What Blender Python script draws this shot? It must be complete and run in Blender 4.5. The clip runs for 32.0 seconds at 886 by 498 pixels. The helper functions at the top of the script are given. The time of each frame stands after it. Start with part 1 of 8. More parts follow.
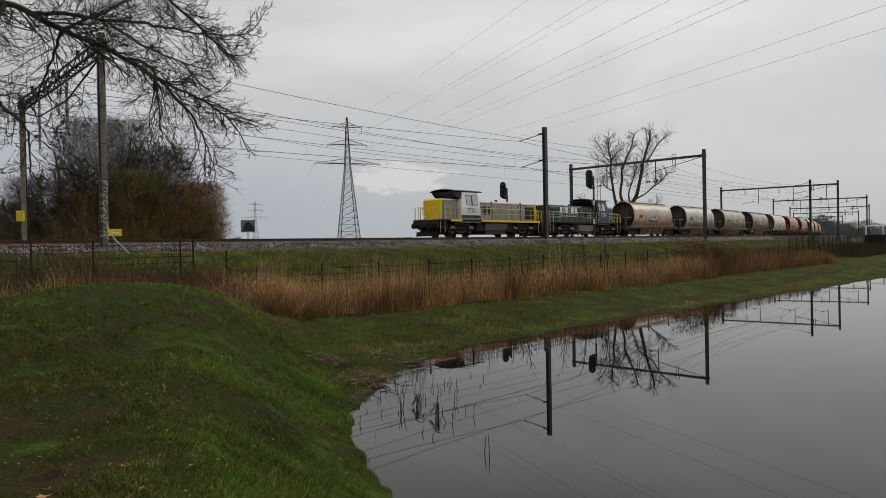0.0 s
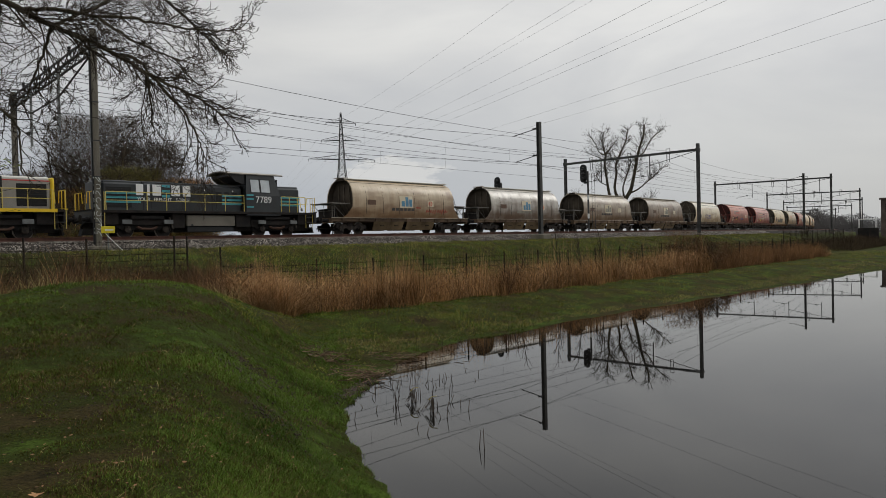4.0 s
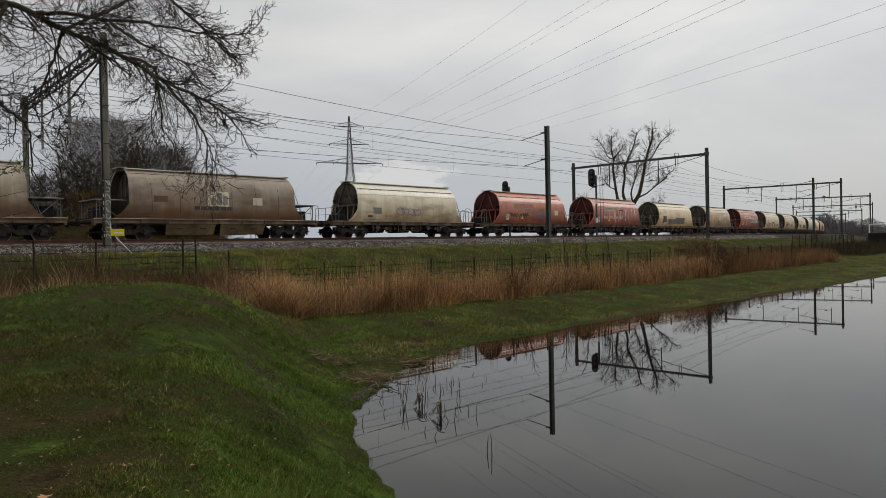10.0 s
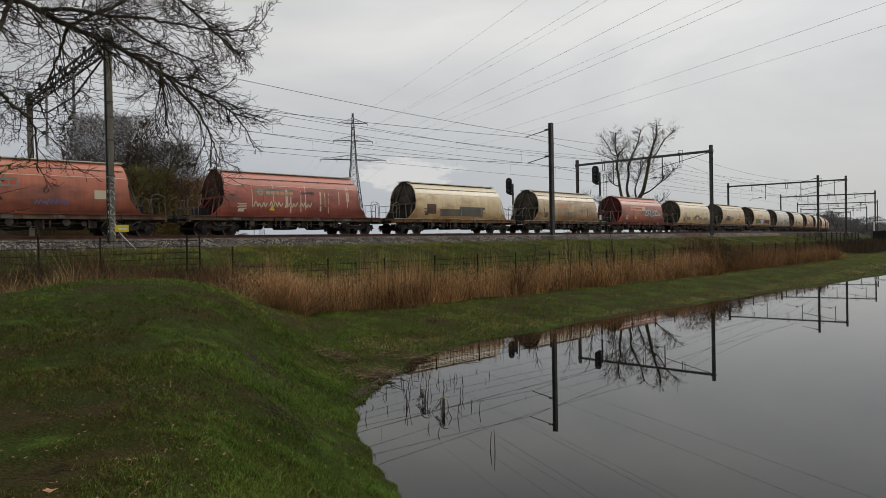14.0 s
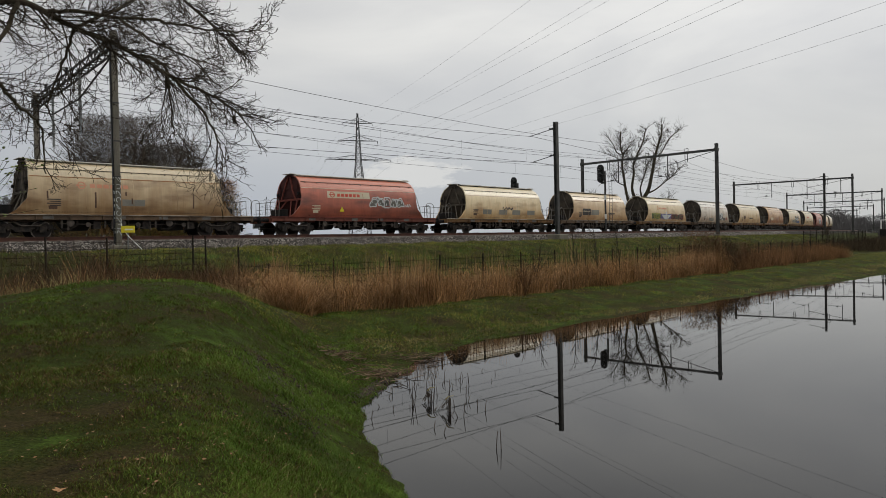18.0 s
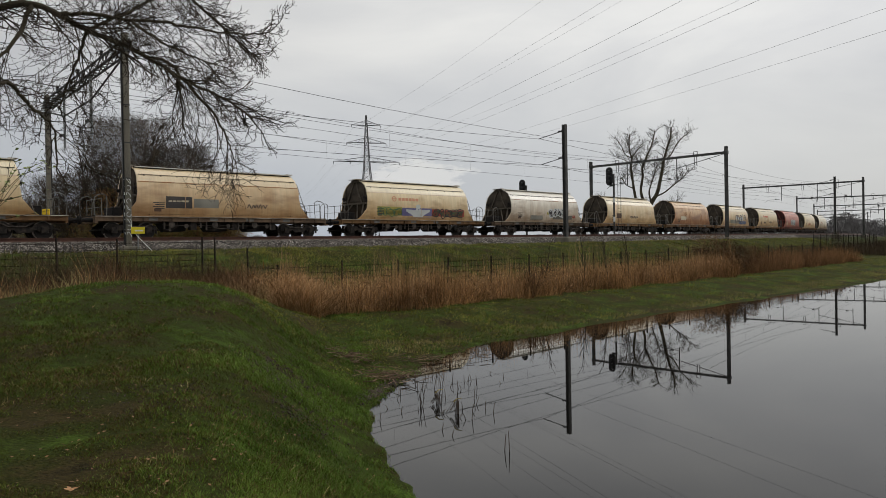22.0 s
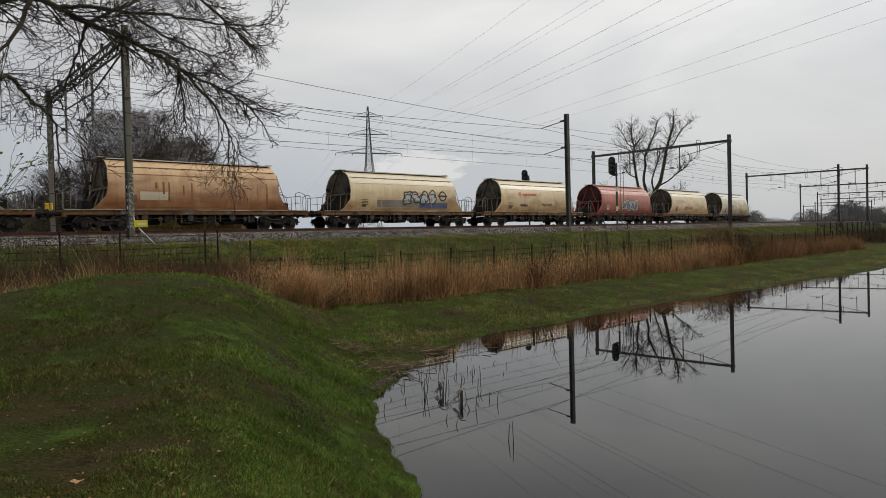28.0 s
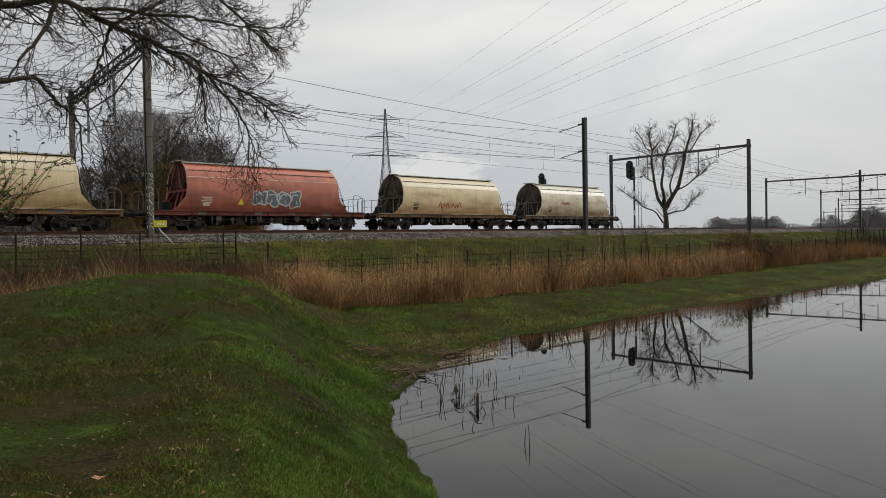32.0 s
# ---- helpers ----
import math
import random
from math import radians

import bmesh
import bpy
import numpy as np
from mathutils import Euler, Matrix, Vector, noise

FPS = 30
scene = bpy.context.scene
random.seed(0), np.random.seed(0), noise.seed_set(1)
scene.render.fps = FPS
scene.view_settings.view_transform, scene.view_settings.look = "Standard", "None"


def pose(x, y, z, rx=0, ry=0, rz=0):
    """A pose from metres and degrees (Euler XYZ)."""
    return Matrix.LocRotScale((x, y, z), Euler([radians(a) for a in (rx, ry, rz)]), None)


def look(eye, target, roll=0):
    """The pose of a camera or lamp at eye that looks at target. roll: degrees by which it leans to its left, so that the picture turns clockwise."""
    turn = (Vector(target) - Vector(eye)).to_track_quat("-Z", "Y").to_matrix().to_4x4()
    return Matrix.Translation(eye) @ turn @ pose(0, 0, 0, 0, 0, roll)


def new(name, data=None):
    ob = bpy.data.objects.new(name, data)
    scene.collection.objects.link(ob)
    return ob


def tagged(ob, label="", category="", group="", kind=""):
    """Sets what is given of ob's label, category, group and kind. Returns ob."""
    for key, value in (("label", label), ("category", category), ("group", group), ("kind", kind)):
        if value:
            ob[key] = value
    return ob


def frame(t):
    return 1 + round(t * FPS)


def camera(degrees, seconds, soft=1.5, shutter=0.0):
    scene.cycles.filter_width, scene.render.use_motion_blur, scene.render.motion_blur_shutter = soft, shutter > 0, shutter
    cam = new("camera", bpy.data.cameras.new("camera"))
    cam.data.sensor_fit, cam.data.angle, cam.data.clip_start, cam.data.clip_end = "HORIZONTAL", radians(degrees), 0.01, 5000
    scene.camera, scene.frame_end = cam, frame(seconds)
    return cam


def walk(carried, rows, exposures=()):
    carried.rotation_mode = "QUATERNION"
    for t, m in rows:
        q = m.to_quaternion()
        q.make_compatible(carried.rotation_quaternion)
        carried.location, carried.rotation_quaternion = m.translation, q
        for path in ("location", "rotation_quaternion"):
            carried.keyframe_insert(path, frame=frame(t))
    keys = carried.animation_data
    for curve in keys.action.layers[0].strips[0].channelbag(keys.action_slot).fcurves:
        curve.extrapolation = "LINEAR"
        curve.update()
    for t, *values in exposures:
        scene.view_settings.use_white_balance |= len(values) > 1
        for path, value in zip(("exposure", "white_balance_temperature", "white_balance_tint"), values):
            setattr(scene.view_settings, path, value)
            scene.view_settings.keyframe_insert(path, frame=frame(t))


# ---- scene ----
# the camera: held by hand, it turns a little to its left
cam = camera(63.8, 32.0, soft=0.75)
walk(cam, [
    (0, pose(0.000, -0.000, 2.750, 89.673, 1.021, -0.006)),
    (0.5, pose(0.002, 0.001, 2.750, 89.750, 1.018, 0.044)),
    (1, pose(0.003, 0.001, 2.749, 89.765, 1.087, 0.112)),
    (1.5, pose(0.005, 0.002, 2.749, 89.735, 1.065, -0.056)),
    (2, pose(0.006, 0.003, 2.749, 89.685, 1.189, -0.044)),
    (2.5, pose(0.008, 0.004, 2.748, 89.709, 1.345, -0.098)),
    (3, pose(0.009, 0.004, 2.748, 89.535, 1.454, -0.084)),
    (3.5, pose(0.011, 0.005, 2.748, 89.241, 1.467, -0.321)),
    (5.5, pose(0.014, 0.008, 2.747, 89.622, 1.047, -0.382)),
    (6, pose(0.013, 0.009, 2.747, 89.599, 1.099, -0.258)),
    (6.5, pose(0.012, 0.010, 2.747, 89.722, 1.106, -0.084)),
    (7, pose(0.012, 0.011, 2.747, 89.570, 1.128, -0.067)),
    (7.5, pose(0.011, 0.012, 2.747, 89.599, 1.173, -0.055)),
    (8, pose(0.010, 0.013, 2.748, 89.596, 1.129, 0.162)),
    (8.5, pose(0.009, 0.013, 2.748, 89.396, 0.994, 0.255)),
    (9, pose(0.008, 0.014, 2.748, 89.374, 1.176, 0.148)),
    (9.5, pose(0.007, 0.015, 2.748, 89.451, 1.239, 0.277)),
    (10, pose(0.006, 0.016, 2.748, 89.617, 1.137, 0.194)),
    (10.5, pose(0.006, 0.015, 2.748, 89.690, 0.827, 0.414)),
    (11, pose(0.006, 0.014, 2.747, 89.724, 0.690, 0.498)),
    (11.5, pose(0.005, 0.013, 2.746, 89.701, 0.729, 0.533)),
    (12, pose(0.005, 0.012, 2.746, 89.589, 0.899, 0.519)),
    (12.5, pose(0.005, 0.011, 2.745, 89.539, 1.208, 0.494)),
    (13, pose(0.005, 0.010, 2.745, 89.607, 1.356, 0.525)),
    (13.5, pose(0.004, 0.009, 2.744, 89.488, 1.146, 0.491)),
    (14, pose(0.004, 0.008, 2.743, 89.371, 1.019, 0.473)),
    (14.5, pose(0.004, 0.006, 2.743, 89.356, 0.882, 0.593)),
    (16.5, pose(0.001, 0.003, 2.743, 89.575, 1.150, 0.907)),
    (17, pose(-0.000, 0.002, 2.743, 89.500, 1.165, 1.111)),
    (17.5, pose(-0.001, 0.002, 2.743, 89.384, 1.162, 0.918)),
    (18, pose(-0.002, 0.001, 2.743, 89.343, 1.209, 0.880)),
    (18.5, pose(-0.003, 0.000, 2.743, 89.194, 1.262, 0.912)),
    (19, pose(-0.004, -0.001, 2.743, 89.215, 1.288, 0.989)),
    (19.5, pose(-0.005, -0.002, 2.744, 89.253, 1.356, 1.191)),
    (20, pose(-0.006, -0.002, 2.744, 89.317, 1.157, 1.215)),
    (20.5, pose(-0.009, -0.003, 2.744, 89.322, 1.101, 1.429)),
    (21, pose(-0.011, -0.004, 2.744, 89.274, 1.200, 1.533)),
    (21.5, pose(-0.013, -0.005, 2.743, 89.317, 1.235, 1.503)),
    (22, pose(-0.016, -0.006, 2.743, 89.535, 0.995, 1.522)),
    (22.5, pose(-0.018, -0.007, 2.743, 89.722, 0.914, 1.676)),
    (23, pose(-0.020, -0.008, 2.743, 89.633, 0.898, 1.537)),
    (23.5, pose(-0.023, -0.008, 2.743, 89.779, 0.817, 1.719)),
    (24, pose(-0.025, -0.009, 2.743, 89.653, 0.751, 1.875)),
    (24.5, pose(-0.027, -0.010, 2.743, 89.601, 0.932, 1.952)),
    (25, pose(-0.029, -0.011, 2.742, 89.490, 0.873, 2.013)),
    (25.5, pose(-0.026, -0.009, 2.742, 89.297, 0.992, 1.904)),
    (27.5, pose(-0.015, -0.001, 2.741, 88.951, 1.359, 1.796)),
    (28, pose(-0.012, 0.001, 2.741, 88.809, 1.450, 1.743)),
    (28.5, pose(-0.009, 0.003, 2.741, 88.801, 1.402, 1.849)),
    (29, pose(-0.006, 0.005, 2.740, 88.809, 1.224, 1.895)),
    (29.5, pose(-0.011, 0.004, 2.740, 88.959, 1.157, 2.093)),
    (30, pose(-0.016, 0.002, 2.739, 89.011, 1.200, 2.256)),
    (30.5, pose(-0.021, 0.001, 2.739, 89.178, 0.958, 2.403)),
    (31, pose(-0.026, -0.000, 2.738, 89.115, 0.889, 2.700)),
    (31.5, pose(-0.032, -0.001, 2.738, 89.044, 0.878, 2.660)),
    (32, pose(-0.037, -0.003, 2.737, 89.063, 0.934, 3.026)),
], exposures=[(0, -0.05), (16, 0.0), (32, 0.10)])

# ---- light: an overcast sky, brighter high up and to the right ----
world = bpy.data.worlds.new("overcast_sky")
scene.world = world
world.use_nodes = True
wt = world.node_tree
wt.nodes.clear()


def wnode(kind, **values):
    nd = wt.nodes.new(kind)
    for key, value in values.items():
        nd.inputs[key].default_value = value
    return nd


sky = wt.nodes.new("ShaderNodeTexSky")
sky.sky_type = "NISHITA"
sky.sun_disc = False
sky.sun_elevation = radians(34)
sky.sun_rotation = radians(62)
sky.air_density = 1.0
sky.dust_density = 3.0
coord = wt.nodes.new("ShaderNodeTexCoord")
stretch = wnode("ShaderNodeMapping")
stretch.inputs["Scale"].default_value = (1.0, 1.0, 2.6)
cloud = wnode("ShaderNodeTexNoise", Scale=2.3, Detail=7.0, Roughness=0.52, Distortion=0.4)
shape = wt.nodes.new("ShaderNodeValToRGB")
shape.color_ramp.elements[0].position, shape.color_ramp.elements[0].color = 0.34, (0.485, 0.492, 0.505, 1)
shape.color_ramp.elements[1].position, shape.color_ramp.elements[1].color = 0.68, (0.665, 0.662, 0.645, 1)
# the cover thins towards the hidden sun
glow = wt.nodes.new("ShaderNodeVectorMath")
glow.operation = "DOT_PRODUCT"
glow.inputs[1].default_value = (0.74, 0.40, 0.54)
lift = wt.nodes.new("ShaderNodeMapRange")
lift.inputs["From Min"].default_value, lift.inputs["From Max"].default_value = -0.3, 1.0
lift.inputs["To Min"].default_value, lift.inputs["To Max"].default_value = 0.90, 1.42
# the horizon haze is bluish grey
sep = wt.nodes.new("ShaderNodeSeparateXYZ")
low = wt.nodes.new("ShaderNodeMapRange")
low.inputs["From Min"].default_value, low.inputs["From Max"].default_value = -0.02, 0.26
haze = wt.nodes.new("ShaderNodeMix")
haze.data_type = "RGBA"
haze.inputs["A"].default_value = (0.400, 0.434, 0.476, 1)
cover = wt.nodes.new("ShaderNodeMix")
cover.data_type = "RGBA"
cover.blend_type = "MULTIPLY"
cover.inputs["Factor"].default_value = 1.0
blue = wt.nodes.new("ShaderNodeVectorMath")
blue.operation = "SCALE"
blue.inputs["Scale"].default_value = 0.06
total = wt.nodes.new("ShaderNodeMix")
total.data_type = "RGBA"
total.inputs["Factor"].default_value = 0.93
back = wnode("ShaderNodeBackground", Strength=1.0)
wout = wt.nodes.new("ShaderNodeOutputWorld")
ln = wt.links.new
ln(coord.outputs["Generated"], stretch.inputs["Vector"])
ln(stretch.outputs["Vector"], cloud.inputs["Vector"])
ln(cloud.outputs["Fac"], shape.inputs["Fac"])
ln(coord.outputs["Generated"], glow.inputs[0])
ln(glow.outputs["Value"], lift.inputs["Value"])
ln(coord.outputs["Generated"], sep.inputs["Vector"])
ln(sep.outputs["Z"], low.inputs["Value"])
ln(low.outputs["Result"], haze.inputs["Factor"])
ln(shape.outputs["Color"], haze.inputs["B"])
ln(haze.outputs["Result"], cover.inputs["A"])
zenith = wt.nodes.new("ShaderNodeMapRange")
zenith.inputs["From Min"].default_value, zenith.inputs["From Max"].default_value = 0.34, 1.0
zenith.inputs["To Min"].default_value, zenith.inputs["To Max"].default_value = 1.0, 1.55
crown = wt.nodes.new("ShaderNodeMath")
crown.operation = "MULTIPLY"
warm = wt.nodes.new("ShaderNodeMapRange")
warm.inputs["From Min"].default_value, warm.inputs["From Max"].default_value = 0.15, 0.78
tint = wt.nodes.new("ShaderNodeMix")
tint.data_type = "RGBA"
tint.inputs["A"].default_value, tint.inputs["B"].default_value = (0.388, 0.428, 0.490, 1), (0.385, 0.394, 0.392, 1)
ln(glow.outputs["Value"], warm.inputs["Value"])
ln(warm.outputs["Result"], tint.inputs["Factor"])
ln(tint.outputs["Result"], haze.inputs["A"])
ln(sep.outputs["Z"], zenith.inputs["Value"])
ln(lift.outputs["Result"], crown.inputs[0])
ln(zenith.outputs["Result"], crown.inputs[1])
ln(crown.outputs[0], cover.inputs["B"])
ln(sky.outputs["Color"], blue.inputs[0])
ln(blue.outputs["Vector"], total.inputs["A"])
ln(cover.outputs["Result"], total.inputs["B"])
# a low bright cloud stands over the fields
spot = wt.nodes.new("ShaderNodeVectorMath")
spot.operation = "SUBTRACT"
spot.inputs[1].default_value = (-0.0585, 0.9938, 0.0945)
spot_size = wt.nodes.new("ShaderNodeVectorMath")
spot_size.operation = "MULTIPLY"
spot_size.inputs[1].default_value = (15.0, 15.0, 46.0)
spot_far = wt.nodes.new("ShaderNodeVectorMath")
spot_far.operation = "LENGTH"
puff = wnode("ShaderNodeTexNoise", Scale=22.0, Detail=7.0, Roughness=0.6)
puff_sum = wt.nodes.new("ShaderNodeMath")
puff_sum.operation = "MULTIPLY_ADD"
puff_sum.inputs[1].default_value = -2.2
puff_edge = wt.nodes.new("ShaderNodeMapRange")
puff_edge.inputs["From Min"].default_value, puff_edge.inputs["From Max"].default_value = -0.05, -0.32
puff_edge.inputs["To Max"].default_value = 0.62
lit = wt.nodes.new("ShaderNodeMix")
lit.data_type = "RGBA"
lit.inputs["B"].default_value = (0.74, 0.735, 0.71, 1)
ln(coord.outputs["Generated"], spot.inputs[0])
ln(spot.outputs["Vector"], spot_size.inputs[0])
ln(spot_size.outputs["Vector"], spot_far.inputs[0])
ln(stretch.outputs["Vector"], puff.inputs["Vector"])
ln(puff.outputs["Fac"], puff_sum.inputs[0])
ln(spot_far.outputs["Value"], puff_sum.inputs[2])
ln(puff_sum.outputs[0], puff_edge.inputs["Value"])
ln(total.outputs["Result"], lit.inputs["A"])
ln(puff_edge.outputs["Result"], lit.inputs["Factor"])
ln(lit.outputs["Result"], back.inputs["Color"])
ln(back.outputs["Background"], wout.inputs["Surface"])

sun_data = bpy.data.lights.new("sun", "SUN")
sun_data.energy, sun_data.angle, sun_data.color = 0.6, radians(25), (1.0, 0.96, 0.9)
sun = new("sun", sun_data)
sun.matrix_world = look((74, 40, 54), (0, 0, 0))


# ---- materials ----
def lin(r, g, b):
    """A colour given in 0..255 display values."""
    return tuple((v / 255 / 12.92 if v <= 10 else ((v / 255 + 0.055) / 1.055) ** 2.4) for v in (r, g, b)) + (1.0,)


def mat(name, a, b, scale=3.0, rough=0.7, metal=0.0, bump=0.15, fine=40.0, stretch=(1, 1, 1), spread=0.0, island=0.0, spec=0.4):
    """Two colours mixed by coarse and fine noise in the object's space, with relief; spread varies brightness from object to object."""
    m = bpy.data.materials.new(name)
    m.use_nodes = True
    t = m.node_tree
    bs = t.nodes["Principled BSDF"]
    bs.inputs["Roughness"].default_value, bs.inputs["Metallic"].default_value = rough, metal
    bs.inputs["Specular IOR Level"].default_value = spec
    co = t.nodes.new("ShaderNodeTexCoord")
    mp = t.nodes.new("ShaderNodeMapping")
    mp.inputs["Scale"].default_value = stretch
    t.links.new(co.outputs["Object"], mp.inputs["Vector"])
    n1 = t.nodes.new("ShaderNodeTexNoise")
    n1.inputs["Scale"].default_value, n1.inputs["Detail"].default_value = scale, 5
    n2 = t.nodes.new("ShaderNodeTexNoise")
    n2.inputs["Scale"].default_value, n2.inputs["Detail"].default_value = fine, 3
    for nd in (n1, n2):
        t.links.new(mp.outputs["Vector"], nd.inputs["Vector"])
    ad = t.nodes.new("ShaderNodeMath")
    ad.operation = "MULTIPLY_ADD"
    ad.inputs[1].default_value = 0.35
    t.links.new(n2.outputs["Fac"], ad.inputs[0])
    t.links.new(n1.outputs["Fac"], ad.inputs[2])
    rp = t.nodes.new("ShaderNodeMapRange")
    rp.inputs["From Min"].default_value, rp.inputs["From Max"].default_value = 0.5, 0.85
    t.links.new(ad.outputs[0], rp.inputs["Value"])
    mx = t.nodes.new("ShaderNodeMix")
    mx.data_type = "RGBA"
    mx.inputs["A"].default_value, mx.inputs["B"].default_value = a, b
    t.links.new(rp.outputs["Result"], mx.inputs["Factor"])
    col = mx.outputs["Result"]
    for amount, kind, sock in ((spread, "ShaderNodeObjectInfo", "Random"), (island, "ShaderNodeNewGeometry", "Random Per Island")):
        if amount:
            src = t.nodes.new(kind)
            mr = t.nodes.new("ShaderNodeMapRange")
            mr.inputs["To Min"].default_value, mr.inputs["To Max"].default_value = 1 - amount, 1 + amount
            t.links.new(src.outputs[sock], mr.inputs["Value"])
            mu = t.nodes.new("ShaderNodeMix")
            mu.data_type, mu.blend_type = "RGBA", "MULTIPLY"
            mu.inputs["Factor"].default_value = 1
            t.links.new(col, mu.inputs["A"])
            t.links.new(mr.outputs["Result"], mu.inputs["B"])
            col = mu.outputs["Result"]
    t.links.new(col, bs.inputs["Base Color"])
    if bump:
        bp = t.nodes.new("ShaderNodeBump")
        bp.inputs["Strength"].default_value, bp.inputs["Distance"].default_value = bump, 0.02
        t.links.new(n2.outputs["Fac"], bp.inputs["Height"])
        t.links.new(bp.outputs["Normal"], bs.inputs["Normal"])
    return m


def grimy(name, paint, dirt_and_shade, rust, low_z, high_z, gloss=0.5, cap=None):
    """Weathered wagon paint: dirt that runs down in streaks and gathers low on the shell, with rust blotches; the fall
    in height also paints a sky-lit top and a shaded foot.
    """
    m = bpy.data.materials.new(name)
    m.use_nodes = True
    t = m.node_tree
    bs = t.nodes["Principled BSDF"]
    bs.inputs["Roughness"].default_value = gloss
    bs.inputs["Coat Weight"].default_value, bs.inputs["Coat Roughness"].default_value = 0.4, 0.24
    co = t.nodes.new("ShaderNodeTexCoord")
    info = t.nodes.new("ShaderNodeObjectInfo")
    shift = t.nodes.new("ShaderNodeVectorMath")
    shift.operation = "MULTIPLY_ADD"
    shift.inputs[1].default_value = (31, 17, 0)
    t.links.new(info.outputs["Random"], shift.inputs[0])
    t.links.new(co.outputs["Object"], shift.inputs[2])
    streak_map = t.nodes.new("ShaderNodeMapping")
    streak_map.inputs["Scale"].default_value = (0.9, 0.4, 0.36)
    blot_map = t.nodes.new("ShaderNodeMapping")
    blot_map.inputs["Scale"].default_value = (0.45, 0.5, 1.3)
    for mp in (streak_map, blot_map):
        t.links.new(shift.outputs["Vector"], mp.inputs["Vector"])
    streak = t.nodes.new("ShaderNodeTexNoise")
    streak.inputs["Scale"].default_value, streak.inputs["Detail"].default_value = 1.6, 6
    blot = t.nodes.new("ShaderNodeTexNoise")
    blot.inputs["Scale"].default_value, blot.inputs["Detail"].default_value = 1.3, 7
    t.links.new(streak_map.outputs["Vector"], streak.inputs["Vector"])
    t.links.new(blot_map.outputs["Vector"], blot.inputs["Vector"])
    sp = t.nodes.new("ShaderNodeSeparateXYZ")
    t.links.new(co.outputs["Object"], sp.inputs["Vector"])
    # dirt by height; a sky-lit top and darker foot are painted in with it
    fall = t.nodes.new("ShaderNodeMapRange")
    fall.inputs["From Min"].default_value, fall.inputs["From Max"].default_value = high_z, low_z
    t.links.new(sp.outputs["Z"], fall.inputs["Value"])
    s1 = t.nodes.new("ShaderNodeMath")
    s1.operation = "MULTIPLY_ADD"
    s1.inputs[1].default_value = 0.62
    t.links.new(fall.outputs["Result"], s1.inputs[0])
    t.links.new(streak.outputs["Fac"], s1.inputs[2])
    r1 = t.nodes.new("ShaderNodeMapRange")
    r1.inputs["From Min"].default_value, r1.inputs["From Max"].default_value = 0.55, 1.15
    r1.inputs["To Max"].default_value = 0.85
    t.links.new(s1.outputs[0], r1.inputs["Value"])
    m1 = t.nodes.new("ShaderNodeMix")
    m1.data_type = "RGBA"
    m1.inputs["A"].default_value, m1.inputs["B"].default_value = paint, dirt_and_shade
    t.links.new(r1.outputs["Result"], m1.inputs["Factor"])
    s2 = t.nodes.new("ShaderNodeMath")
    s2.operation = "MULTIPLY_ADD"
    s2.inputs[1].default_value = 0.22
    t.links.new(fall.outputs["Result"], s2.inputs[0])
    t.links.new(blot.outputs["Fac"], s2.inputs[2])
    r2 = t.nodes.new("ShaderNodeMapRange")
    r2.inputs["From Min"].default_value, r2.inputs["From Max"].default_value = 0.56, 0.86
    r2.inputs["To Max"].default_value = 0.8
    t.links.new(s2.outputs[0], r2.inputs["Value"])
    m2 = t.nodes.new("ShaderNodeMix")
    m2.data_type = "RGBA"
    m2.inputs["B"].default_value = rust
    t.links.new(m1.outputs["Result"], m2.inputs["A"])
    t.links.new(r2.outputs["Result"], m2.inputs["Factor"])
    # roof sheets above the upper seam: bleached, and the reds' sky reflection painted in
    last = m2
    if cap:
        above = t.nodes.new("ShaderNodeMapRange")
        above.inputs["From Min"].default_value, above.inputs["From Max"].default_value = 3.105, 3.125
        above.inputs["To Max"].default_value = 0.62
        t.links.new(sp.outputs["Z"], above.inputs["Value"])
        last = t.nodes.new("ShaderNodeMix")
        last.data_type = "RGBA"
        last.inputs["B"].default_value = cap
        t.links.new(m2.outputs["Result"], last.inputs["A"])
        t.links.new(above.outputs["Result"], last.inputs["Factor"])
    # fine rain runs, and pale washed lines between them
    run_map = t.nodes.new("ShaderNodeMapping")
    run_map.inputs["Scale"].default_value = (7.0, 1.0, 0.16)
    runs = t.nodes.new("ShaderNodeTexNoise")
    runs.inputs["Scale"].default_value, runs.inputs["Detail"].default_value, runs.inputs["Roughness"].default_value = 1.5, 5, 0.62
    t.links.new(shift.outputs["Vector"], run_map.inputs["Vector"])
    t.links.new(run_map.outputs["Vector"], runs.inputs["Vector"])
    tone = t.nodes.new("ShaderNodeMapRange")
    tone.inputs["From Min"].default_value, tone.inputs["From Max"].default_value = 0.28, 0.75
    tone.inputs["To Min"].default_value, tone.inputs["To Max"].default_value = 0.88, 1.10
    t.links.new(runs.outputs["Fac"], tone.inputs["Value"])
    m3 = t.nodes.new("ShaderNodeMix")
    m3.data_type, m3.blend_type = "RGBA", "MULTIPLY"
    m3.inputs["Factor"].default_value = 1.0
    t.links.new(last.outputs["Result"], m3.inputs["A"])
    t.links.new(tone.outputs["Result"], m3.inputs["B"])
    t.links.new(m3.outputs["Result"], bs.inputs["Base Color"])
    dull = t.nodes.new("ShaderNodeMapRange")
    dull.inputs["To Min"].default_value, dull.inputs["To Max"].default_value = gloss, min(gloss + 0.2, 0.85)
    t.links.new(r1.outputs["Result"], dull.inputs["Value"])
    t.links.new(dull.outputs["Result"], bs.inputs["Roughness"])
    bp = t.nodes.new("ShaderNodeBump")
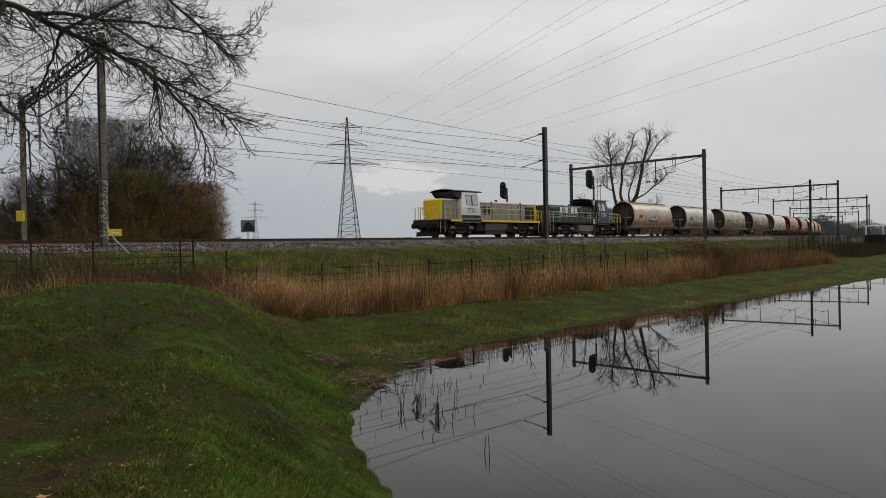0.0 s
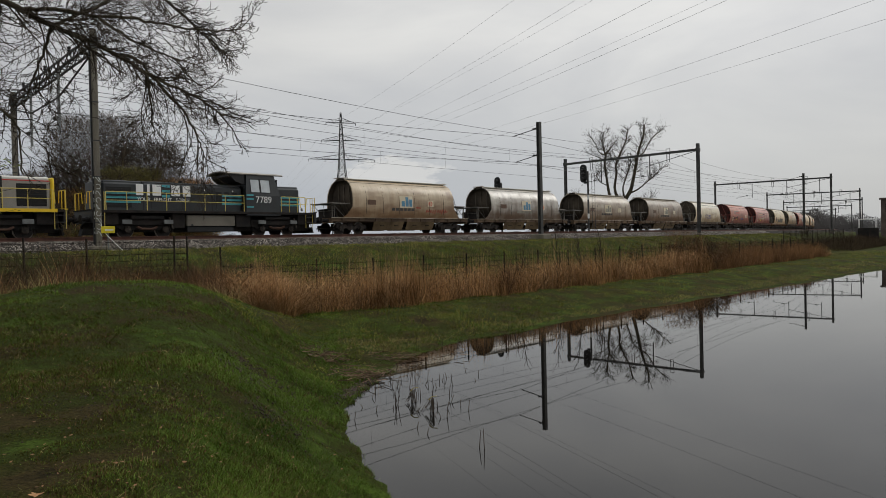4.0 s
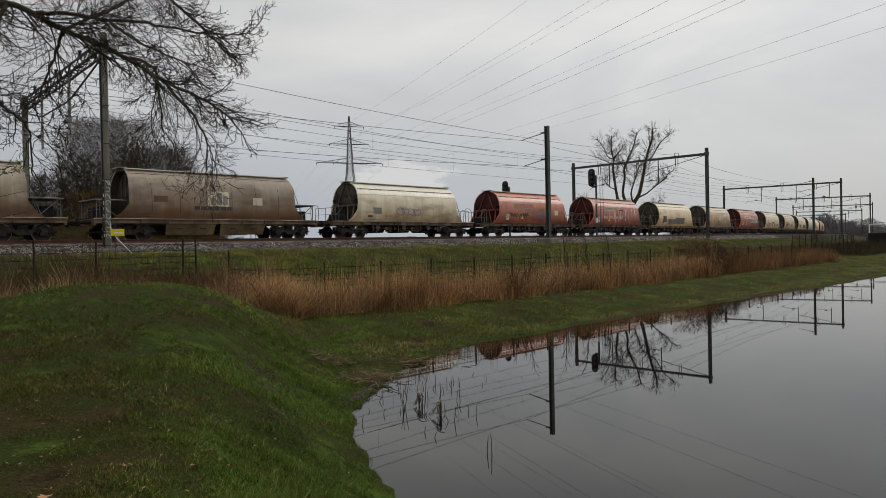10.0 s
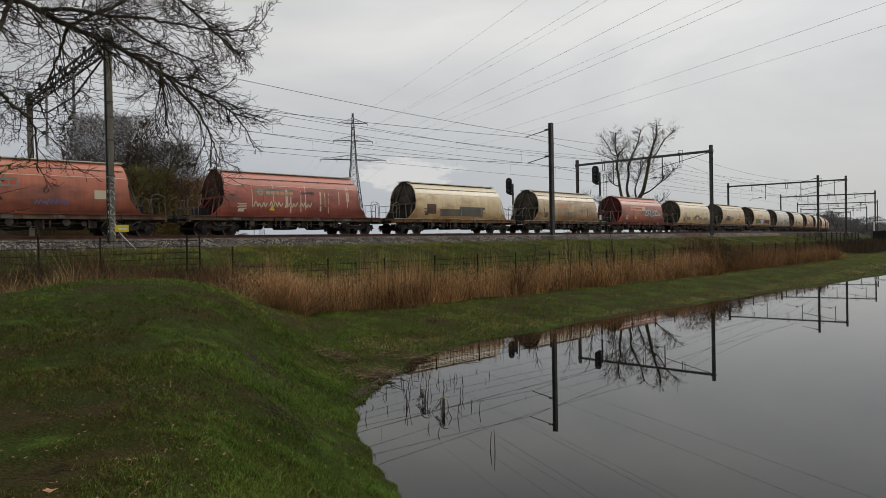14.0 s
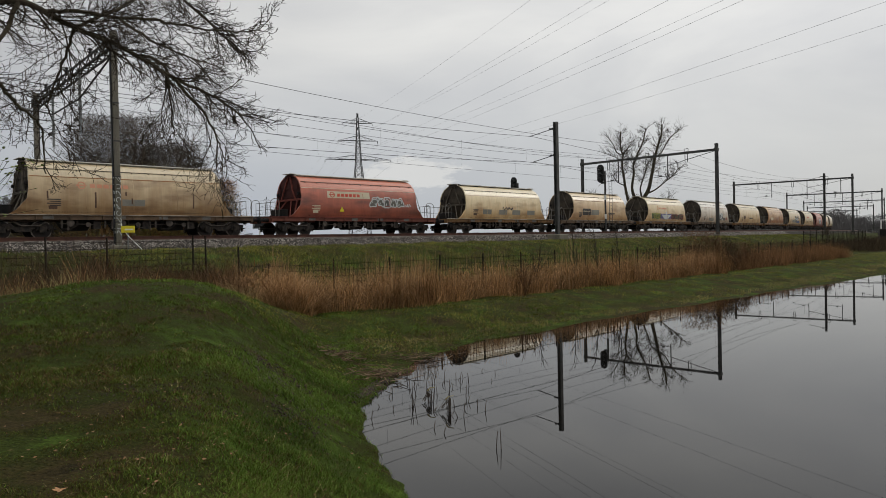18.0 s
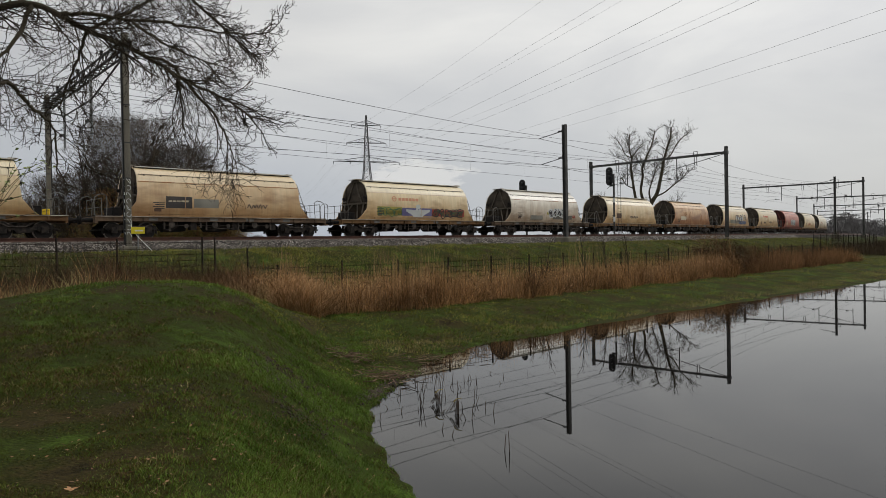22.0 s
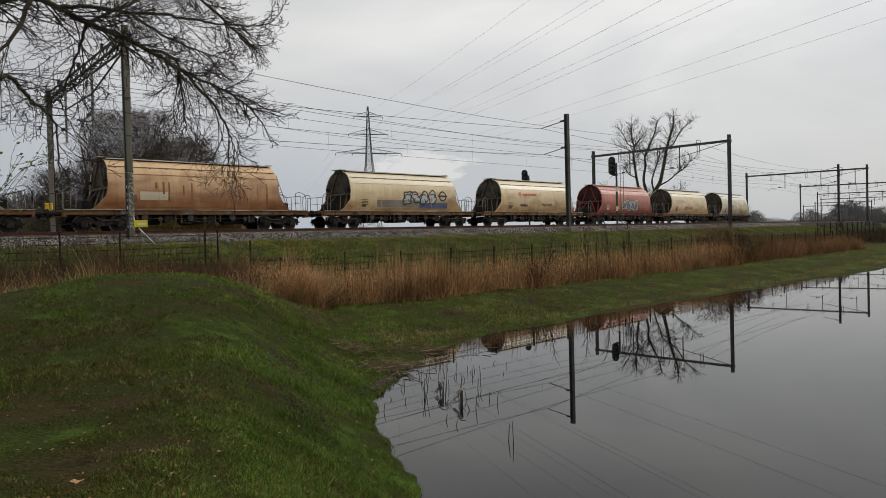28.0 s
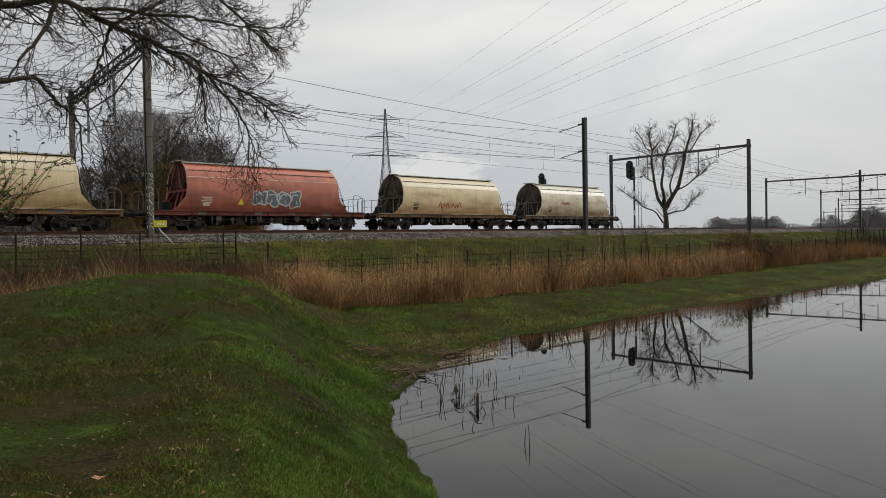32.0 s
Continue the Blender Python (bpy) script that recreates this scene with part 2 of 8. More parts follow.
    bp.inputs["Strength"].default_value, bp.inputs["Distance"].default_value = 0.15, 0.02
    t.links.new(blot.outputs["Fac"], bp.inputs["Height"])
    t.links.new(bp.outputs["Normal"], bs.inputs["Normal"])
    return m


def turf(name):
    """Damp turf: moss, worn brown litter and grass in patches of several sizes."""
    m = bpy.data.materials.new(name)
    m.use_nodes = True
    t = m.node_tree
    bs = t.nodes["Principled BSDF"]
    bs.inputs["Roughness"].default_value, bs.inputs["Specular IOR Level"].default_value = 0.95, 0.06
    co = t.nodes.new("ShaderNodeTexCoord")
    big, small = t.nodes.new("ShaderNodeTexNoise"), t.nodes.new("ShaderNodeTexNoise")
    big.inputs["Scale"].default_value, big.inputs["Detail"].default_value, big.inputs["Roughness"].default_value = 0.9, 9, 0.66
    small.inputs["Scale"].default_value, small.inputs["Detail"].default_value, small.inputs["Roughness"].default_value = 34, 4, 0.7
    rp = t.nodes.new("ShaderNodeValToRGB")
    el = rp.color_ramp.elements
    el[0].position, el[0].color = 0.33, lin(44, 38, 21)
    el[1].position, el[1].color = 0.70, lin(84, 108, 38)
    for p, c in ((0.40, lin(68, 59, 34)), (0.47, lin(54, 55, 24)), (0.57, lin(58, 69, 25))):
        e = el.new(p)
        e.color = c
    grain = t.nodes.new("ShaderNodeMapRange")
    grain.inputs["From Min"].default_value, grain.inputs["From Max"].default_value = 0.3, 0.7
    grain.inputs["To Min"].default_value, grain.inputs["To Max"].default_value = 0.25, 1.4
    mu = t.nodes.new("ShaderNodeMix")
    mu.data_type, mu.blend_type = "RGBA", "MULTIPLY"
    mu.inputs["Factor"].default_value = 1.0
    bp = t.nodes.new("ShaderNodeBump")
    bp.inputs["Strength"].default_value, bp.inputs["Distance"].default_value = 0.9, 0.03
    for nd in (big, small):
        t.links.new(co.outputs["Object"], nd.inputs["Vector"])
    t.links.new(big.outputs["Fac"], rp.inputs["Fac"])
    t.links.new(small.outputs["Fac"], grain.inputs["Value"])
    t.links.new(rp.outputs["Color"], mu.inputs["A"])
    t.links.new(grain.outputs["Result"], mu.inputs["B"])
    t.links.new(mu.outputs["Result"], bs.inputs["Base Color"])
    t.links.new(small.outputs["Fac"], bp.inputs["Height"])
    t.links.new(bp.outputs["Normal"], bs.inputs["Normal"])
    return m


M_soil = turf("damp_turf")
M_ballast = mat("ballast_bed", lin(38, 35, 32), lin(70, 65, 60), 2.0, 0.95, bump=1.0, fine=18, spec=0.08)
M_stone = mat("ballast_stone", lin(92, 86, 81), lin(160, 153, 145), 1.5, 0.9, bump=0.3, fine=30, island=0.65, spec=0.08)
M_rail = mat("rail_rust", lin(66, 42, 34), lin(92, 62, 50), 3, 0.7, 0.3)
M_sleeper = mat("sleeper_concrete", lin(120, 112, 104), lin(150, 142, 132), 2, 0.9)
M_steel = mat("galvanised_steel", lin(96, 98, 98), lin(128, 130, 128), 1.5, 0.6, 0.3, bump=0.1)
M_dark_steel = mat("weathered_dark_steel", lin(58, 58, 58), lin(84, 83, 80), 1.5, 0.65, 0.3, bump=0.1)
M_concrete = mat("mast_concrete", lin(94, 90, 80), lin(122, 116, 104), 1.2, 0.9, bump=0.4, fine=25, stretch=(1, 1, 0.4))
M_wire = mat("wire_copper_dark", lin(52, 52, 54), lin(66, 66, 68), 1, 0.6, 0.4, bump=0)
M_black = mat("black_paint", lin(20, 20, 21), lin(34, 34, 35), 2, 0.5, bump=0.05)
M_glass_dark = mat("lens_glass", lin(14, 14, 16), lin(20, 20, 24), 2, 0.15, bump=0)
M_bark = mat("bark", lin(58, 52, 44), lin(86, 80, 66), 3, 0.95, bump=0.8, fine=30, stretch=(1, 1, 0.3), spec=0.08)
M_twig = mat("twig", lin(52, 46, 40), lin(74, 66, 56), 2, 0.9, bump=0.1, spec=0.08)
M_bush = mat("bush_twig", lin(72, 64, 56), lin(100, 90, 80), 0.4, 0.95, bump=0, island=0.25, spec=0.08)
M_reed = mat("dry_reed", lin(116, 86, 56), lin(188, 146, 99), 0.6, 0.9, bump=0, island=0.75, spec=0.08)
M_brush = mat("dead_brush", lin(76, 57, 41), lin(120, 92, 66), 0.5, 0.95, bump=0, island=0.6, spec=0.08)
M_grass = mat("grass_blade", lin(66, 77, 28), lin(100, 111, 44), 2.5, 0.8, bump=0, island=0.5, spec=0.08)
M_grass_strip = mat("strip_grass", lin(98, 99, 42), lin(166, 157, 80), 0.7, 0.85, bump=0, island=0.5, spec=0.08)
M_grass_far = mat("rough_grass", lin(82, 87, 37), lin(144, 141, 68), 0.7, 0.85, bump=0, island=0.5, spec=0.08)
M_straw = mat("dry_straw", lin(136, 124, 80), lin(172, 156, 108), 1, 0.9, bump=0, island=0.3, spec=0.08)
M_far = mat("far_wood", lin(84, 82, 82), lin(106, 103, 102), 0.05, 1, bump=0, spec=0.08)
M_yellow_sign = mat("sign_yellow", lin(214, 196, 30), lin(226, 208, 46), 2, 0.5, bump=0)
M_white = mat("white_paint", lin(214, 214, 210), lin(228, 228, 224), 2, 0.5, bump=0.05)

# pond water: a dark body under a clear, nearly still surface
M_water = bpy.data.materials.new("pond_water")
M_water.use_nodes = True
wb = M_water.node_tree.nodes["Principled BSDF"]
wb.inputs["Base Color"].default_value = lin(15, 14, 12)
wb.inputs["Roughness"].default_value = 0.015
wb.inputs["IOR"].default_value = 1.29
wb.inputs["Specular IOR Level"].default_value = 0.5
wn = M_water.node_tree.nodes.new("ShaderNodeTexNoise")
wn.inputs["Scale"].default_value, wn.inputs["Detail"].default_value = 1.6, 3
wp = M_water.node_tree.nodes.new("ShaderNodeBump")
wp.inputs["Strength"].default_value, wp.inputs["Distance"].default_value = 0.005, 0.02
wc = M_water.node_tree.nodes.new("ShaderNodeTexCoord")
M_water.node_tree.links.new(wc.outputs["Object"], wn.inputs["Vector"])
M_water.node_tree.links.new(wn.outputs["Fac"], wp.inputs["Height"])
M_water.node_tree.links.new(wp.outputs["Normal"], wb.inputs["Normal"])


# ---- mesh building ----
class Shape:
    """Vertices and faces gathered for one mesh."""

    def __init__(self):
        self.v, self.f = [], []

    def add(self, verts, faces):
        k = len(self.v)
        self.v.extend(tuple(p) for p in verts)
        self.f.extend(tuple(i + k for i in q) for q in faces)
        return self

    def box(self, x0, x1, y0, y1, z0, z1, bev=0.0, m=None):
        """A box; bev chamfers its upright edges and its top."""
        if bev:
            b = min(bev, (x1 - x0) * 0.45, (y1 - y0) * 0.45, (z1 - z0) * 0.45)
            ring = [(x0 + b, y0), (x1 - b, y0), (x1, y0 + b), (x1, y1 - b), (x1 - b, y1), (x0 + b, y1), (x0, y1 - b), (x0, y0 + b)]
            cx, cy = (x0 + x1) / 2, (y0 + y1) / 2
            sx, sy = 1 - 2 * b / (x1 - x0), 1 - 2 * b / (y1 - y0)
            top = [(cx + (x - cx) * sx, cy + (y - cy) * sy) for x, y in ring]
            vs = [(x, y, z0) for x, y in ring] + [(x, y, z1 - b) for x, y in ring] + [(x, y, z1) for x, y in top]
            fs = [tuple(range(7, -1, -1)), tuple(range(16, 24))]
            for r in (0, 8):
                fs += [(r + i, r + (i + 1) % 8, r + 8 + (i + 1) % 8, r + 8 + i) for i in range(8)]
        else:
            vs = [(x0, y0, z0), (x1, y0, z0), (x1, y1, z0), (x0, y1, z0), (x0, y0, z1), (x1, y0, z1), (x1, y1, z1), (x0, y1, z1)]
            fs = [(3, 2, 1, 0), (4, 5, 6, 7), (0, 1, 5, 4), (1, 2, 6, 5), (2, 3, 7, 6), (3, 0, 4, 7)]
        if m is not None:
            vs = [m @ Vector(p) for p in vs]
        return self.add(vs, fs)

    def tube(self, pts, r0, r1=None, n=6, cap=True):
        """A round bar along points, from radius r0 to r1."""
        r1 = r0 if r1 is None else r1
        pts = [Vector(p) for p in pts]
        k, vs, fs = len(pts), [], []
        side = None
        for i, p in enumerate(pts):
            way = (pts[min(i + 1, k - 1)] - pts[max(i - 1, 0)]).normalized()
            if side is None:
                side = way.orthogonal().normalized()
            side = (side - way * side.dot(way))
            side = side.normalized() if side.length > 1e-6 else way.orthogonal().normalized()
            up = way.cross(side)
            r = r0 + (r1 - r0) * i / max(k - 1, 1)
            for j in range(n):
                a = 2 * math.pi * j / n
                vs.append(p + side * (math.cos(a) * r) + up * (math.sin(a) * r))
        for i in range(k - 1):
            for j in range(n):
                fs.append((i * n + j, i * n + (j + 1) % n, (i + 1) * n + (j + 1) % n, (i + 1) * n + j))
        if cap:
            fs += [tuple(range(n - 1, -1, -1)), tuple((k - 1) * n + j for j in range(n))]
        return self.add(vs, fs)

    def ring(self, profile, axis="y", n=20, at=(0, 0, 0)):
        """Turns (radius, along) pairs round an axis."""
        vs, fs, k = [], [], len(profile)
        for r, h in profile:
            for j in range(n):
                a = 2 * math.pi * j / n
                c, s = math.cos(a) * r, math.sin(a) * r
                q = {"y": (c, h, s), "z": (c, s, h), "x": (h, c, s)}[axis]
                vs.append((q[0] + at[0], q[1] + at[1], q[2] + at[2]))
        for i in range(k - 1):
            fs += [(i * n + j, i * n + (j + 1) % n, (i + 1) * n + (j + 1) % n, (i + 1) * n + j) for j in range(n)]
        fs += [tuple(range(n - 1, -1, -1)), tuple((k - 1) * n + j for j in range(n))]
        return self.add(vs, fs)

    def plate(self, outline, y0, y1):
        """An outline in x and z, given thickness in y."""
        k = len(outline)
        vs = [(x, y0, z) for x, z in outline] + [(x, y1, z) for x, z in outline]
        fs = [tuple(range(k)), tuple(range(2 * k - 1, k - 1, -1))]
        fs += [(i, i + k, (i + 1) % k + k, (i + 1) % k) for i in range(k)]
        return self.add(vs, fs)

    def mesh(self, name, material, smooth=False):
        me = bpy.data.meshes.new(name)
        me.from_pydata(self.v, [], self.f)
        me.materials.append(material)
        if smooth:
            me.polygons.foreach_set("use_smooth", [True] * len(me.polygons))
            me.set_sharp_from_angle(angle=radians(38))
        me.update()
        bm = bmesh.new()
        bm.from_mesh(me)
        bmesh.ops.recalc_face_normals(bm, faces=bm.faces)
        bm.to_mesh(me)
        bm.free()
        return me


def part(name, shape, material, parent=None, label="", smooth=False, m=None):
    """One mesh object under a thing or part."""
    me = shape if isinstance(shape, bpy.types.Mesh) else shape.mesh(name, material, smooth)
    ob = new(name, me)
    if parent is not None:
        ob.parent = parent
    if m is not None:
        ob.matrix_basis = m
    if label:
        tagged(ob, label)
    return ob


def big_mesh(name, verts, faces, material, smooth=False):
    """A mesh from arrays, for what has very many faces."""
    me = bpy.data.meshes.new(name)
    verts = np.asarray(verts, dtype=np.float32)
    faces = np.asarray(faces, dtype=np.int32)
    me.vertices.add(len(verts))
    me.vertices.foreach_set("co", verts.ravel())
    k = faces.shape[1]
    me.loops.add(faces.size)
    me.loops.foreach_set("vertex_index", faces.ravel())
    me.polygons.add(len(faces))
    me.polygons.foreach_set("loop_start", np.arange(0, faces.size, k, dtype=np.int32))
    me.polygons.foreach_set("loop_total", np.full(len(faces), k, dtype=np.int32))
    if smooth:
        me.polygons.foreach_set("use_smooth", np.ones(len(faces), dtype=bool))
    me.materials.append(material)
    me.update(calc_edges=True)
    me.validate()
    return me


# ---- the plan: the railway runs on a wide curve; off is the distance from the train's track, away from the pond ----
HEAD, RADIUS, START, AWAY = radians(46.40), 752.9, -4.87, 40.53
UX, UY = math.sin(HEAD), math.cos(HEAD)
CX, CY = UX * START - UY * (AWAY + RADIUS), UY * START + UX * (AWAY + RADIUS)
RAIL_Z = 3.25


def rail_point(s, off=0.0, z=0.0):
    a = (s - START) / RADIUS
    rr = RADIUS - off
    return Vector((CX + rr * (math.sin(a) * UX + math.cos(a) * UY), CY + rr * (math.sin(a) * UY - math.cos(a) * UX), z))


def rail_turn(s):
    """The heading, in degrees, of a vehicle that runs towards smaller s."""
    a = (s - START) / RADIUS
    tx, ty = math.cos(a) * UX - math.sin(a) * UY, math.cos(a) * UY + math.sin(a) * UX
    return math.degrees(math.atan2(-ty, -tx))


def off_of(x, y):
    return RADIUS - np.hypot(x - CX, y - CY)


def s_of(x, y):
    vx, vy = x - CX, y - CY
    return START + RADIUS * np.arctan2(vx * UX + vy * UY, vx * UY - vy * UX)


def step(a, b, x):
    t = np.clip((x - a) / (b - a), 0, 1)
    return t * t * (3 - 2 * t)


def swell(a, b, x):
    """Rises steeply from a, then rounds off at b."""
    t = np.clip((x - a) / (b - a), 0, 1)
    return 0.45 * np.sin(t * math.pi / 2) + 0.55 * t * t * (3 - 2 * t)


def ground_z(x, y):
    """Height of the ground above the pond."""
    x, y = np.asarray(x, dtype=float), np.asarray(y, dtype=float)
    off, s = off_of(x, y), s_of(x, y)
    shore_x = np.where(y < 12.2, 1.55 - 0.272 * y, -1.77 - 0.12 * (y - 12.2))
    wob = (0.035 + 0.035 * step(9, 12, y)) * np.sin(1.7 * y + 0.6 * np.sin(0.9 * y)) + 0.04 * np.sin(4.3 * y + x) + 0.025 * np.sin(9.7 * y + 2 * np.sin(3.1 * y))
    w = (shore_x + wob - x) * 0.96 - 0.16 * step(12.5, 9.5, y)
    dome = 0.62 * np.exp(-((x + 6.6) ** 2 + (y - 15) ** 2 * 0.8) / (2 * 2.6 ** 2))
    bank = -0.7 * step(0.1, -1.6, w) + 1.28 * swell(-0.1, 2.3 + 1.3 * step(9, 15, y), w) + 0.3 * step(2.0, 8.5, w) - 0.36 * step(5.0, 10, w) + dome * step(-0.2, 2.6, w)
    # the dyke ends before the fence
    nose = step(-24.6 + 1.5 * step(4, -6, s), -20.5 + 2.0 * step(4, -6, s), off)
    bank = bank * (1 - nose * 0.42 * (1 - 0.25 * step(8, 2, s)))
    ws = off + 27.0 + 0.06 * np.maximum(s - 28, 0)
    ws = ws + 0.10 * np.sin(s * 1.3) + 0.12 * np.sin(0.47 * s + 1)
    strip = -0.7 * step(0, -3, ws) + 0.5 * swell(-0.1, 4.5, ws)
    # a low muddy corner lies between dyke and strip
    edge = np.interp(y, (11.6, 12.3, 14.8, 16.3, 17.3, 19.7, 22.7), (-1.75, -1.72, -1.22, -0.98, -0.45, 0.7, 3.1))
    wl = (edge + 0.5 * wob + 0.05 * np.sin(11 * y) - x) * 0.8
    corner = -0.7 * step(0, -1.6, wl) + 0.22 * swell(-0.05, 2.2, wl) - 1.5 * step(21.5, 23.5, y) - 1.5 * step(11.8, 10.5, y)
    z = np.maximum(np.maximum(bank, strip), corner)
    k = 0.25
    z = z + k * np.log1p(np.exp(-np.abs(bank - strip) / k)) * (bank > -0.2) * (strip > -0.2) * 0.5
    emb = step(-20.0, -11.2, off)
    z = z + (2.62 - z) * emb
    # beyond the tracks the fields lie lower
    z = np.where(off > 3, 2.62 + (1.0 - 2.62) * step(3.2, 13, off), z)
    bumps = 0.03 * np.sin(2.1 * x + 1.3 * y) * np.sin(1.7 * y - 0.8 * x) + 0.015 * np.sin(6.3 * x) * np.sin(5.1 * y)
    return z + bumps * (z > 0.1) * (off < -11)


# ---- ground and water ----
def spaced(a, b, fine, far):
    """Grid lines: even from a to b, then ever wider out to far on both sides."""
    mid = list(np.arange(a, b + 1e-6, fine))
    out, d, x = [], fine, b
    while x < far:
        d *= 1.16
        x += d
        out.append(x)
    pre, d, x = [], fine, a
    while x > -far:
        d *= 1.16
        x -= d
        pre.append(x)
    return np.array(pre[::-1] + mid + out)


gx, gy = spaced(-26, 44, 0.25, 3500), spaced(-6, 62, 0.25, 3500)
GX, GY = np.meshgrid(gx, gy)
GZ = ground_z(GX, GY)
nx, ny = len(gx), len(gy)
idx = np.arange(nx * ny).reshape(ny, nx)
quads = np.stack([idx[:-1, :-1], idx[:-1, 1:], idx[1:, 1:], idx[1:, :-1]], -1).reshape(-1, 4)
ground = new("ground", big_mesh("ground", np.stack([GX, GY, GZ], -1).reshape(-1, 3), quads, M_soil, True))
tagged(ground, "damp short grass on dyke, bank and railway embankment", "ground", kind="structure")

pond = Shape().add([(-40, -300, 0), (500, -300, 0), (500, 260, 0), (-40, 260, 0)], [(0, 1, 2, 3)])
water = tagged(part("water", pond, M_water), "still dark pond mirroring the grey sky", "pond", kind="structure")


def sweep(name, profile, s0, s1, ds, material, closed=True, smooth=False):
    """A section of (off, z) swept along the line."""
    vs, fs, k = [], [], len(profile)
    stations = np.arange(s0, s1 + 1e-6, ds)
    for s in stations:
        for o, z in profile:
            vs.append(tuple(rail_point(s, o, z)))
    rng = range(k) if closed else range(k - 1)
    for i in range(len(stations) - 1):
        for j in rng:
            fs.append((i * k + j, i * k + (j + 1) % k, (i + 1) * k + (j + 1) % k, (i + 1) * k + j))
    return Shape().add(vs, fs)


ballast = part("ballast", sweep("ballast", [(-10.5, 2.35), (-8.7, 3.03), (2.0, 3.03), (3.8, 2.35)], -150, 420, 4, M_ballast), M_ballast)
tagged(ballast, "grey crushed-stone track bed", "ballast", kind="structure")
TRACKS = (0.0, -6.6)
for o in TRACKS:
    track = tagged(new("track"), "rusty rails on concrete sleepers in grey ballast", "railway track", kind="structure")
    for side in (-0.753, 0.753):
        c = o + side
        prof = [(-0.07, 3.08), (0.07, 3.08), (0.07, 3.10), (0.012, 3.12), (0.012, 3.20), (0.036, 3.21), (0.036, 3.25), (-0.036, 3.25), (-0.036, 3.21), (-0.012, 3.20), (-0.012, 3.12), (-0.07, 3.10)]
        part("rail", sweep("rail", [(c + a, z) for a, z in prof], -150, 420, 6, M_rail), M_rail, track)
    sl = Shape()
    for i in range(-60, 180):
        s = i * 0.6
        m = Matrix.Translation(rail_point(s, o, 0)) @ pose(0, 0, 0, 0, 0, rail_turn(s))
        sl.box(-0.13, 0.13, -1.3, 1.3, 2.9, 3.085, m=m)
    tagged(part("sleepers", sl, M_sleeper, track), kind="stuff")

# loose stones on the shoulder of the bed
rng = np.random.default_rng(5)
sv, sf = [], []
octa_f = np.array([(0, 2, 4), (2, 1, 4), (1, 3, 4), (3, 0, 4), (2, 0, 5), (1, 2, 5), (3, 1, 5), (0, 3, 5)])
N_ST = 40000
ss = -14 + 110 * rng.random(N_ST) ** 1.35
so = -10.75 + 2.1 * rng.random(N_ST)
for i in range(N_ST):
    c = rail_point(ss[i], so[i], 2.35 + (so[i] + 10.5) / 1.8 * 0.68)
    r = rng.uniform(0.016, 0.046, 6)
    v = np.array([(r[0], 0, 0), (-r[1], 0, 0), (0, r[2], 0), (0, -r[3], 0), (0, 0, r[4]), (0, 0, -r[5])])
    a = rng.uniform(0, 6.28)
    ca, sa = math.cos(a), math.sin(a)
    b = rng.uniform(0, 6.28)
    cb, sb = math.cos(b), math.sin(b)
    rot = np.array([(ca, -sa * cb, sa * sb), (sa, ca * cb, -ca * sb), (0, sb, cb)])
    sv.append(v @ rot.T + np.array(c))
    sf.append(octa_f + 6 * i)
tagged(new("ballast_stones", big_mesh("ballast_stones", np.concatenate(sv), np.concatenate(sf), M_stone)), "loose grey crushed stones on the track shoulder", "stones", kind="stuff")


# ---- overhead line: portals, masts, wires ----
def post_shape(w, h, flange=0.02):
    """A steel H column."""
    s = Shape()
    s.box(-w, w, -w, -w + flange * 2, 0, h)
    s.box(-w, w, w - flange * 2, w, 0, h)
    s.box(-flange, flange, -w + flange * 2, w - flange * 2, 0, h)
    return s


M_beam = mat("beam_dark_steel", lin(40, 40, 40), lin(60, 59, 57), 1.5, 0.65, 0.3, bump=0.1)


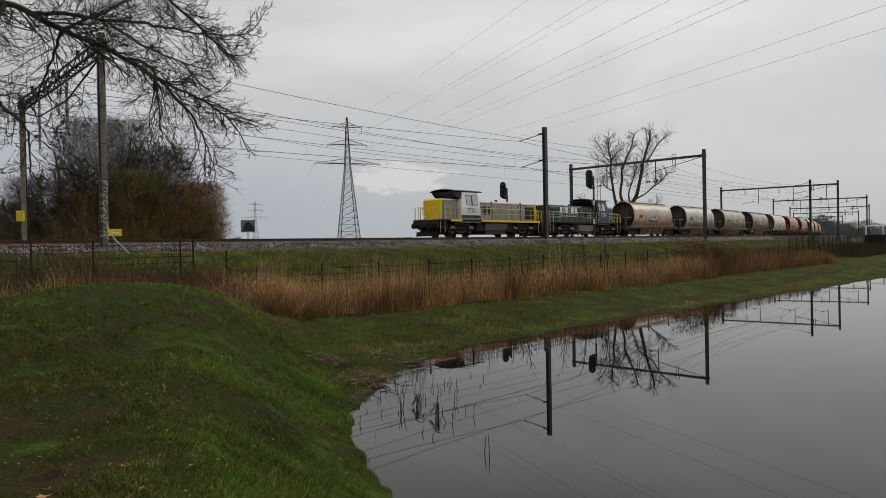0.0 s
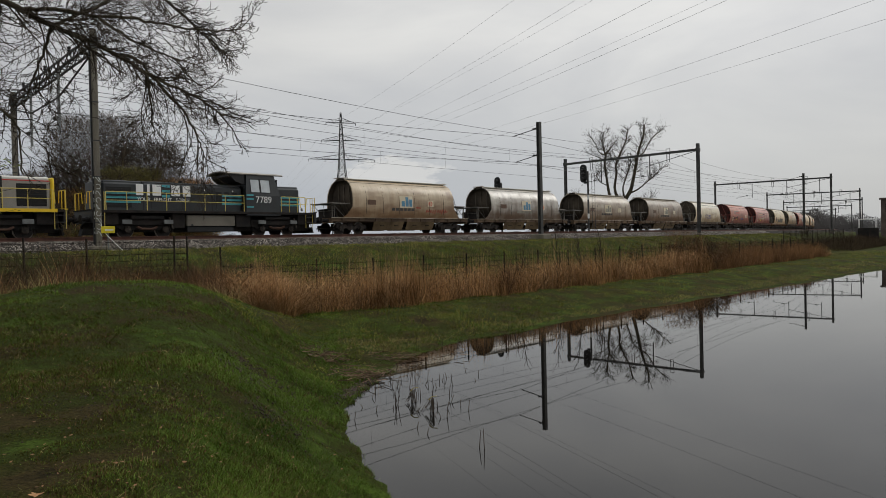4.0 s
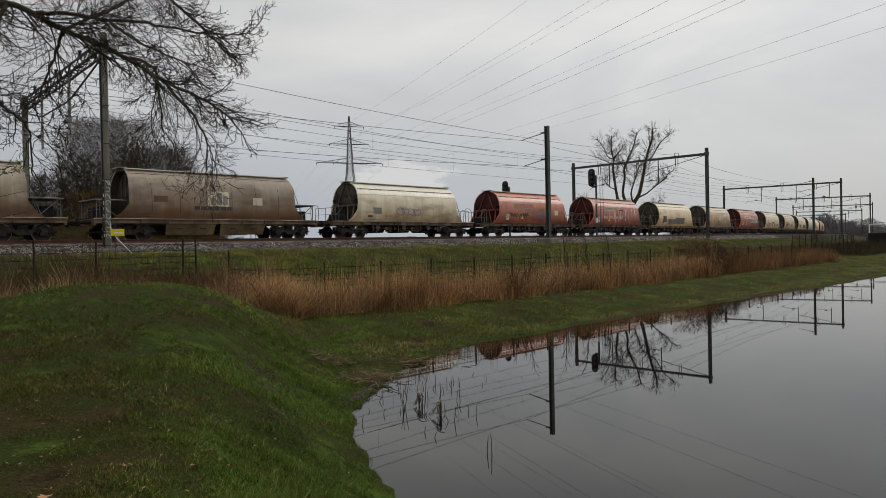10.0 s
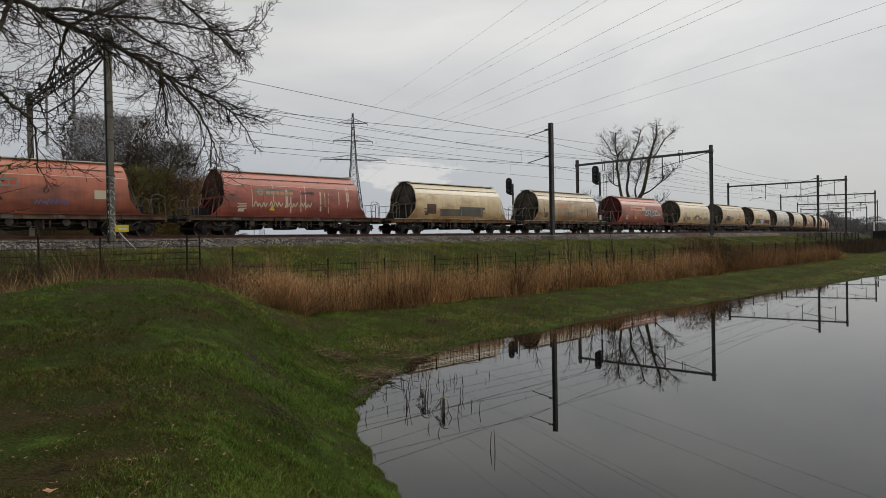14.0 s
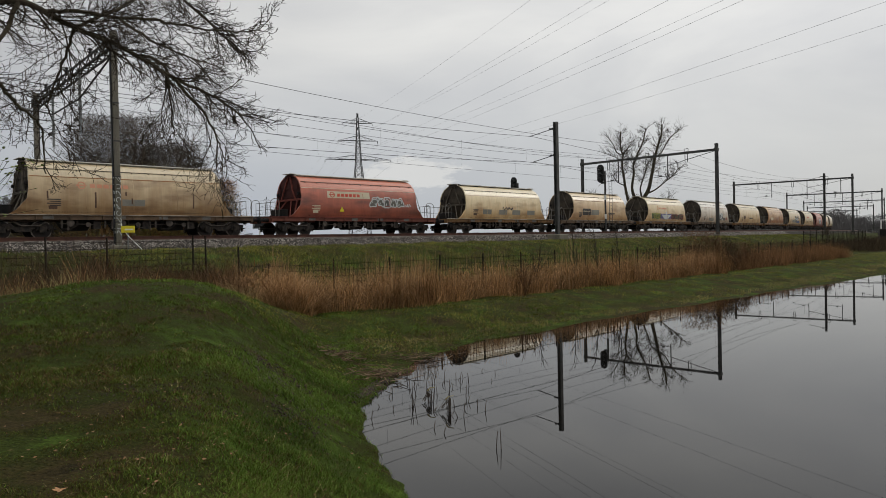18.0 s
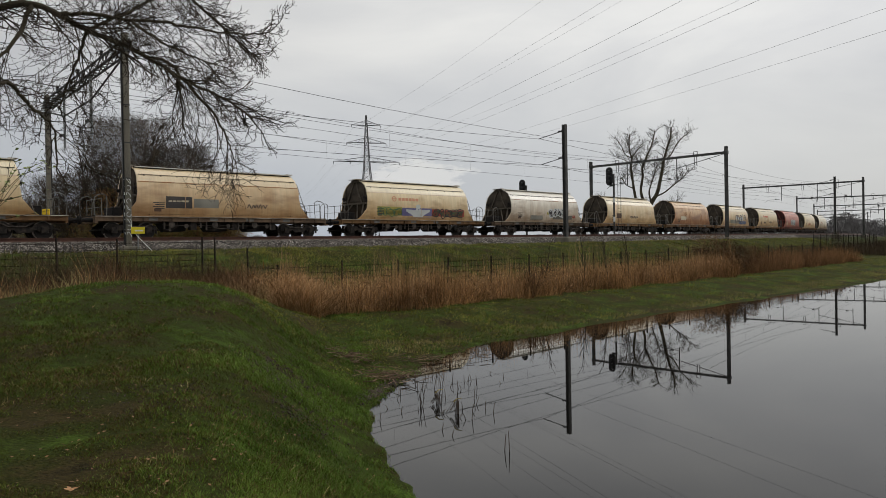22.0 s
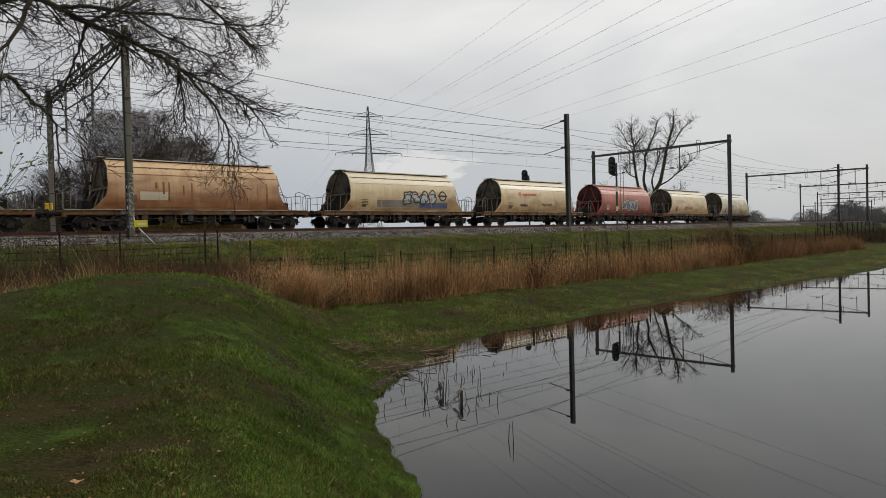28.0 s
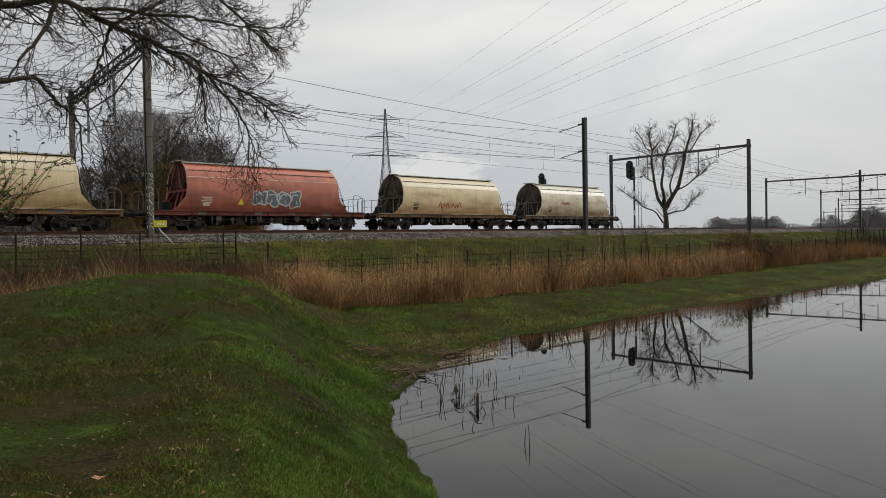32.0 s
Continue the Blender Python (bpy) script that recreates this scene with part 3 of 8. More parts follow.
def portal(near, far, top, tubes, lattice=False, concrete=False):
    """Two posts and a beam over the tracks; tubes: share of the span at which a drop tube hangs, and its track's share."""
    near, far = Vector((*near, 0)), Vector((*far, 0))
    way = far - near
    span = way.length
    ang = math.degrees(math.atan2(way.y, way.x))
    p = new("catenary_portal")
    p.matrix_basis = pose(near.x, near.y, 2.6, 0, 0, ang)
    tagged(p, "grey steel catenary portal spanning the tracks" if not concrete else "weathered concrete-grey catenary portal with lattice beam", "portal", "catenary portals")
    hz = top - 2.6
    mt = M_concrete if concrete else M_dark_steel
    for x in (0, span):
        if concrete:
            post = Shape().box(x - 0.12, x + 0.12, -0.12, 0.12, -0.6, hz, 0.02)
            side = 1 if x == 0 else -1
            # added strip that stands in for the post's dark shaded face
            part("dark_side_strip", Shape().box(x - 0.06, x + 0.06, side * 0.15 - 0.028, side * 0.15 + 0.028, 0.3, hz - 0.5, 0.006), M_black, p, "added black strip for the post's shaded side")
            for z in (1.2, 3.1, 4.6, 6.2):
                part("clamp", Shape().box(x - 0.132, x + 0.132, -0.14, 0.14, z, z + 0.05, 0.008), M_dark_steel, p)
        else:
            post = Shape()
            post.add([(a + x, b, c) for a, b, c in post_shape(0.14, hz + 0.6).v], post_shape(0.14, hz + 0.6).f)
            post.v = [(a, b, c - 0.6) for a, b, c in post.v]
        part("post", post, mt, p)
        part("footing", Shape().box(x - 0.4, x + 0.4, -0.4, 0.4, -1.0, 0.25, 0.05), M_concrete, p, "pale concrete footing")
        part("collar", Shape().box(x - 0.19, x + 0.19, -0.19, 0.19, hz - 0.8, hz - 0.45, 0.02), M_dark_steel, p)
    bz = hz - 0.62
    if lattice:
        for dy in (-0.2, 0.2):
            for dz in (-0.17, 0.17):
                part("chord", Shape().box(0.1, span - 0.1, dy - 0.035, dy + 0.035, bz + dz - 0.035, bz + dz + 0.035), M_beam, p)
        k = 22
        for i in range(k):
            x0, x1 = 0.2 + (span - 0.4) * i / k, 0.2 + (span - 0.4) * (i + 1) / k
            u = 1 if i % 2 else -1
            for dy in (-0.2, 0.2):
                part("lacing", Shape().tube([(x0, dy, bz - 0.15 * u), (x1, dy, bz + 0.15 * u)], 0.028, n=4), M_beam, p)
            part("lacing", Shape().tube([(x0, -0.2 * u, bz - 0.17), (x1, 0.2 * u, bz - 0.17)], 0.026, n=4), M_beam, p)
        hang = [(0.1, 0, bz - 0.35), (span * 0.36, 0, bz - 1.3), (span * 0.72, 0, bz - 1.25), (span - 0.1, 0, bz - 0.4)]
        for a, b in zip(hang[:-1], hang[1:]):
            part("stay", Shape().tube([a, b], 0.045, n=5), M_beam, p)
    else:
        part("beam", Shape().box(0, span, -0.11, 0.11, bz - 0.12, bz + 0.12, 0.02), M_dark_steel, p)
        part("stay", Shape().tube([(0.1, 0, bz - 0.1), (span * 0.36, 0, bz - 1.25)], 0.035, n=5), M_dark_steel, p)
    for share, arm in tubes:
        x = span * share
        if lattice:
            for dx in (-0.13, 0.13):
                part("drop_rail", Shape().box(x + dx - 0.025, x + dx + 0.025, -0.03, 0.03, bz - 3.0, bz), M_steel, p)
            for k in range(9):
                part("drop_rung", Shape().box(x - 0.105, x + 0.105, -0.02, 0.02, bz - 2.95 + 0.34 * k, bz - 2.91 + 0.34 * k), M_steel, p)
        else:
            part("drop_tube", Shape().tube([(x, 0, bz), (x, 0, bz - 2.6)], 0.06, n=6), M_dark_steel, p)
        part("insulator", Shape().ring([(0.03, -0.2), (0.09, -0.14), (0.04, -0.1), (0.09, -0.02), (0.04, 0.03), (0.09, 0.1), (0.03, 0.2)], "x", 8, (x + arm * 0.4, 0, bz - 2.2)), M_dark_steel, p)
        part("registration_arm", Shape().tube([(x, 0, bz - 2.25), (x + arm, 0, bz - 2.35), (x + arm * 1.25, 0, bz - 2.75)], 0.025, n=5), M_dark_steel, p)
    for share in (0.2, 0.48, 0.78):
        x = span * share
        if lattice:
            part("line_insulator", Shape().ring([(0.03, 0.16), (0.11, 0.24), (0.06, 0.30), (0.11, 0.36), (0.06, 0.42), (0.10, 0.5), (0.03, 0.56)], "z", 8, (x, 0.12, bz)), M_black, p)
        arch = [(x - 0.22, 0, bz + 0.1), (x - 0.22, 0, bz + 0.42), (x + 0.22, 0, bz + 0.42), (x + 0.22, 0, bz + 0.1)]
        if not lattice:
            loop = [(x - 0.14, 0, bz - 0.1), (x - 0.14, 0, bz - 0.95), (x + 0.14, 0, bz - 0.95), (x + 0.14, 0, bz - 0.1)]
            part("wire_hanger", Shape().tube(loop, 0.04, n=5), M_dark_steel, p)
        part("top_bracket", Shape().tube(arch, 0.035, n=5), M_dark_steel, p)
    return p


PORTALS = [
    portal((-14.14, 29.80), (-24.32, 41.38), 11.87, [(0.36, 2.0), (0.72, 2.0)], True, True),
    portal((26.97, 73.15), (15.44, 84.98), 12.1, [(0.33, 2.2), (0.70, 2.2)]),
    portal((63.83, 114.82), (49.54, 126.36), 12.1, [(0.09, 2.0), (0.36, 2.0), (0.66, 2.2)]),
    portal((92.71, 155.46), (76.5, 164.5), 12.1, [(0.1, 2.0), (0.4, 2.0), (0.7, 2.0)]),
]
for s in (222, 270, 318, 366):
    a, b = rail_point(s, -13.5), rail_point(s, 6.3)
    PORTALS.append(portal((a.x, a.y), (b.x, b.y), 12.1, [(0.2, 2.0), (0.6, 2.0)]))


def feeder_mast(x, y, top):
    p = new("line_mast")
    s = float(s_of(x, y))
    p.matrix_basis = pose(x, y, 2.6, 0, 0, rail_turn(s))
    tagged(p, "dark steel mast with two wire brackets beside the tracks", "mast", "line masts")
    h = top - 2.6
    post = post_shape(0.135, h + 0.5, 0.022)
    post.v = [(a, b, c - 0.5) for a, b, c in post.v]
    part("post", post, M_dark_steel, p)
    part("footing", Shape().box(-0.55, 0.55, -0.55, 0.55, -0.9, 0.45, 0.06), M_concrete, p, "pale concrete footing")
    for z, ln_ in ((h - 0.45, 2.1), (h - 2.35, 1.9)):
        part("bracket_arm", Shape().tube([(0, -0.15, z), (0.2, -ln_, z - 0.35)], 0.03, n=5), M_dark_steel, p)
        part("insulator", Shape().ring([(0.03, -0.55), (0.085, -0.5), (0.03, -0.45), (0.085, -0.38), (0.03, -0.32), (0.085, -0.25), (0.03, -0.2)], "y", 8, (0, 0, z)), M_black, p)
    return p


feeder_mast(7.42, 50.98, 11.05)
feeder_mast(51.84, 100.26, 11.05)


def wire(name, pts, r, sag, label, bays=12):
    """A wire hung between points."""
    run = []
    for a, b in zip(pts[:-1], pts[1:]):
        a, b = Vector(a), Vector(b)
        for i in range(bays):
            t = i / bays
            q = a.lerp(b, t)
            q.z -= sag * 4 * t * (1 - t)
            run.append(q)
    run.append(Vector(pts[-1]))
    return tagged(part(name, Shape().tube(run, r, n=4), M_wire), label, "wire", "overhead wires")


SUPPORT = [-110, -50, 12.3, 69.8, 124.2, 172.9, 222, 270, 318, 366]
for o in TRACKS:
    wire("contact_wire", [rail_point(s, o, RAIL_Z + 5.5) for s in SUPPORT], 0.012, 0.05, "dark contact wire above the track")
    wire("carrier_wire", [rail_point(s, o, RAIL_Z + 7.2) for s in SUPPORT], 0.012, 0.9, "dark sagging carrier wire above the track")
    dr = Shape()
    for a, b in zip(SUPPORT[1:-3], SUPPORT[2:-2]):
        for i in range(1, 8):
            t = i / 8
            s = a + (b - a) * t
            dr.tube([rail_point(s, o, RAIL_Z + 5.5 - 0.2 * t * (1 - t)), rail_point(s, o, RAIL_Z + 7.2 - 3.6 * t * (1 - t))], 0.006, n=3)
    tagged(part("droppers", dr, M_wire), "thin vertical droppers between the wires", "wire", kind="stuff")
for o, z in ((-6.2, 11.75), (0.4, 11.75), (3.0, 11.75)):
    wire("feeder_wire", [rail_point(s, o, z) for s in SUPPORT], 0.014, 0.7, "dark feeder wire on the portal beams")
for o, z in ((-8.0, 10.25), (-8.2, 8.35)):
    wire("feeder_wire", [rail_point(s, o, z) for s in (-60, -18, 40.0, 105.3, 172)], 0.014, 0.6, "dark feeder wire on the mast brackets")


# ---- signals ----
def signal(x, y, z0, head_z, turn, scale=1.0, ladder=True):
    p = new("railway_signal")
    p.matrix_basis = pose(x, y, z0, 0, 0, turn)
    tagged(p, "black three-lamp railway signal on a banded post with ladder", "signal", "railway signals")
    h = head_z - z0
    part("post", Shape().tube([(0, 0, 0), (0, 0, h)], 0.09, n=8), M_dark_steel, p)
    for a in (0.25, 0.55):
        part("white_band", Shape().ring([(0.092, h * a), (0.1, h * a), (0.1, h * a + 0.45), (0.092, h * a + 0.45)], "z", 8), M_white, p)
    # the head is a long rounded board
    k, w = scale, 0.42 * scale
    outline = [(w * math.cos(t), 0.75 * k + w * math.sin(t)) for t in np.linspace(0, math.pi, 9)] + [(w * math.cos(t), -0.55 * k + w * math.sin(t)) for t in np.linspace(math.pi, 2 * math.pi, 9)]
    board = Shape().plate(outline, -0.05, 0.05)
    board.v = [(a - 0.45 * k, b - 0.16, c + h - 0.3) for a, b, c in board.v]
    part("backboard", board, M_black, p)
    for dz in (-0.55, 0.05, 0.65):
        at = (-0.45 * k, -0.16, h - 0.3 + dz * k)
        hood = Shape().ring([(0.13, -0.38), (0.15, -0.38), (0.15, -0.05), (0.13, -0.05)], "y", 12, at)
        part("lamp_hood", hood, M_black, p)
        part("lens", Shape().ring([(0.11, -0.1), (0.12, -0.06)], "y", 12, at), M_glass_dark, p)
    part("bracket", Shape().box(-0.5 * k, 0.1, -0.06, 0.06, h - 1.45 * k, h - 1.2 * k), M_black, p)
    if ladder:
        for dx in (0.32, 0.62):
            part("ladder_rail", Shape().tube([(dx, 0.15, 0), (dx, 0.15, h - 0.2)], 0.02, n=4), M_dark_steel, p)
        for i in range(int(h / 0.3)):
            part("rung", Shape().tube([(0.32, 0.15, 0.3 + i * 0.3), (0.62, 0.15, 0.3 + i * 0.3)], 0.012, n=4), M_dark_steel, p)
    return p


signal(14.25, 66.9, 3.0, 8.94, -40, 0.8)
q = rail_point(52.4, 3.3)
signal(q.x + 0.3, q.y, 2.6, 8.2, -35, 0.75, False)


# ---- power line ----
def pylon(x, y, turn, height, base, name_label):
    p = new("power_pylon")
    p.matrix_basis = pose(x, y, 0.9, 0, 0, turn)
    tagged(p, name_label, "pylon", "power pylons")

    def half(z):
        t = z / height
        return base * (1 - t / 0.62) + 0.95 * (t / 0.62) if t < 0.62 else 0.95 + (0.18 - 0.95) * (t - 0.62) / 0.38

    levels = list(np.linspace(0, height * 0.62, 13)) + list(np.linspace(height * 0.67, height, 8))
    for sx, sy in ((-1, -1), (1, -1), (1, 1), (-1, 1)):
        part("leg", Shape().tube([(sx * half(z), sy * half(z), z) for z in levels], 0.17, 0.10, n=4), M_dark_steel, p)
    lace = Shape()
    for z0, z1 in zip(levels[:-1], levels[1:]):
        a, b = half(z0), half(z1)
        for (s1, t1), (s2, t2) in (((-1, -1), (1, -1)), ((1, -1), (1, 1)), ((1, 1), (-1, 1)), ((-1, 1), (-1, -1))):
            lace.tube([(s1 * a, t1 * a, z0), (s2 * b, t2 * b, z1)], 0.065, n=3)
            lace.tube([(s2 * a, t2 * a, z0), (s1 * b, t1 * b, z1)], 0.065, n=3)
            lace.tube([(s1 * b, t1 * b, z1), (s2 * b, t2 * b, z1)], 0.05, n=3)
    tagged(part("lacing", lace, M_dark_steel, p), kind="stuff")
    for z, reach in ((height * 0.655, 11.0), (height * 0.795, 6.6), (height * 0.925, 4.9)):
        arm = Shape()
        w = half(z)
        for sx in (-1, 1):
            tip = (sx * reach, 0, z)
            for sy in (-1, 1):
                arm.tube([(sx * w, sy * w, z), tip], 0.14, 0.09, n=4)
                arm.tube([(sx * w, sy * w, z + height * 0.035), tip], 0.07, 0.05, n=4)
            for i in range(1, 5):
                t = i / 5
                arm.tube([(sx * (w + (reach - w) * t), -w * (1 - t), z), (sx * (w + (reach - w) * t), w * (1 - t), z), (sx * (w + (reach - w) * (t - 0.15)), 0, z + height * 0.035 * (1 - t))], 0.04, n=3)
        tagged(part("cross_arm", arm, M_dark_steel, p), kind="stuff")
        for x_ in ((-reach, reach) if reach < 10 else (-reach, -reach * 0.5, reach * 0.5, reach)):
            part("insulator", Shape().ring([(0.05, -0.8), (0.10, -0.7), (0.10, -0.1), (0.05, 0)], "z", 6, (x_, 0, z)), M_black, p)
    return p


PYL = [(-168, 639), (-31.0, 235), (126, -250)]
PYL_H = 44.6
line_turn = math.degrees(math.atan2(PYL[1][1] - PYL[0][1], PYL[1][0] - PYL[0][0])) + 90
for i in (0, 1):
    pylon(PYL[i][0], PYL[i][1], 14.7 if i == 0 else line_turn, PYL_H, 3.6, "grey lattice power pylon with three cross arms")
ca, sa = math.cos(radians(line_turn)), math.sin(radians(line_turn))
for z, x_ in ((0.655, -11), (0.655, -5.5), (0.655, 5.5), (0.655, 11), (0.795, -6.6), (0.795, 6.6), (0.925, -4.9), (0.925, 4.9)):
    pts = [(a + ca * x_, b + sa * x_, PYL_H * z - 0.6) for a, b in PYL]
    wire("power_line", pts, 0.011, 9.0, "thin grey power line high above the pond", 40)


# ---- the train ----
def smooth_run(pts, k=4):
    """Rounds a polyline."""
    out, n = [], len(pts)
    for i in range(n - 1):
        p0, p1, p2, p3 = pts[max(i - 1, 0)], pts[i], pts[i + 1], pts[min(i + 2, n - 1)]
        for j in range(k):
            t = j / k
            out.append(0.5 * (2 * p1 + (p2 - p0) * t + (2 * p0 - 5 * p1 + 4 * p2 - p3) * t * t + (3 * p1 - p0 - 3 * p2 + p3) * t ** 3))
    out.append(pts[-1])
    return out


M_frame = mat("underframe", lin(16, 15, 14), lin(42, 36, 32), 2, 0.85, 0.1, bump=0.3)
M_wheel = mat("wheel_steel", lin(26, 23, 21), lin(52, 46, 41), 3, 0.55, 0.3)
M_rim = mat("wheel_rim_worn", lin(112, 104, 95), lin(150, 140, 130), 3, 0.35, 0.7, bump=0)
M_bogie = mat("bogie_grime", lin(20, 17, 15), lin(62, 53, 45), 6, 0.8, 0.1, bump=0.3)
# end plates and shell insides: grime, with the recess's shade in the colour
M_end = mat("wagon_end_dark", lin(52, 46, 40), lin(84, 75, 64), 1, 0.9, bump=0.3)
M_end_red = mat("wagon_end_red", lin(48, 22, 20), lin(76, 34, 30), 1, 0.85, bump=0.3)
M_brace = mat("end_brace_grey", lin(70, 63, 54), lin(100, 91, 78), 2, 0.8, bump=0.2)
M_brace_red = mat("end_brace_red", lin(104, 50, 42), lin(132, 68, 56), 2, 0.8, bump=0.2)
M_lip = mat("sole_lip_worn", lin(112, 98, 82), lin(190, 178, 158), 2.5, 0.6, bump=0.1, stretch=(0.6, 1, 1))
# brown of gutter and seams, with the roof edge's shadow in the colour
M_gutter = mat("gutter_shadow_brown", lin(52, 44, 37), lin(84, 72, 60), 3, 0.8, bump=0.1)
M_rust_run = mat("rust_run", lin(132, 84, 46), lin(160, 110, 66), 1, 0.8, bump=0)
M_seam_pale = mat("seam_pale", lin(196, 166, 142), lin(220, 196, 172), 2, 0.5, bump=0)
M_sole_ochre = mat("sole_bar_ochre", lin(94, 66, 42), lin(150, 114, 74), 1.0, 0.85, bump=0.3, spread=0.2)
M_pipe = mat("brake_gear", lin(46, 40, 35), lin(92, 82, 72), 4, 0.7, bump=0.1)
M_sole = mat("sole_bar", lin(70, 56, 45), lin(122, 100, 78), 1.2, 0.85, bump=0.3, spread=0.2)
M_handrail = mat("handrail_grey", lin(92, 88, 82), lin(128, 124, 116), 2, 0.6, 0.2, bump=0)
M_ridge = mat("pale_ridge", lin(178, 172, 160), lin(202, 198, 186), 1.5, 0.5, bump=0.05)
M_skirt = mat("hopper_skirt", lin(86, 70, 50), lin(132, 112, 82), 1, 0.85, bump=0.2)

MOVING = []  # things with the metres from the train's nose to their middle
WHEELS = []

wheel_shape = Shape()
wheel_shape.ring([(0.10, -0.02), (0.38, 0.0), (0.44, -0.01), (0.44, -0.06), (0.46, -0.07), (0.49, -0.07), (0.49, -0.10), (0.40, -0.10), (0.36, -0.06), (0.14, -0.08), (0.10, -0.10)], "y", 22, (0, 0.80, 0))
wheel_shape.ring([(0.10, 0.02), (0.38, 0.0), (0.44, 0.01), (0.44, 0.06), (0.46, 0.07), (0.49, 0.07), (0.49, 0.10), (0.40, 0.10), (0.36, 0.06), (0.14, 0.08), (0.10, 0.10)], "y", 22, (0, -0.80, 0))
wheel_shape.tube([(0, -0.95, 0), (0, 0.95, 0)], 0.075, n=8)
for a in range(6):
    wheel_shape.box(0.16, 0.34, 0.80, 0.815, -0.03, 0.03, m=pose(0, 0, 0, 0, 60 * a, 0))
WHEEL_ME = wheel_shape.mesh("wheelset", M_wheel, True)
WHEEL_ME.materials.append(M_rim)
for pg in WHEEL_ME.polygons:
    if math.hypot(pg.center.x, pg.center.z) > 0.425 and abs(pg.center.y) > 0.72:
        pg.material_index = 1


def bogie_meshes(loco):
    base = 1.05 if loco else 0.9
    fr = Shape()
    for sy in (-1, 1):
        y0, y1 = (0.93, 1.07) if sy > 0 else (-1.07, -0.93)
        fr.plate([(-base - 0.45, 0.52), (-base - 0.45, 0.72), (-base * 0.55, 0.78), (-base * 0.4, 0.62), (base * 0.4, 0.62), (base * 0.55, 0.78), (base + 0.45, 0.72), (base + 0.45, 0.52), (base * 0.5, 0.5), (base * 0.35, 0.36), (-base * 0.35, 0.36), (-base * 0.5, 0.5)], y0, y1)
        for x in (-base, base):
            fr.box(x - 0.17, x + 0.17, y0, y1 + 0.06 * sy if sy > 0 else y1, 0.33, 0.66, 0.03)
            for dx in (-0.27, 0.27):
                fr.ring([(0.07, 0.42), (0.085, 0.46), (0.07, 0.5), (0.085, 0.54), (0.07, 0.58), (0.085, 0.62), (0.07, 0.68)], "z", 8, (x + dx, sy * 1.0, 0))
        fr.tube([(-0.42, sy * 1.0, 0.62), (-0.2, sy * 1.0, 0.47), (0.2, sy * 1.0, 0.47), (0.42, sy * 1.0, 0.62)], 0.06, n=6)
    fr.box(-0.25, 0.25, -0.95, 0.95, 0.5, 0.86)
    if loco:
        fr.box(-1.75, 1.75, -0.72, 0.72, 0.42, 1.2)
        for sy in (-1, 1):
            fr.box(-1.3, 1.3, min(sy * 1.08, sy * 1.2), max(sy * 1.08, sy * 1.2), 0.72, 1.05, 0.04)
    for x in (-base - 0.6, base + 0.6):
        fr.tube([(x, -0.95, 0.5), (x, 0.95, 0.5)], 0.045, n=6)
        for sy in (-1, 1):
            fr.box(x - 0.04 + 0.1 * (1 if x < 0 else -1), x + 0.04 + 0.1 * (1 if x < 0 else -1), sy * 0.84 - 0.05, sy * 0.84 + 0.05, 0.3, 0.6)
    return fr.mesh("bogie", M_frame if loco else M_bogie), base


BOGIE = {k: bogie_meshes(k) for k in (False, True)}


def running_gear(thing, centres, loco=False):
    me, base = BOGIE[loco]
    for c in centres:
        bogie = part("bogie", me, M_frame if loco else M_bogie, thing, "dark greasy bogie frame", m=pose(c, 0, 0))
        for x in (-base, base):
            WHEELS.append(part("wheelset", WHEEL_ME, M_wheel, bogie, "worn steel wheelset", m=pose(x, 0, 0.46)))


def buffers(thing, half, z=1.02):
    buf = Shape()
    for e in (-1, 1):
        for y in (-0.87, 0.87):
            b = Shape().ring([(0.13, half - 0.62), (0.13, half - 0.3), (0.09, half - 0.3), (0.09, half - 0.05), (0.23, half - 0.05), (0.24, half), (0.1, half + 0.01)], "x", 10, (0, y, z))
            b.v = [(x * e, yy, zz) for x, yy, zz in b.v]
            part("buffer", b, M_frame, thing)
        c = Shape().tube([((half - 0.6) * e, 0, z), ((half - 0.2) * e, 0, z - 0.02), (half * e, 0, z - 0.12)], 0.06, n=6)
        part("coupling", c, M_frame, thing)


def railing(thing, pts, posts, r=0.02, material=None, name="handrail"):
    part(name, Shape().tube(pts, r, n=5), material or M_handrail, thing)
    for a, b in posts:
        part("rail_post", Shape().tube([a, b], r, n=5), material or M_handrail, thing)


# section of a hopper shell: half width at heights above the rail
SECTION = [(1.30, 1.16), (1.42, 1.46), (1.47, 2.0), (1.46, 2.54), (1.40, 2.97), (1.26, 3.34), (1.02, 3.66), (0.70, 3.87), (0.36, 3.96), (0.0, 3.99)]


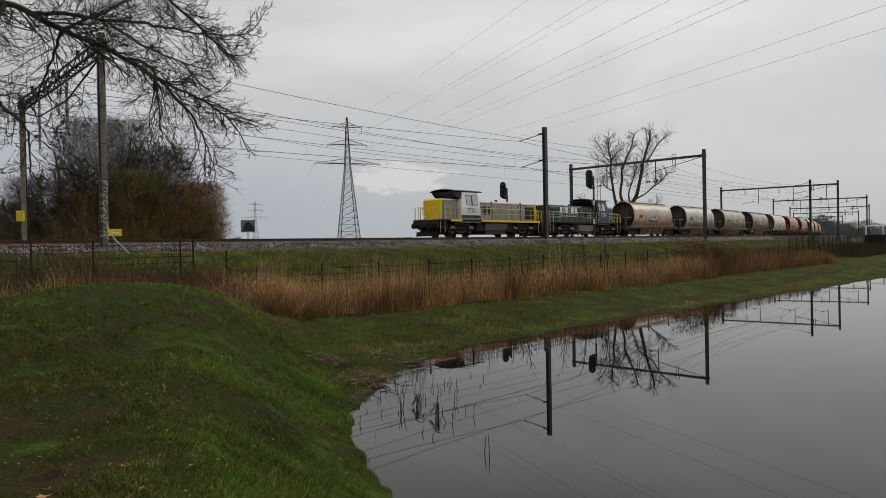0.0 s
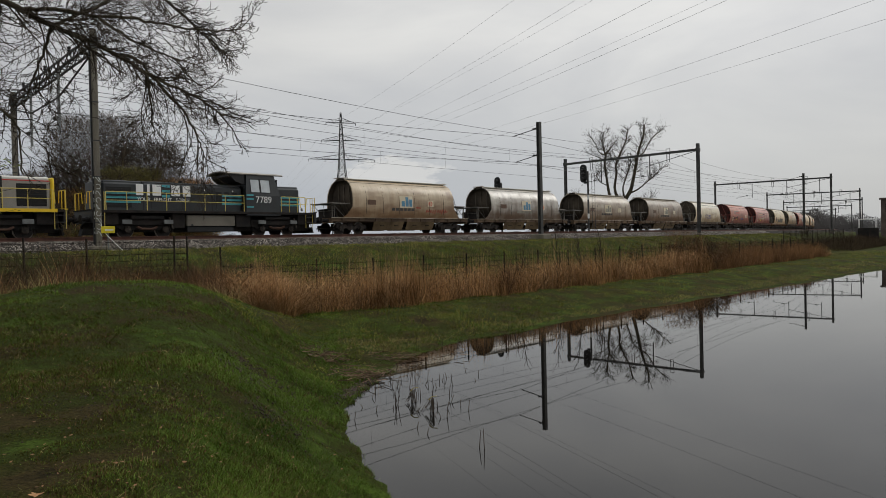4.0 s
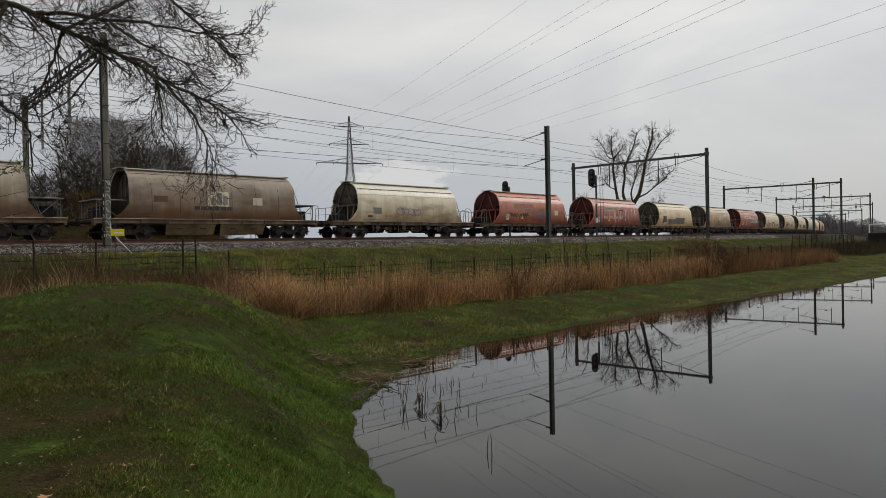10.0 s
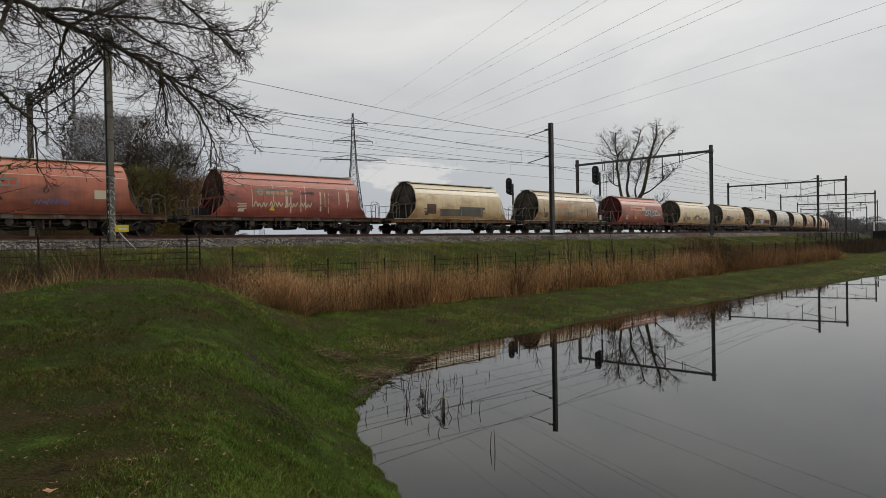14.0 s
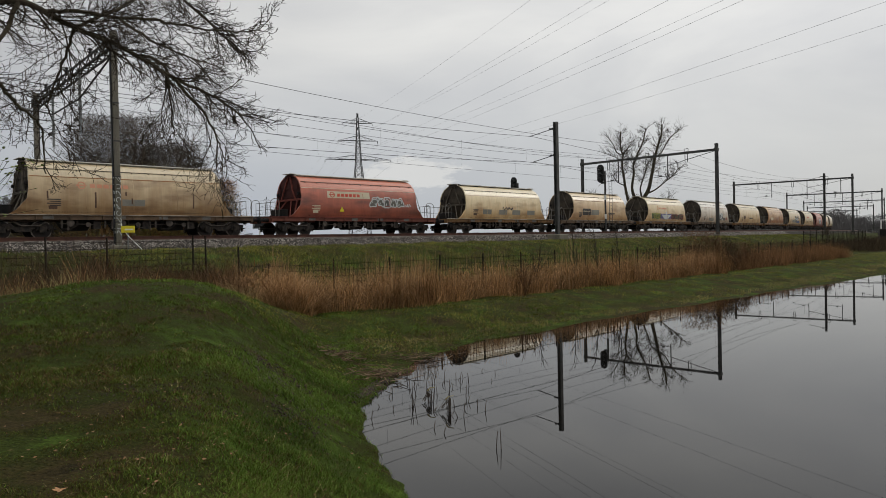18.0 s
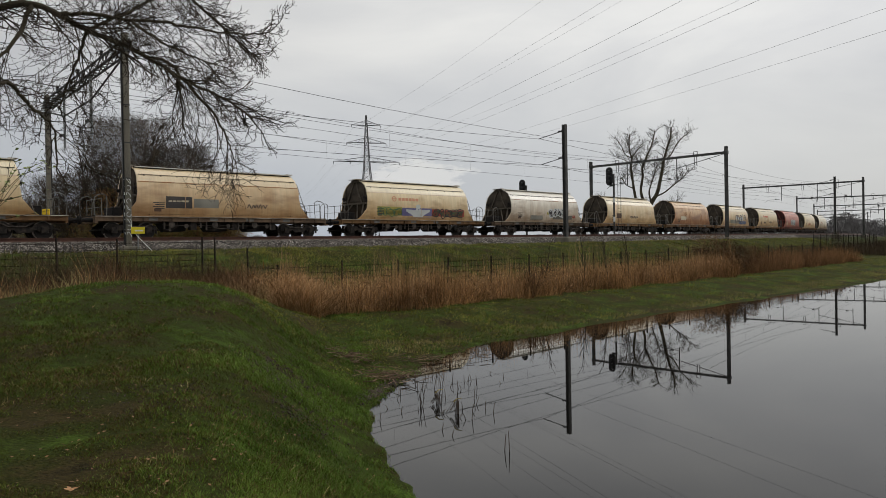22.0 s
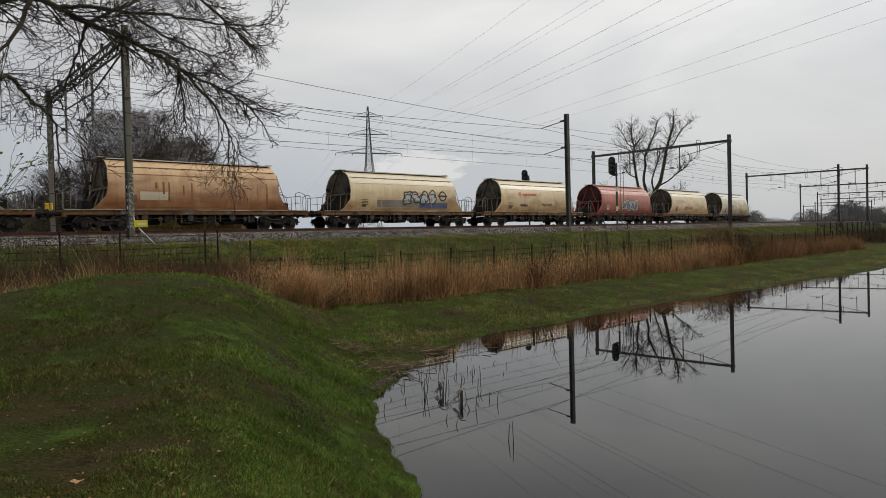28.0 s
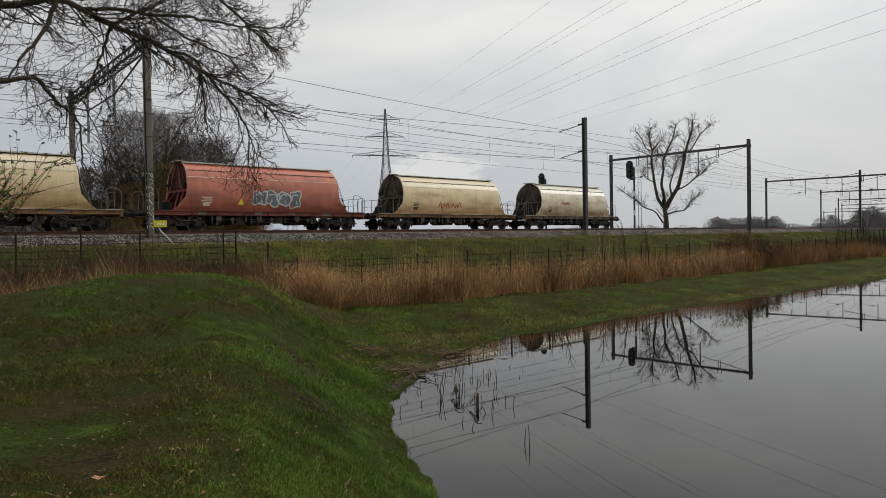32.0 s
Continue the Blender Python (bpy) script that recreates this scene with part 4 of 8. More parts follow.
def shell(length_at):
    """The closed side and roof shell; length_at gives the half length at a height."""
    ring = [(-w, z) for w, z in SECTION] + [(w, z) for w, z in SECTION[-2::-1]]
    s = Shape()
    cols = 13
    k = len(ring)
    s.inner = []
    for th, inward in ((0.0, False), (0.05, True)):
        for i in range(cols):
            t = -1 + 2 * i / (cols - 1)
            for w, z in ring:
                hl = length_at(z)
                s.v.append((t * hl, w * (1 - th), z - (th if z > 2.6 else 0) * 0.8))
    off2 = cols * k
    for i in range(cols - 1):
        for j in range(k - 1):
            a = i * k + j
            s.f.append((a, a + 1, a + k + 1, a + k))
            s.inner.append(len(s.f))
            s.f.append((off2 + a, off2 + a + k, off2 + a + k + 1, off2 + a + 1))
    for i in (0, cols - 1):
        for j in range(k - 1):
            a = i * k + j
            s.f.append((a, a + 1, off2 + a + 1, off2 + a))
    for i in range(cols - 1):
        for j in (0, k - 1):
            a = i * k + j
            s.f.append((a, a + k, off2 + a + k, off2 + a))
    return s


def end_wall(kind, length_at, e):
    """The end plate of the hopper: upright above, sloping inwards below the waist."""
    ring = [(w * 0.962, z) for w, z in SECTION if z > 1.2]
    ring = [(1.40, 1.30)] + ring + [(0.2, 3.955)]
    ring.sort(key=lambda q: q[1])
    s = Shape()

    def px(z):
        deep = 0.42 if kind == "N" else 0.03
        return e * (length_at(max(z, 2.3)) - deep - 0.55 * max(0.0, 2.35 - z))

    for th in (0, 0.04):
        for w, z in ring:
            s.v += [(px(z) - e * th, -w, min(z, 3.94)), (px(z) - e * th, w, min(z, 3.94))]
    k = len(ring)
    for i in range(k - 1):
        s.f += [(2 * i, 2 * i + 1, 2 * i + 3, 2 * i + 2), (2 * k + 2 * i, 2 * k + 2 * i + 2, 2 * k + 2 * i + 3, 2 * k + 2 * i + 1)]
    return s, px


def e_len(z):
    # straight above, flared low down
    t = max(0.0, (2.35 - z) / 1.2)
    return 5.02 + 0.95 * t * t - 0.10 * max(0, z - 3.0)


def n_len(z):
    t = max(0.0, (2.2 - z) / 1.05)
    return 5.20 + 0.95 * t * t - 0.08 * max(0, z - 3.0)


def shell_mesh(length_at):
    """The shell with its inside, painted dark like a shaded recess, in a second material slot."""
    s = shell(length_at)
    me = s.mesh("hopper_shell", M_sole, True)
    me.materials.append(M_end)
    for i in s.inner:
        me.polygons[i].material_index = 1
    return me


SHELL_E, SHELL_N = shell_mesh(e_len), shell_mesh(n_len)
SIDE_Y = 1.475


def side_at(z):
    """Half width of the shell at a height."""
    for (w0, z0), (w1, z1) in zip(SECTION[:-1], SECTION[1:]):
        if z0 <= z <= z1:
            return w0 + (w1 - w0) * (z - z0) / (z1 - z0)
    return 1.3


def on_side(x0, x1, z0, z1, lift=0.006):
    """A thin painted panel that follows the bulge of the shell."""
    s = Shape()
    k = 5
    for i in range(k + 1):
        z = z0 + (z1 - z0) * i / k
        y = side_at(z) + lift
        s.v += [(x0, y, z), (x1, y, z), (x0, y - 0.01, z), (x1, y - 0.01, z)]
    for i in range(k):
        a = 4 * i
        s.f += [(a, a + 1, a + 5, a + 4), (a + 2, a + 6, a + 7, a + 3), (a, a + 4, a + 6, a + 2), (a + 1, a + 3, a + 7, a + 5)]
    s.f += [(0, 2, 3, 1), (4 * k, 4 * k + 1, 4 * k + 3, 4 * k + 2)]
    return s


def stroke_on_side(pts, r=0.03):
    """A sprayed line on the shell."""
    run = [(x, side_at(z) + 0.004, z) for x, z in pts]
    s = Shape()
    n = len(run)
    for i, q in enumerate(run):
        a, b = Vector(run[max(i - 1, 0)]), Vector(run[min(i + 1, n - 1)])
        w = (b - a)
        nrm = Vector((-w.z, 0, w.x))
        nrm = nrm.normalized() * r if nrm.length > 1e-6 else Vector((0, 0, r))
        for sgn in (1, -1):
            x, z = q[0] + sgn * nrm.x, q[2] + sgn * nrm.z
            y = side_at(z)
            s.v += [(x, y + 0.008, z), (x, y - 0.004, z)]
    for i in range(n - 1):
        a = 4 * i
        s.f += [(a, a + 2, a + 6, a + 4), (a, a + 4, a + 5, a + 1), (a + 2, a + 3, a + 7, a + 6)]
    return s


def wagon(kind, paint, label, frame_mat=None):
    """A bogie hopper wagon with its middle at the rail's level; it runs towards +x, and +y is the side seen from the pond."""
    th = tagged(new("hopper_wagon"), label, "wagon", "hopper wagons of the train")
    half = 7.64 if kind == "N" else 7.78
    sh = part("hopper_shell", (SHELL_N if kind == "N" else SHELL_E).copy(), paint, th)
    sh.data.materials[0] = paint
    ll = n_len if kind == "N" else e_len
    deck = half - 0.62
    sole = Shape()
    for y0, y1 in ((1.12, 1.32), (-1.32, -1.12)):
        sole.box(-deck, deck, y0, y1, 0.96, 1.20, 0.015)
    for x in (-deck, deck - 0.14):
        sole.box(x, x + 0.14, -1.3, 1.3, 0.85, 1.22, 0.015)
    sole.box(-deck, deck, -0.35, 0.35, 0.9, 1.18)
    part("underframe", sole, frame_mat or M_sole, th, "rust-stained steel underframe")
    part("sole_flange", Shape().box(-deck, deck, 1.30, 1.40, 1.19, 1.232), M_brace_red if "red" in paint.name or "salmon" in paint.name else M_lip, th, "worn bright lip of the sole bar")
    for x in np.linspace(-deck + 0.9, deck - 0.9, 9):
        part("gusset", Shape().box(x - 0.02, x + 0.02, 1.322, 1.385, 0.97, 1.185), frame_mat or M_sole, th)
    for x0, x1 in ((ll(1.2) - 0.1, deck), (-deck, -ll(1.2) + 0.1)):
        part("end_platform", Shape().box(x0, x1, -1.25, 1.25, 1.20, 1.25), M_frame, th)
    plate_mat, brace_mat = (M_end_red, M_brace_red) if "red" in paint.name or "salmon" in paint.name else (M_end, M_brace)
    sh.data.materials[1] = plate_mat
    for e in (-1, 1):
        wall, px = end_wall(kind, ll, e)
        ew = part("end_wall", wall, plate_mat, th, "dark sloping end plate, grime and shade in its colour")
        out = lambda z, d: px(z) + e * d
        if kind == "N":
            for y in (-0.6, 0.0, 0.6):
                part("stiffener", Shape().tube([(out(z, 0.05), y, z) for z in (1.5, 2.3, 3.1, 3.6)], 0.05, n=4), brace_mat, ew)
        else:
            # two braces spread from the roof cap, a beam at the waist and ribs between them
            for y in (-1, 1):
                part("brace", Shape().tube([(out(3.85, 0.06), y * 0.12, 3.86), (out(2.9, 0.08), y * 0.52, 2.95), (out(2.36, 0.08), y * 0.82, 2.36)], 0.055, n=4), brace_mat, ew)
                part("rib", Shape().box(min(out(3.0, 0.0), out(3.0, 0.07)), max(out(3.0, 0.0), out(3.0, 0.07)), min(y * 0.95, y * 1.02), max(y * 0.95, y * 1.02), 2.36, 3.45), plate_mat, ew)
                part("leg_strut", Shape().tube([(out(2.36, 0.08), y * 1.05, 2.34), (e * (ll(1.3) - 0.35), y * 1.1, 1.25)], 0.06, n=5), brace_mat, th)
                part("diagonal", Shape().tube([(out(2.3, 0.05), y * 0.25, 2.32), (e * (ll(1.3) - 0.15), y * 0.95, 1.28)], 0.045, n=5), brace_mat, th)
            part("waist_beam", Shape().box(min(out(2.36, -0.02), out(2.36, 0.1)), max(out(2.36, -0.02), out(2.36, 0.1)), -1.38, 1.38, 2.30, 2.42, 0.01), brace_mat, ew)
            part("collar_beam", Shape().box(min(out(3.1, -0.02), out(3.1, 0.06)), max(out(3.1, -0.02), out(3.1, 0.06)), -1.2, 1.2, 3.06, 3.12), plate_mat, ew)
            for y in (-1.2, 1.2):
                part("lug", Shape().box(min(out(2.75, 0), out(2.75, 0.16)), max(out(2.75, 0), out(2.75, 0.16)), y - 0.09, y + 0.09, 2.68, 2.84, 0.02), M_frame, ew)
            part("brake_cabinet", Shape().box(min(e * 5.6, e * 6.1), max(e * 5.6, e * 6.1), -0.55, 0.75, 1.25, 1.72, 0.03), M_frame, th)
    # roof hatch, its rails and the caps that stand out at both ends
    rl = ll(3.8) - 0.1
    part("roof_hatch", Shape().box(-rl, rl, -0.26, 0.26, 3.97, 4.04, 0.02), M_ridge, th)
    dark_rail = "yellow" in paint.name or "orange" in paint.name or "rust_" in paint.name
    for y in (-0.52, 0.52):
        part("hatch_rail", Shape().box(-rl + 0.05, rl + 0.05, y - 0.03, y + 0.03, 3.89, 4.03), M_end if dark_rail else M_ridge, th)
    for e in (-1, 1):
        c = Shape().ring([(0.05, -0.1), (0.46, -0.1), (0.5, 0.0), (0.5, 0.22), (0.44, 0.26), (0.05, 0.28)], "x", 18, (rl - 0.05, 0, 3.66))
        c.v = [(x * e, y * 1.05, 3.86 + 0.62 * max(z - 3.86, 0.0)) for x, y, z in c.v]
        part("hatch_end", c, plate_mat, th, "rounded cap over the end of the roof hatch")
        a, b = sorted((e * (rl - 0.1), e * (rl + 0.34)))
        part("hatch_lip", Shape().box(a, b, -0.5, 0.5, 4.045, 4.075, 0.01), M_lip, th, "pale sheet lip over the hatch end")
    # welded seams on the shell
    for x in ((-4.0, -2.4, -0.8, 0.8, 2.4, 4.0) if kind == "N" else (-2.4, 0.0, 2.4)):
        seam = on_side(x - 0.014, x + 0.014, 1.5, 3.45, 0.012)
        part("seam", seam, M_gutter if kind == "N" else paint, th)
    pale = "red" in paint.name or "salmon" in paint.name or "cream" in paint.name
    if kind == "E":
        part("long_seam", on_side(-ll(3.0) + 0.05, ll(3.0) - 0.05, 3.10, 3.135, 0.016), M_seam_pale if pale else M_rust_run, th)
        part("gutter", on_side(-ll(3.5) + 0.1, ll(3.5) - 0.1, 3.50, 3.535, 0.03), M_gutter, th, "dark gutter line with the roof edge's shadow in its colour")
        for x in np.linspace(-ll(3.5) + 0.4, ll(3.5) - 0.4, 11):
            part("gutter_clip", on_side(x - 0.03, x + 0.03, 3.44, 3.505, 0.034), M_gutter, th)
    else:
        part("roof_edge", on_side(-ll(3.7) + 0.05, ll(3.7) - 0.05, 3.70, 3.725, 0.03), M_gutter, th, "dark strip painted as shadow under the roof walk")
    for y in (-0.62, 0.62):
        part("roof_walk", Shape().box(-ll(3.8) - 0.05, ll(3.8) - 0.12, y - 0.11, y + 0.11, 3.955, 4.0, 0.01), M_ridge, th, "pale sheet-metal roof walk")
    # gear beneath
    if kind == "N":
        for x0, x1 in ((-3.15, -0.15), (0.15, 3.15)):
            sk = Shape()
            for sy in (-1, 1):
                pr = [(x0, sy * 1.28, 0.96), (x1, sy * 1.28, 0.96), (x1 - 0.06, sy * 1.0, 0.33), (x0 + 0.06, sy * 1.0, 0.33)]
                sk.add(pr + [(x, y - 0.05 * sy, z) for x, y, z in pr], [(0, 1, 2, 3), (7, 6, 5, 4), (0, 4, 5, 1), (1, 5, 6, 2), (2, 6, 7, 3), (3, 7, 4, 0)])
            part("discharge_skirt", sk, M_skirt, th, "tan sheet-steel discharge skirt")
            for xx in (x0 + 0.8, x1 - 0.8):
                part("hinge", Shape().box(xx - 0.18, xx + 0.18, 1.2, 1.27, 0.66, 0.7), M_frame, th)
        part("side_tank", Shape().tube([(-0.6, 0.6, 0.62), (0.6, 0.6, 0.62)], 0.2, n=12), M_frame, th)
        for e in (-1, 1):
            x0, x1 = sorted((e * (half - 2.38), e * (half - 0.72)))
            part("shelter_roof", Shape().box(x0, x1, -1.2, 1.2, 2.18, 2.24, 0.02), M_handrail, th, "grey sheet roof over the end platform")
            for y in (-1.1, 1.1):
                part("shelter_post", Shape().tube([(e * (half - 0.85), y, 1.22), (e * (half - 0.85), y, 2.2)], 0.03, n=5), M_handrail, th)
                part("shelter_brace", Shape().tube([(e * (half - 0.9), y, 2.18), (e * (half - 1.9), y, 1.3)], 0.022, n=5), M_handrail, th)
            part("brake_cabinet", Shape().box(min(e * 6.0, e * 6.6), max(e * 6.0, e * 6.6), -0.7, 0.6, 1.25, 1.85, 0.03), M_frame, th)
    else:
        for x in (-2.55, 0.0, 2.55):
            fun = Shape().add([(x - 0.75, -0.9, 1.0), (x + 0.75, -0.9, 1.0), (x + 0.75, 0.9, 1.0), (x - 0.75, 0.9, 1.0), (x - 0.4, -0.7, 0.42), (x + 0.4, -0.7, 0.42), (x + 0.4, 0.7, 0.42), (x - 0.4, 0.7, 0.42)], [(0, 1, 2, 3), (4, 5, 6, 7), (0, 1, 5, 4), (1, 2, 6, 5), (2, 3, 7, 6), (3, 0, 4, 7)])
            part("discharge_funnel", fun, M_frame, th)
            part("valve_box", Shape().box(x - 0.95, x - 0.55, 0.75, 1.15, 0.5, 0.92, 0.04), M_bogie, th)
            part("valve_wheel", Shape().ring([(0.1, 0), (0.13, 0), (0.13, 0.03), (0.1, 0.03)], "y", 10, (x - 0.3, 1.18, 0.72)), M_pipe, th)
            part("drain_pipe", Shape().tube([(x + 0.15, 0.95, 0.95), (x + 0.2, 1.08, 0.7), (x + 0.55, 1.05, 0.48), (x + 0.9, 0.9, 0.5)], 0.06, n=6), M_bogie, th)
            part("hand_wheel", Shape().ring([(0.16, 0), (0.19, 0), (0.19, 0.03), (0.16, 0.03)], "y", 12, (x + 0.55, 1.22, 0.8)), M_pipe, th)
        for x, z0, z1 in ((-3.1, 0.5, 0.95), (-1.25, 0.55, 0.95), (-0.95, 0.45, 0.95), (1.05, 0.5, 0.95), (1.4, 0.6, 0.95), (3.2, 0.42, 0.95), (3.5, 0.55, 0.95)):
            part("lever", Shape().box(x - 0.05, x + 0.05, 1.14, 1.2, z0, z1, 0.012), M_pipe, th)
        for x0, x1, z in ((-3.3, -1.9, 0.84), (-0.9, 0.9, 0.66), (1.6, 3.6, 0.82)):
            part("brake_rod", Shape().tube([(x0, 1.1, z), (x0 + 0.4, 1.12, z - 0.1), (x1, 1.1, z - 0.04)], 0.025, n=5), M_pipe, th)
        for x in (-4.9, 4.9):
            part("spring_hanger", Shape().tube([(x - 0.75, 1.12, 0.86), (x - 0.4, 1.12, 0.66), (x + 0.4, 1.12, 0.66), (x + 0.75, 1.12, 0.86)], 0.045, n=6), M_pipe, th)
        part("step_rail", Shape().tube([(-4.6, 1.36, 1.36), (4.6, 1.36, 1.36)], 0.022, n=5), M_pipe, th)
        part("brake_pipe", Shape().tube([(-3.2, 0.95, 0.75), (3.2, 0.95, 0.75)], 0.035, n=5), M_pipe, th)
        part("air_tank", Shape().ring([(0.05, -0.45), (0.17, -0.4), (0.17, 0.4), (0.05, 0.45)], "x", 10, (-1.3, 0.75, 0.72)), M_frame, th)
        for x in (-4.4, -1.9, 0.4, 3.9):
            part("steam_plate", Shape().box(x, x + 0.5, 1.322, 1.33, 1.0, 1.16), M_handrail, th)
    # ladder and platform rails at the ends
    for e, xs in ((1, half - 1.0), (-1, half - 1.0)):
        x = e * xs
        railing(th, [(x, -1.15, 1.25), (x, -1.15, 2.15), (x, 1.15, 2.15), (x, 1.15, 1.25)], [((x, 0, 1.25), (x, 0, 2.15))])
        part("mid_rail", Shape().tube([(x, -1.15, 1.7), (x, 1.15, 1.7)], 0.016, n=4), M_handrail, th)
    if kind == "E":
        for y in (-1.16, 1.16):
            for xa, xb in ((deck - 0.05, deck - 0.62), (-deck + 0.05, -deck + 0.75)):
                part("platform_hoop", Shape().tube(smooth_run([Vector(q) for q in ((xa, y, 1.25), (xa, y, 2.2), (xb, y, 2.3), (xb, y, 1.25))], 3), 0.022, n=5), M_handrail, th)
    lx = -(ll(3.0) + 0.12)
    for y in (1.02, 1.38):
        part("ladder_rail", Shape().tube([(lx - 0.55, y, 1.2), (lx - 0.05, y, 2.6), (lx + 0.12, y * 0.86, 3.4)], 0.02, n=4), M_handrail, th)
    for i in range(7):
        t = i / 7
        part("rung", Shape().tube([(lx - 0.55 + 0.5 * t, 1.02, 1.35 + 1.4 * t), (lx - 0.55 + 0.5 * t, 1.38, 1.35 + 1.4 * t)], 0.014, n=4), M_handrail, th)
    buffers(th, half)
    running_gear(th, (-(half - 2.55), half - 2.55))
    return th, half


# locomotives
M_loco_grey = mat("loco_grey", lin(132, 128, 120), lin(158, 152, 142), 0.8, 0.45, bump=0.05, stretch=(1, 1, 0.3))
M_loco_cream = mat("loco_cream", lin(214, 211, 202), lin(232, 229, 222), 0.8, 0.4, bump=0.03)
M_loco_yellow = mat("loco_yellow", lin(222, 184, 28), lin(238, 202, 48), 0.8, 0.4, bump=0.03)
M_loco_dark = mat("loco_anthracite", lin(34, 37, 39), lin(50, 53, 54), 0.8, 0.4, bump=0.03)
M_teal = mat("teal_stripe", lin(62, 142, 152), lin(80, 164, 172), 1, 0.45, bump=0)
M_red_line = mat("red_line", lin(170, 44, 40), lin(188, 56, 50), 1, 0.5, bump=0)
M_navy = mat("navy_band", lin(40, 44, 66), lin(52, 56, 80), 1, 0.5, bump=0)
M_rail_yellow = mat("handrail_yellow", lin(206, 184, 84), lin(222, 202, 116), 1, 0.5, bump=0)
M_grille = mat("grille_black", lin(14, 14, 15), lin(26, 26, 27), 3, 0.7, bump=0.5, fine=60)
M_tank = mat("fuel_tank", lin(92, 88, 78), lin(114, 108, 97), 0.8, 0.6, bump=0.1)
M_tank_dark = mat("fuel_tank_brown", lin(62, 57, 50), lin(80, 74, 65), 0.8, 0.6, bump=0.1)
M_letter = mat("letter_white", lin(222, 222, 220), lin(232, 232, 230), 1, 0.5, bump=0)
M_digit = mat("digit_grey", lin(84, 84, 82), lin(96, 96, 94), 1, 0.5, bump=0)
# the pane's base colour is pale, to imitate the sky's reflection
M_pane = mat("cab_glass_sky_pale", lin(150, 158, 164), lin(190, 196, 198), 1, 0.08, bump=0, spec=0.8)
M_rust_gear = mat("rusty_gear", lin(58, 40, 32), lin(86, 62, 48), 3, 0.8, bump=0.2)
M_lamp = mat("lamp_cream", lin(220, 214, 196), lin(232, 228, 214), 1, 0.2, bump=0)


def lettering(text, size, material, parent, x, z, y, face=1, name="lettering"):
    """Built-in letters, flat on the side."""
    cu = bpy.data.curves.new(name, "FONT")
    cu.body, cu.size, cu.extrude, cu.align_x = text, size, 0.004, "CENTER"
    tmp = bpy.data.objects.new(name, cu)
    scene.collection.objects.link(tmp)
    me = bpy.data.meshes.new_from_object(tmp.evaluated_get(bpy.context.evaluated_depsgraph_get()))
    bpy.data.objects.remove(tmp)
    bpy.data.curves.remove(cu)
    me.materials.clear()
    me.materials.append(material)
    ob = new(name, me)
    ob.parent = parent
    ob.matrix_basis = pose(x, y, z, 90, 0, 180)
    return ob


